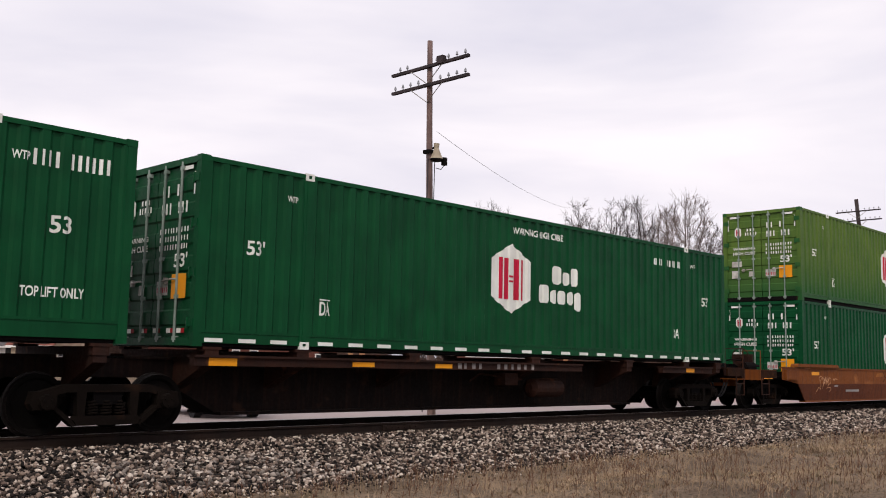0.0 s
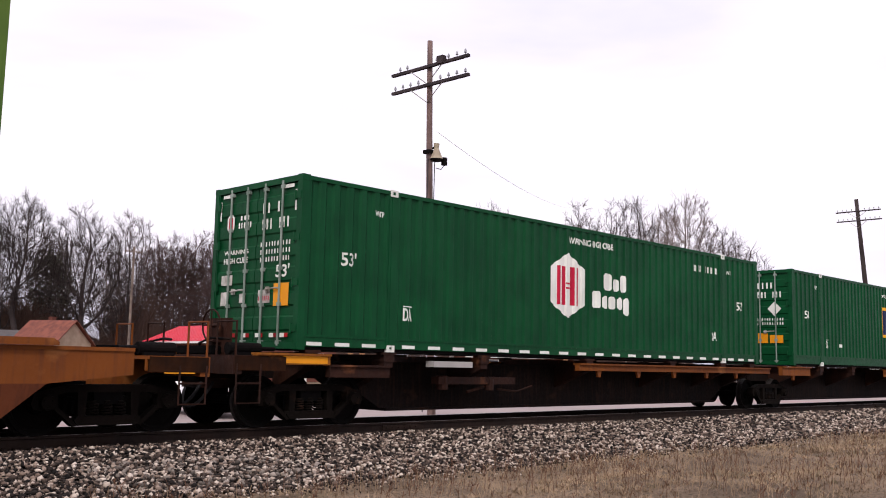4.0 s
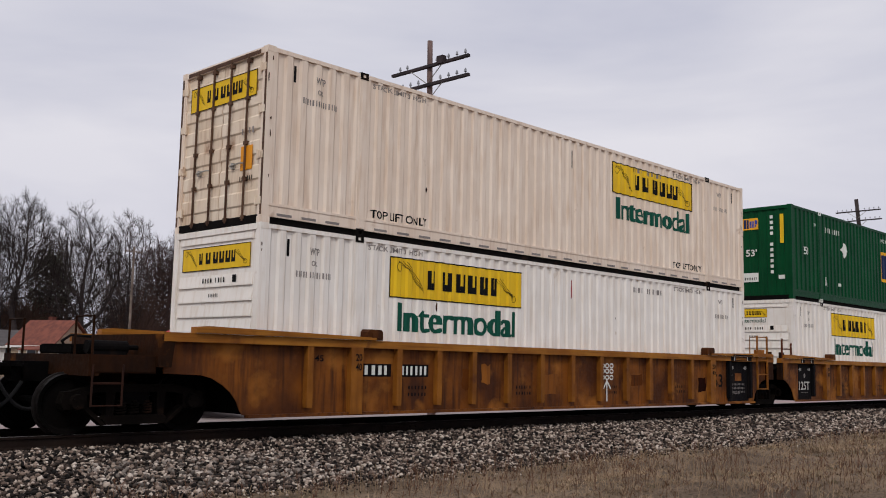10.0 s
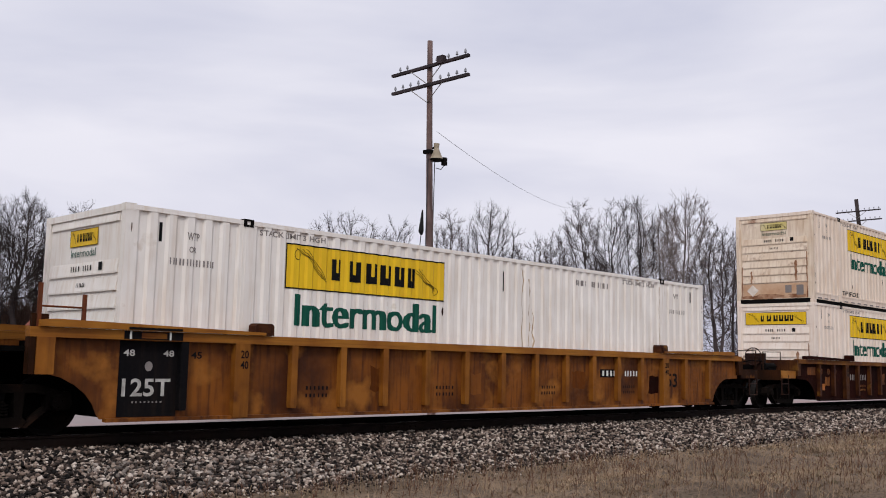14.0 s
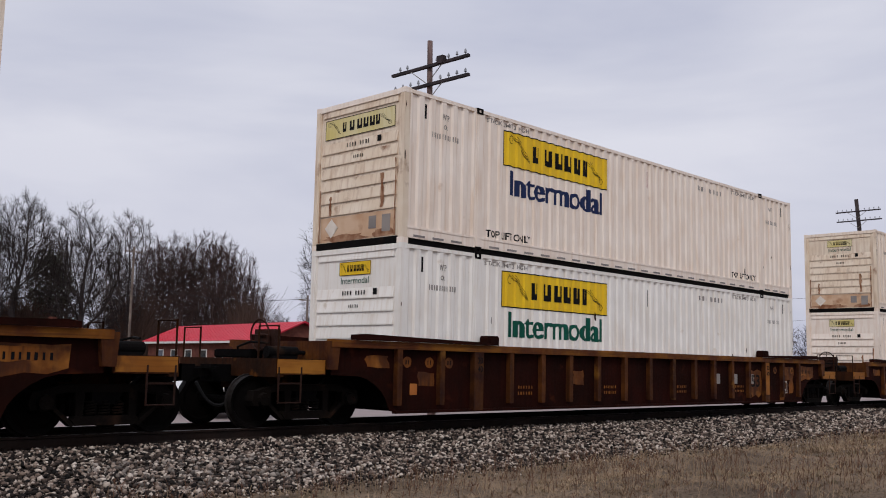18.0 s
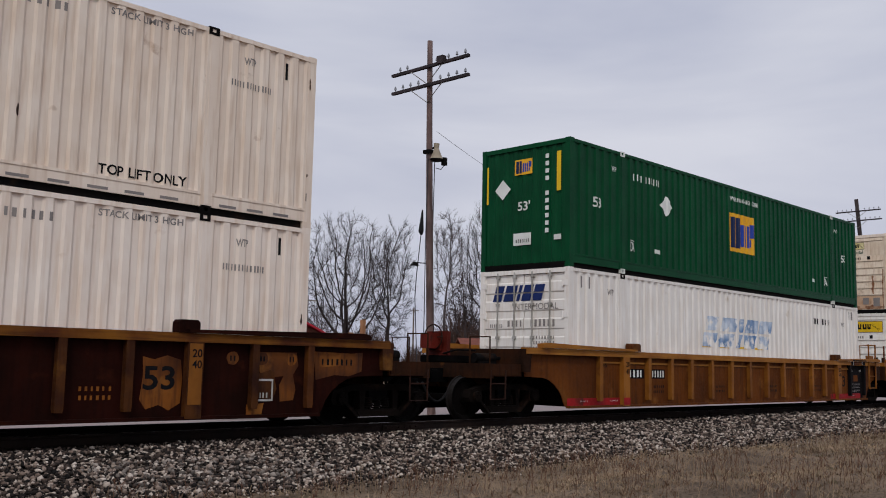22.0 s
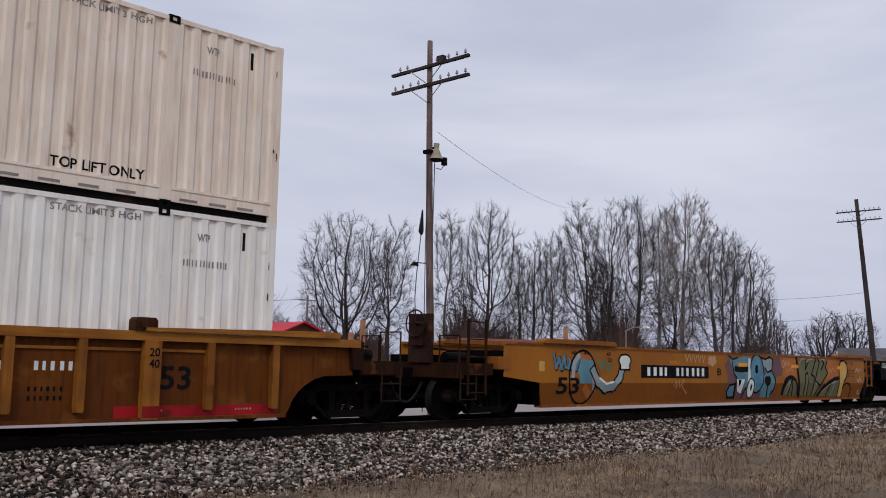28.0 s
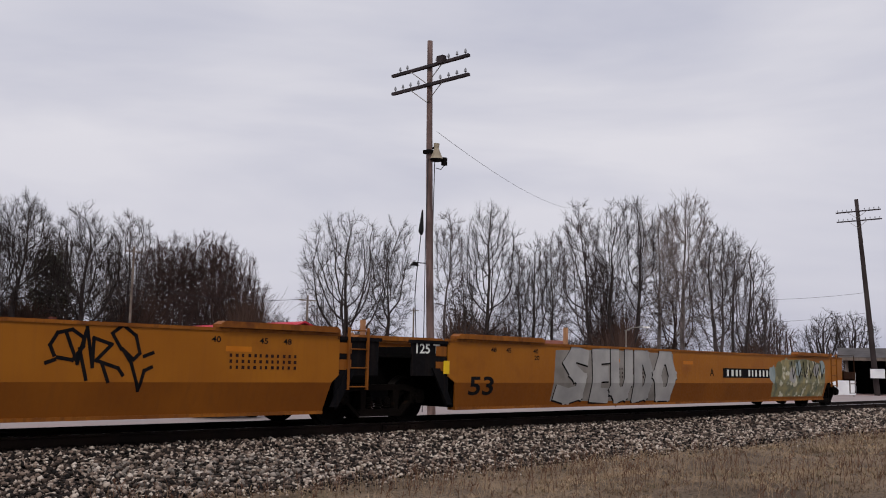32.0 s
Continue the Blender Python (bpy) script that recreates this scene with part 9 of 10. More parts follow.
def build_empty_wells():
    zt, zc, zb, inset = 1.5, 0.74, 0.28, 0.1
    spec = (("Q", 302.6, 16.9, [301.25, 321.0], "end", "art"), ("R", 322.55, 16.5, [340.6], "art", "art"), ("S", 342.2, 16.6, [359.6], "art", "end"))
    for k, u, ln, tr, l_, r_ in spec:
        car, mark = smooth_well(u, {"Q": "yellow smooth-sided empty well car covered with graffiti at both ends", "R": "clean yellow smooth-sided empty well car with a maroon sign",
                                    "S": "yellow smooth-sided empty well car with silver graffiti blocks"}[k],
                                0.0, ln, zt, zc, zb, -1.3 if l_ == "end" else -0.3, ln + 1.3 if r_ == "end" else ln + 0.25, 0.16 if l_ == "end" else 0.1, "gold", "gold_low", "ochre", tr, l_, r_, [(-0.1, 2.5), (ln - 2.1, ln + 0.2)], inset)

        def over(flat, mat, nm="graffiti", lab="", lift=0.004):
            return fold_painted(car, flat, mat, nm, lab, zc, zb, inset, lift)
        # end frames: dark panel, ladder and diagonal bracket
        for x, s, kind in ((-0.25, -1, l_), (ln + 0.2, 1, r_)):
            if kind == "end":
                continue

            def frame_end(bm, s=s):
                prism(bm, [(0, 1.5), (s * 0.95, 1.5), (s * 0.95, 0.86), (s * 0.3, 0.86), (s * 0.05, 0.3), (0, 0.3)], WELL_Y + 0.05, WELL_Y + 0.09)
                prism(bm, [(s * 0.25, 1.0), (s * 0.45, 1.0), (s * 0.05, 0.34), (s * -0.1, 0.34)], WELL_Y + 0.02, WELL_Y + 0.06)
                box(bm, min(0, s * 1.0), max(0, s * 1.0), WELL_Y + 0.02, WELL_Y + 0.1, 1.44, 1.5)
            shared(("fend", s), "end_frame", frame_end, "black", car, at=pose(x, 0, 0))
        if r_ == "art" or l_ == "art":
            def lad(bm):
                ladder(bm, 0.45, WELL_Y + 0.02, 0.62, 1.66, 0.42, 4)
            shared("lad", "ladder", lad, "ochre", car, at=pose(ln, 0, 0))
        for x0 in (-0.6, ln + 0.25):
            over(flat_poly(rect(x0, x0 + 0.28, 1.22, 1.4), rect(x0, x0 + 0.28, 0.95, 1.12)), "ochre", "yellow_patch", "", -0.02)
        if l_ == "art":
            painted("lettering", flat_word("125 T", -1.1, -0.5, 1.26, 1.44), "mark_white", car, lambda x: WELL_Y + 0.05, (), "white 125 T")
            painted("reflector", flat_poly(rect(-0.42, -0.26, 0.9, 1.14)), "panel_yellow", car, lambda x: WELL_Y + 0.02, (), "yellow reflector")
        if l_ == "end":
            shared("qlad", "ladder", lambda bm: (ladder(bm, -2.3, WELL_Y + 0.06, 0.5, 1.95, 0.5, 5)), "end_brown", car)
            brake_stand(car, -2.55, "brown", 0.95, -0.4, 1.1)
            shared("qbox", "equipment_box", make_bars((-1.5, -1.1, WELL_Y + 0.0, WELL_Y + 0.3, 1.0, 1.25)), "ochre", car)
        for x, w in ((2.2, "40"), (1.35, "45"), (0.9, "48"), (ln - 2.2, "40"), (ln - 1.35, "45"), (ln - 0.9, "48")):
            mark(flat_word(w, x, x + 0.16, 1.33, 1.42), "mark_black")
        mark(flat_word("20", 2.24, 2.4, 1.2, 1.29), "mark_black")
        for x in (4.86, ln - 1.95, 8.1):
            mark(flat_poly(rect(x, x + 0.46, 1.2, 1.28)), "amber_old", "reflector", "faded amber reflector")
        for i in range(3):
            mark(flat_bars(14, 5.05, 6.55, 1.03 - i * 0.09, 1.08 - i * 0.09, 50 + i), "brown")
            mark(flat_bars(12, ln - 1.9, ln - 0.6, 1.12 - i * 0.09, 1.17 - i * 0.09, 60 + i), "brown")
        if k == "Q":
            over(flat_word("53", 0.41, 1.2, 0.5, 0.86), "mark_black", "lettering", "bold black 53")
            mark(flat_poly(rect(3.6, 6.75, 0.86, 1.16)), "black", "number_panel", "black panel with white car number")
            mark(flat_bars(4, 3.8, 4.85, 0.91, 1.11, 5), "mark_white", "lettering", "white car number in bars", 0.008)
            mark(flat_bars(6, 5.1, 6.6, 0.91, 1.11, 6), "mark_white", "lettering", "", 0.008)
            mark(flat_word("B", 7.2, 7.42, 0.94, 1.12), "mark_black")
            # arch, tube and small zigzag letters by the near end
            zig = [(0.3, 1.32), (0.38, 1.04), (0.48, 1.24), (0.56, 1.02), (0.66, 1.3), (0.7, 1.06), (0.82, 1.04), (0.84, 1.22), (0.92, 1.04), (1.02, 1.2), (1.08, 1.02), (1.16, 1.18)]
            over(flat_poly(*strokes(zig, 0.1)), "black", "graffiti", "dark outline of spray letters", 0.004)
            over(flat_poly(*strokes([(x_ - 0.01, z_ + 0.01) for x_, z_ in zig], 0.065)), "spray_blue", "graffiti", "pale blue spray letters", 0.005)
            over(moved(flat_poly(disc(1.8, 1.08, 0.36, 0.26, 14, 0.2, 3), rect(1.62, 2.05, 0.72, 1.0)), -0.42), "teal", "graffiti", "grey-blue spray patch", 0.005)
            over(moved(flat_poly(*strokes([(1.38, 0.9), (1.42, 1.16), (1.58, 1.32)], 0.12), *strokes([(2.1, 0.95), (2.16, 0.6)], 0.1)), -0.42), "silver", "graffiti", "pale grey spray strokes", 0.006)
            over(moved(flat_poly(*strokes([(1.72, 1.3), (2.0, 1.28)], 0.1), *strokes([(1.85, 0.62), (1.98, 0.5)], 0.18)), -0.42), "peach", "graffiti", "peach spray strokes", 0.006)
            over(moved(flat_poly(*ring(1.74, 0.86, 0.52, 0.6, 0.05, 28)), -0.42), "black", "graffiti", "black painted arch", 0.007)
            tube_ = [(2.12, 1.0), (2.3, 0.76), (2.6, 0.62), (2.9, 0.66), (3.14, 0.86), (3.24, 1.08)]
            over(moved(flat_poly(*strokes(tube_, 0.24)), -0.42), "black", "graffiti", "black outline of a curved tube", 0.008)
            over(moved(flat_poly(*strokes(tube_, 0.16)), -0.42), "spray_grey", "graffiti", "grey curved tube", 0.009)
            over(moved(flat_poly(*strokes([(2.36, 0.84), (2.62, 0.72), (2.88, 0.76)], 0.05)), -0.42), "mark_white", "graffiti", "", 0.010)
            over(moved(flat_poly(disc(3.34, 1.24, 0.26, 0.18, 14, 0.1, 6), rect(3.14, 3.56, 1.02, 1.24)), -0.42), "black", "graffiti", "", 0.010)
            over(moved(flat_poly(disc(3.34, 1.24, 0.21, 0.13, 14, 0.1, 6), rect(3.19, 3.51, 1.06, 1.24)), -0.42), "mark_white", "graffiti", "white rounded tube end", 0.011)
            over(moved(flat_poly(*strokes([(2.3, 1.24), (2.44, 1.06), (2.56, 1.22), (2.7, 1.02), (2.86, 1.18)], 0.11)), -0.42), "olive", "graffiti", "olive spray letters", 0.006)
            over(flat_poly(*[q for i in range(5) for q in strokes([(5.6 + i * 0.21, 1.44), (5.68 + i * 0.2, 1.26), (5.76 + i * 0.2, 1.42)], 0.03)]), "pale_pink", "graffiti", "faint pink scrawl")
            over(flat_poly(*strokes([(5.08, 0.66), (5.16, 0.8), (5.2, 0.62), (5.3, 0.8), (5.36, 0.64), (5.5, 0.82), (5.46, 0.66), (5.72, 0.48)], 0.028)), "pale_pink", "graffiti", "faint pink scrawl")
            over(flat_poly(disc(6.95, 1.3, 0.27, 0.15, 12, 0.3, 7)), "pale_pink", "graffiti", "faint pink patch")
            # blue and white letters
            over(flat_poly([(7.6, 1.2), (7.75, 0.95), (7.7, 0.4), (8.3, 0.32), (10.5, 0.34), (10.62, 1.0), (10.5, 1.47), (8.6, 1.3), (7.9, 1.47)]), "pink", "graffiti", "dusty purple underlayer", 0.004)
            over(flat_poly([(7.8, 1.44), (8.2, 1.36), (8.7, 1.47), (9.1, 1.46), (9.1, 0.62), (8.5, 0.6), (8.22, 0.86), (8.0, 1.2)]), "teal", "graffiti", "pale blue letter", 0.005)
            over(flat_poly([(7.74, 0.5), (7.85, 0.68), (8.18, 0.72), (8.2, 0.36), (7.84, 0.36)]), "teal", "graffiti", "", 0.005)
            over(flat_poly(*strokes([(7.76, 0.5), (7.86, 0.68), (8.16, 0.72), (8.18, 0.36), (7.84, 0.36), (7.76, 0.5)], 0.06)), "black", "graffiti", "black outline", 0.007)
            over(flat_poly([(8.25, 0.84), (8.7, 0.84), (8.56, 0.46), (8.34, 0.52)]), "mark_white", "graffiti", "white letter part", 0.006)
            over(flat_poly([(8.34, 0.84), (8.52, 0.82), (8.4, 0.6)]), "black", "graffiti", "", 0.007)
            over(flat_poly(disc(9.42, 1.0, 0.4, 0.52, 20, 0.03, 13)), "spray_blue", "graffiti", "blue oval letter", 0.006)
            over(flat_poly(*ring(9.42, 1.0, 0.44, 0.55, 0.05, 26)), "black", "graffiti", "black oval outline", 0.008)
            over(flat_poly(disc(9.4, 1.12, 0.1, 0.12, 10, 0.2, 14)), "black", "graffiti", "", 0.009)
            over(flat_poly(disc(9.08, 0.6, 0.2, 0.26, 14, 0.08, 15), *strokes([(8.96, 0.76), (8.98, 1.34)], 0.14)), "mark_white", "graffiti", "white looped letter", 0.009)
            over(flat_poly(*ring(9.08, 0.6, 0.23, 0.29, 0.045, 18), disc(9.1, 0.62, 0.05, 0.1, 8)), "black", "graffiti", "", 0.010)
            over(flat_poly(*strokes([(8.2, 1.12), (8.5, 1.1), (8.84, 1.12)], 0.15), *strokes([(7.8, 1.46), (8.02, 1.36), (8.3, 1.42)], 0.04), *strokes([(8.2, 0.9), (8.22, 0.34)], 0.05),
                           *strokes([(8.0, 1.3), (8.1, 1.0), (8.26, 0.88)], 0.04), *strokes([(8.6, 0.34), (8.78, 0.6), (9.0, 0.62)], 0.04)), "black", "graffiti", "black outlines", 0.008)
            over(flat_poly([(9.7, 1.46), (10.1, 1.4), (10.36, 1.46), (10.3, 1.1), (10.0, 1.0), (9.82, 1.2)]), "spray_grey", "graffiti", "pale grey-blue letter", 0.006)
            over(flat_poly(disc(10.16, 0.78, 0.36, 0.3, 16, 0.05, 16), rect(9.72, 10.3, 0.34, 0.7)), "teal", "graffiti", "blue letter", 0.006)
            over(flat_poly(*strokes([(9.7, 1.44), (9.95, 1.4), (10.2, 1.48), (10.38, 1.4), (10.32, 1.1), (10.05, 1.04), (9.9, 1.16)], 0.05), disc(10.06, 0.8, 0.2, 0.14, 12, 0.15, 17),
                           *strokes([(10.06, 0.7), (10.12, 0.36)], 0.06), *strokes([(10.36, 1.05), (10.54, 0.84), (10.5, 0.56), (10.3, 0.4)], 0.05)), "black", "graffiti", "black outlines", 0.009)
            # olive letters
            over(flat_poly([(10.80, 1.46), (11.96, 1.46), (12.08, 0.99), (11.79, 0.89), (11.13, 0.91), (10.87, 1.15)]), "peach", "graffiti", "peach panel behind the letters", 0.005)
            over(flat_poly([(10.52, 1.46), (10.85, 1.46), (10.92, 1.30), (11.04, 1.14), (10.92, 0.95), (10.6, 0.9)]), "pink", "graffiti", "dusty purple blot", 0.0055)
            over(flat_poly([(14.09, 1.46), (14.84, 1.46), (15.00, 0.99), (14.44, 0.83), (14.07, 0.94)]), "peach", "graffiti", "", 0.005)
            over(flat_poly(*strokes([(11.02, 1.37), (10.97, 1.23), (11.09, 1.19), (11.16, 1.33), (11.07, 1.39)], 0.035), *strokes([(11.18, 1.22), (11.22, 1.36), (11.30, 1.25), (11.36, 1.38), (11.41, 1.25), (11.51, 1.37)], 0.035), *strokes([(11.26, 1.04), (11.31, 1.15), (11.42, 1.09), (11.53, 1.17), (11.71, 1.10)], 0.035), *strokes([(14.22, 1.02), (14.29, 1.19), (14.43, 1.07), (14.53, 1.22), (14.69, 1.12)], 0.035)), "pale_pink", "graffiti", "faint pink scrawl", 0.006)
            over(flat_poly([(11.00, 0.40), (11.01, 0.62), (11.10, 0.80), (11.24, 0.91), (11.47, 0.97), (11.71, 0.96), (11.90, 0.86), (12.06, 0.65), (12.16, 0.38)]), "black", "graffiti", "black painted arch", 0.0062)
            over(flat_poly([(11.16, 0.39), (11.18, 0.57), (11.28, 0.73), (11.44, 0.83), (11.64, 0.86), (11.84, 0.79), (11.99, 0.59), (12.05, 0.38)]), "olive", "graffiti", "olive-green dome", 0.007)
            over(flat_poly([(12.13, 0.38), (12.10, 1.45), (12.30, 1.46), (12.54, 1.46), (12.62, 1.43), (12.85, 1.46), (13.06, 1.46), (13.18, 1.46), (13.32, 1.46), (13.58, 1.46), (13.97, 1.46), (14.14, 1.40), (14.04, 1.26), (14.18, 1.06), (13.92, 0.94), (13.71, 0.79), (13.56, 0.64), (13.65, 0.35)]), "olive", "graffiti", "olive-green pointed letters", 0.0055)
            over(flat_poly([(13.57, 0.35), (13.79, 0.55), (14.13, 0.73), (14.65, 0.90), (15.04, 0.87), (14.98, 0.33)]), "olive", "graffiti", "olive-green dome", 0.0065)
            over(flat_poly(*strokes([(11.94, 1.46), (12.04, 1.03), (12.20, 0.38)], 0.13), *strokes([(12.52, 0.39), (12.54, 1.00), (12.71, 1.06), (12.74, 0.37)], 0.06), *strokes([(12.60, 1.43), (12.55, 1.15), (12.75, 1.36)], 0.06), *strokes([(13.31, 1.46), (13.23, 1.37), (12.97, 1.00), (13.16, 0.93), (13.08, 0.36)], 0.06), *strokes([(13.43, 1.46), (13.56, 1.38), (13.22, 0.82), (13.59, 0.68), (13.31, 0.36)], 0.06), *strokes([(14.14, 1.42), (13.98, 1.23), (14.18, 1.06), (13.56, 0.64)], 0.06), *strokes([(13.71, 1.46), (13.90, 1.35), (13.67, 1.14)], 0.06), *strokes([(11.44, 0.39), (11.61, 0.83)], 0.06), *strokes([(11.72, 0.40), (11.66, 0.83)], 0.06), *strokes([(14.13, 0.36), (14.44, 0.76)], 0.06)), "black", "graffiti", "black outlines", 0.008)
            over(flat_poly(*strokes([(13.53, 0.38), (13.85, 0.61), (14.23, 0.76), (14.70, 0.88), (15.02, 0.90)], 0.12)), "black", "graffiti", "black sweeping outline", 0.0085)
            over(flat_poly(*strokes([(12.14, 1.34), (12.30, 1.46), (12.52, 1.46)], 0.03), *strokes([(12.64, 1.37), (12.83, 1.46), (13.09, 1.46)], 0.03), *strokes([(13.67, 1.46), (13.93, 1.46)], 0.03), *strokes([(11.23, 0.57), (11.34, 0.71), (11.52, 0.78)], 0.03), *strokes([(12.65, 1.00), (12.66, 0.38)], 0.03), *strokes([(13.76, 0.46), (14.24, 0.68), (14.74, 0.80)], 0.03), *strokes([(14.46, 0.35), (14.71, 0.73)], 0.03), *strokes([(11.31, 0.41), (11.52, 0.75)], 0.03), *strokes([(13.34, 0.76), (13.19, 0.41)], 0.03)), "silver", "graffiti", "pale grey glints", 0.009)
            over(flat_poly([(15.05, 0.33), (15.09, 0.95), (15.10, 1.26), (15.23, 1.42), (15.43, 1.44), (15.63, 1.34), (15.68, 1.13), (15.57, 0.94), (15.39, 0.82), (15.34, 0.32)]), "pale", "graffiti", "pale yellow letter", 0.007)
            over(flat_poly(*strokes([(15.03, 0.33), (15.07, 0.95), (15.05, 1.24), (15.18, 1.44), (15.43, 1.46), (15.67, 1.36), (15.73, 1.11), (15.60, 0.91), (15.39, 0.76), (15.34, 0.32)], 0.055), *strokes([(15.35, 0.62), (15.58, 0.75), (15.87, 0.71), (16.04, 0.53), (15.98, 0.31)], 0.055)), "black", "graffiti", "black outline", 0.0085)
            over(flat_poly(*strokes([(16.39, 1.12), (16.52, 1.22), (16.62, 1.10), (16.75, 1.22), (16.91, 1.15)], 0.03), *strokes([(16.51, 0.86), (16.61, 0.77), (16.71, 0.92), (16.84, 0.80)], 0.03), *strokes([(16.75, 0.52), (16.62, 0.48), (16.65, 0.39), (16.81, 0.41)], 0.03)), "mark_worn", "graffiti", "small white scrawls", 0.006)
            for x in (8.34, 11.56, 14.9):
                mark(flat_poly(rect(x, x + 0.5, 1.18, 1.28)), "amber", "reflector", "amber reflector", 0.013)
            mark(flat_poly(rect(-0.2, -0.02, 0.98, 1.18)), "pale", "yellow_patch")
        elif k == "R":
            over(flat_word("53", 0.42, 1.22, 0.5, 0.86), "mark_black", "lettering", "bold black 53")
            sc = []
            for pts in ([(3.06, 1.4), (3.08, 1.12)], [(3.2, 1.42), (3.22, 1.1)], [(3.06, 1.26), (3.22, 1.27)], [(3.42, 1.36), (3.3, 1.3), (3.34, 1.12), (3.46, 1.14)], [(3.3, 1.22), (3.42, 1.24)],
                        [(3.24, 0.98), (3.4, 1.02), (3.5, 0.9), (3.62, 0.56), (3.6, 0.8)], [(3.56, 1.24), (3.58, 0.96)], [(3.76, 1.3), (3.74, 1.0), (3.86, 1.28), (3.88, 0.98)],
                        [(4.02, 1.26), (4.16, 1.22), (4.06, 1.08), (4.2, 1.0), (4.06, 0.86)], [(3.9, 0.8), (4.1, 0.72), (4.3, 0.66), (4.36, 0.5), (4.22, 0.56)]):
                sc += strokes(pts, 0.026)
            over(flat_poly(*sc), "silver", "graffiti", "thin pale spray-paint scrawl")
            mark(flat_word("C", 7.05, 7.25, 0.92, 1.12), "mark_black")
            x = 8.9
            over(flat_poly(rect(x + 0.06, x + 0.58, 0.7, 1.24), rect(x + 0.68, x + 1.2, 0.7, 1.24), [(x + 1.3, 0.7), (x + 1.54, 0.7), (x + 1.88, 1.24), (x + 1.64, 1.24)]), "mark_maroon", "emblem", "maroon block sign")
            sc = []
            for pts in ([(11.95, 1.09), (11.89, 1.22), (11.98, 1.38), (12.18, 1.43), (12.35, 1.32), (12.34, 1.21), (12.20, 1.03), (12.00, 1.06)],
                         [(12.09, 1.40), (12.27, 0.99), (12.31, 1.18), (12.38, 1.46), (12.48, 0.95), (12.48, 1.30)],
                         [(12.29, 1.18), (12.40, 0.78)],
                         [(12.48, 1.33), (12.74, 1.25), (12.53, 1.03), (12.85, 0.93), (12.92, 0.84)],
                         [(12.61, 1.00), (12.71, 0.75)],
                         [(12.88, 1.19), (12.74, 1.40), (12.89, 1.52), (13.09, 1.38), (13.16, 1.14), (13.07, 1.05), (12.90, 1.19), (13.04, 1.00), (13.17, 0.63), (13.24, 0.90), (13.35, 0.95)],
                         [(11.85, 0.99), (11.96, 1.03)],
                         [(13.23, 1.10), (13.36, 1.15)]):
                sc += strokes(pts, 0.05)
            over(flat_poly(*sc), "black", "graffiti", "black looping spray-paint tag")
        else:
            over(flat_word("53", 0.3, 1.0, 0.5, 0.86), "mark_black", "lettering", "bold black 53")
            letters_ = ([(3.95, 1.28), (3.6, 1.34), (3.4, 1.14), (3.6, 0.94), (3.85, 0.8), (3.8, 0.52), (3.4, 0.44), (3.1, 0.5)],
                        [(4.75, 1.32), (4.4, 1.3), (4.42, 0.92), (4.7, 0.92), (4.42, 0.9), (4.4, 0.46), (4.8, 0.44)],
                        [(5.1, 1.36), (5.12, 0.6), (5.3, 0.44), (5.55, 0.5), (5.66, 0.8), (5.66, 1.36)],
                        [(6.05, 0.44), (6.05, 1.34), (6.35, 1.3), (6.55, 0.9), (6.4, 0.5), (6.05, 0.44)],
                        [(7.1, 1.34), (6.86, 0.9), (7.05, 0.46), (7.4, 0.46), (7.56, 0.9), (7.36, 1.32), (7.1, 1.34)])
            over(flat_poly([(2.86, 0.36), (7.6, 0.32), (7.62, 1.44), (5.2, 1.47), (2.95, 1.42)]), "silver_dull", "graffiti", "dull silver block behind the letters", 0.003)
            for i, pts in enumerate(letters_):
                over(flat_poly(*strokes(pts, 0.36)), "black", "graffiti", "black outline", 0.004 + i * 0.0016)
                over(flat_poly(*strokes([(x_ + 0.02, z_ + 0.02) for x_, z_ in pts], 0.33)), "silver", "graffiti", "bulging silver letter", 0.0048 + i * 0.0016)
            mark(flat_word("A", 9.42, 9.62, 0.92, 1.12), "mark_black")
            mark(flat_poly(rect(10.1, 12.9, 0.88, 1.13)), "black", "number_panel", "black panel with white car number")
            mark(flat_bars(4, 10.25, 11.2, 0.92, 1.09, 5), "mark_white", "lettering", "", 0.008)
            mark(flat_bars(6, 11.45, 12.75, 0.92, 1.09, 6), "mark_white", "lettering", "", 0.008)
            over(flat_poly([(13.0, 0.36), (16.5, 0.34), (16.6, 1.3), (15.2, 1.45), (13.6, 1.4), (12.96, 1.1)]), "spray_mix", "graffiti", "mottled grey-green and tan spray patch", 0.004)
            for i in range(9):
                over(flat_poly(disc(13.0 + i * 0.42, 1.0 + 0.12 * (i % 3), 0.2, 0.24, 10, 0.3, 91 + i)), ("spray_grey", "olive", "spray_mix", "silver")[i % 4], "graffiti", "", 0.005 + 0.0005 * i)
            over(flat_poly(*[q for i in range(6) for q in strokes([(14.2 + i * 0.4, 1.35), (14.3 + i * 0.4, 0.9), (14.5 + i * 0.4, 1.2)], 0.05)]), "black", "graffiti", "", 0.011)


build_empty_wells()
build_track(BED)
build_stones()
build_grass()


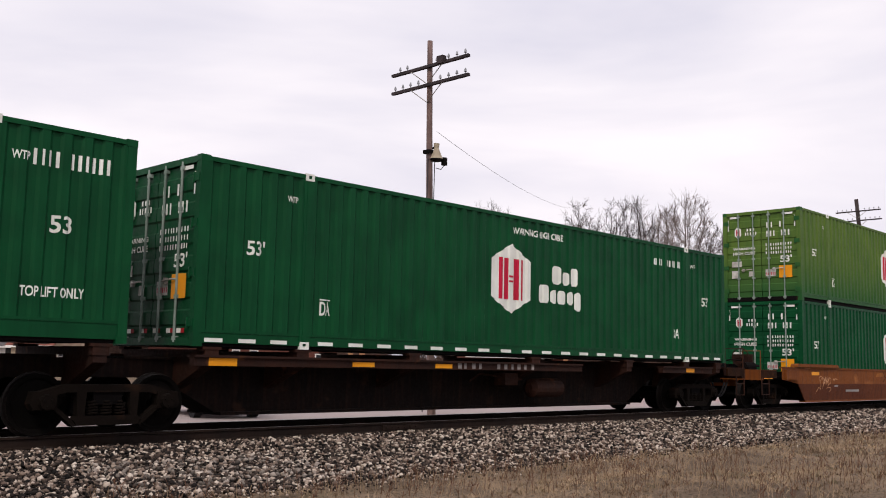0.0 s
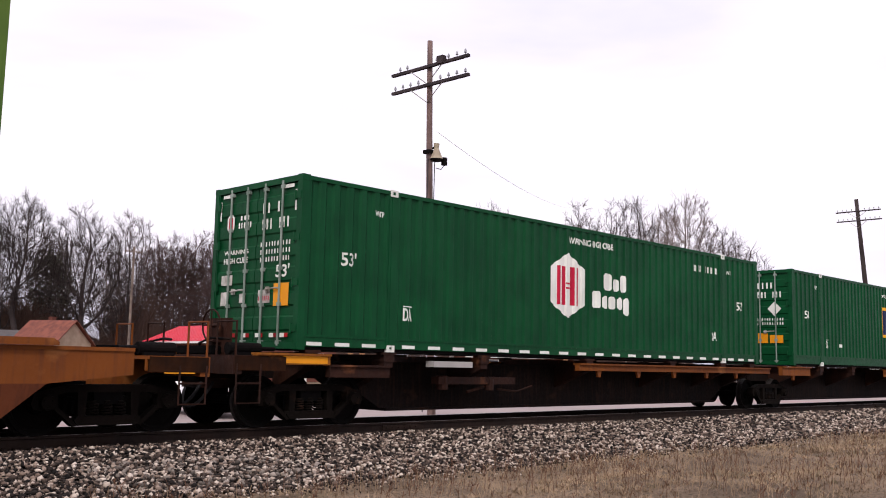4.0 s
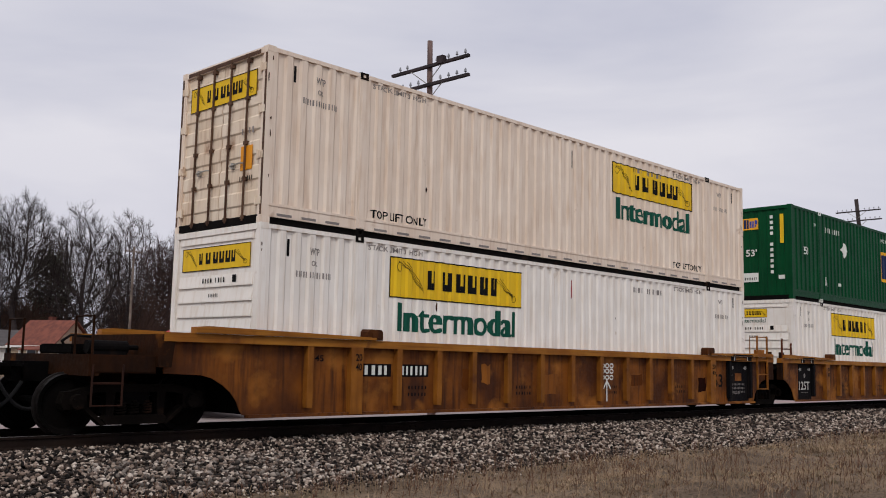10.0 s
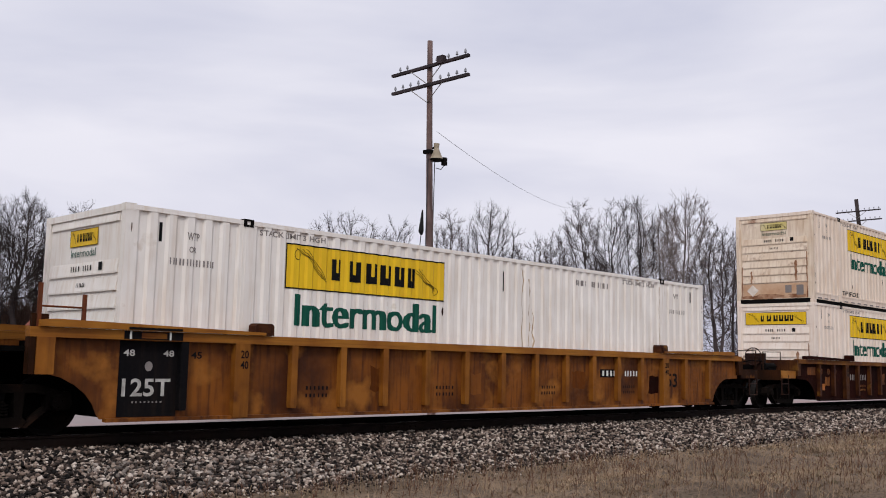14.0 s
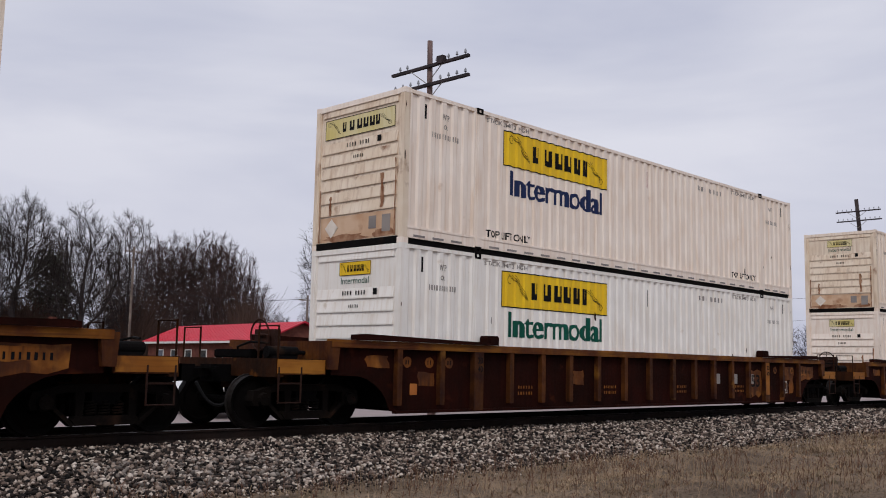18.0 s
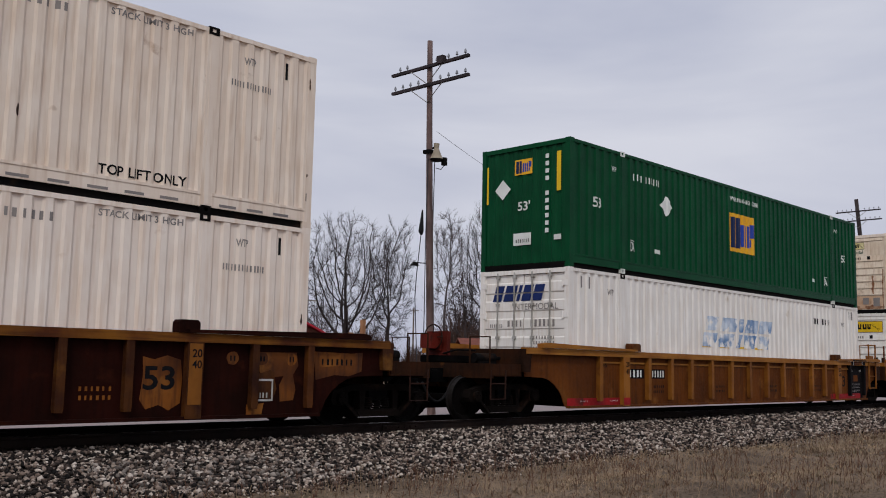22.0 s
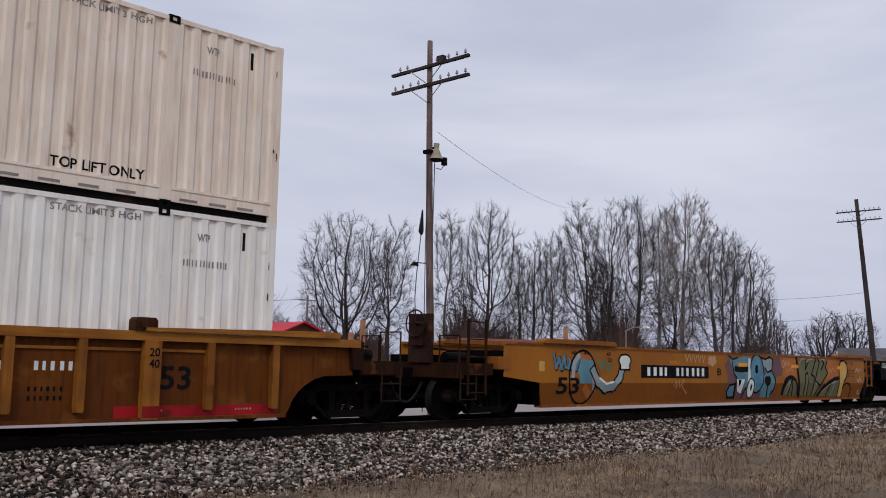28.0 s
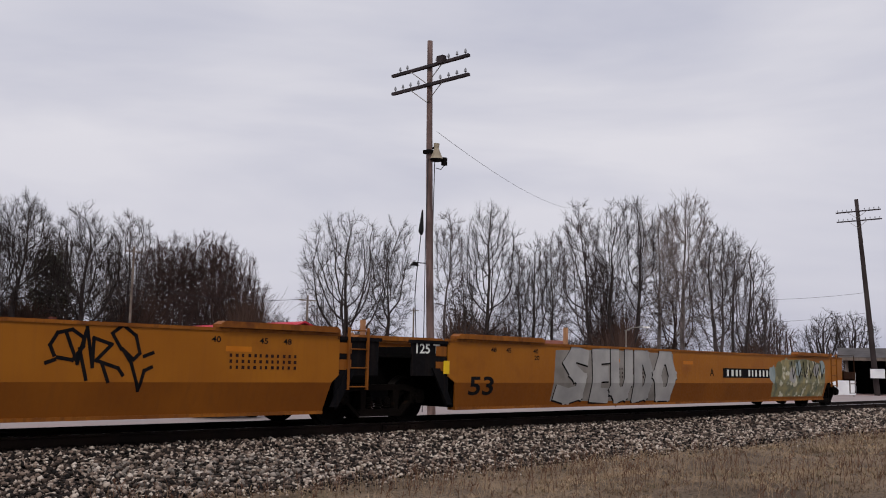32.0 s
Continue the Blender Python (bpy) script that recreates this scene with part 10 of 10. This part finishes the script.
def motions():
    """The train rolls past; the wheels turn as far as it goes."""
    times = [i * 2.0 for i in range(17)]
    for car, u in CARS:
        walk(car, [(t, pose(u - travel(t), 0, 0)) for t in times])
    for c, u, z in CONTAINERS:
        walk(c, [(t, pose(u - travel(t), 0, z)) for t in times])
    for k, w in enumerate((-1, 1)):
        first, *rest = WHEELSETS[k]
        steps = [i / FPS for i in range(0, 32 * FPS + 1)]
        walk(first, [(t, pose(w * HALF_BASE, 0, WHEEL_R, 0, -math.degrees(travel(t) / WHEEL_R), 0)) for t in steps])
        act, slot = first.animation_data.action, first.animation_data.action_slot
        for o in rest:
            o.rotation_mode = "QUATERNION"
            o.animation_data_create()
            o.animation_data.action = act
            o.animation_data.action_slot = slot


motions()
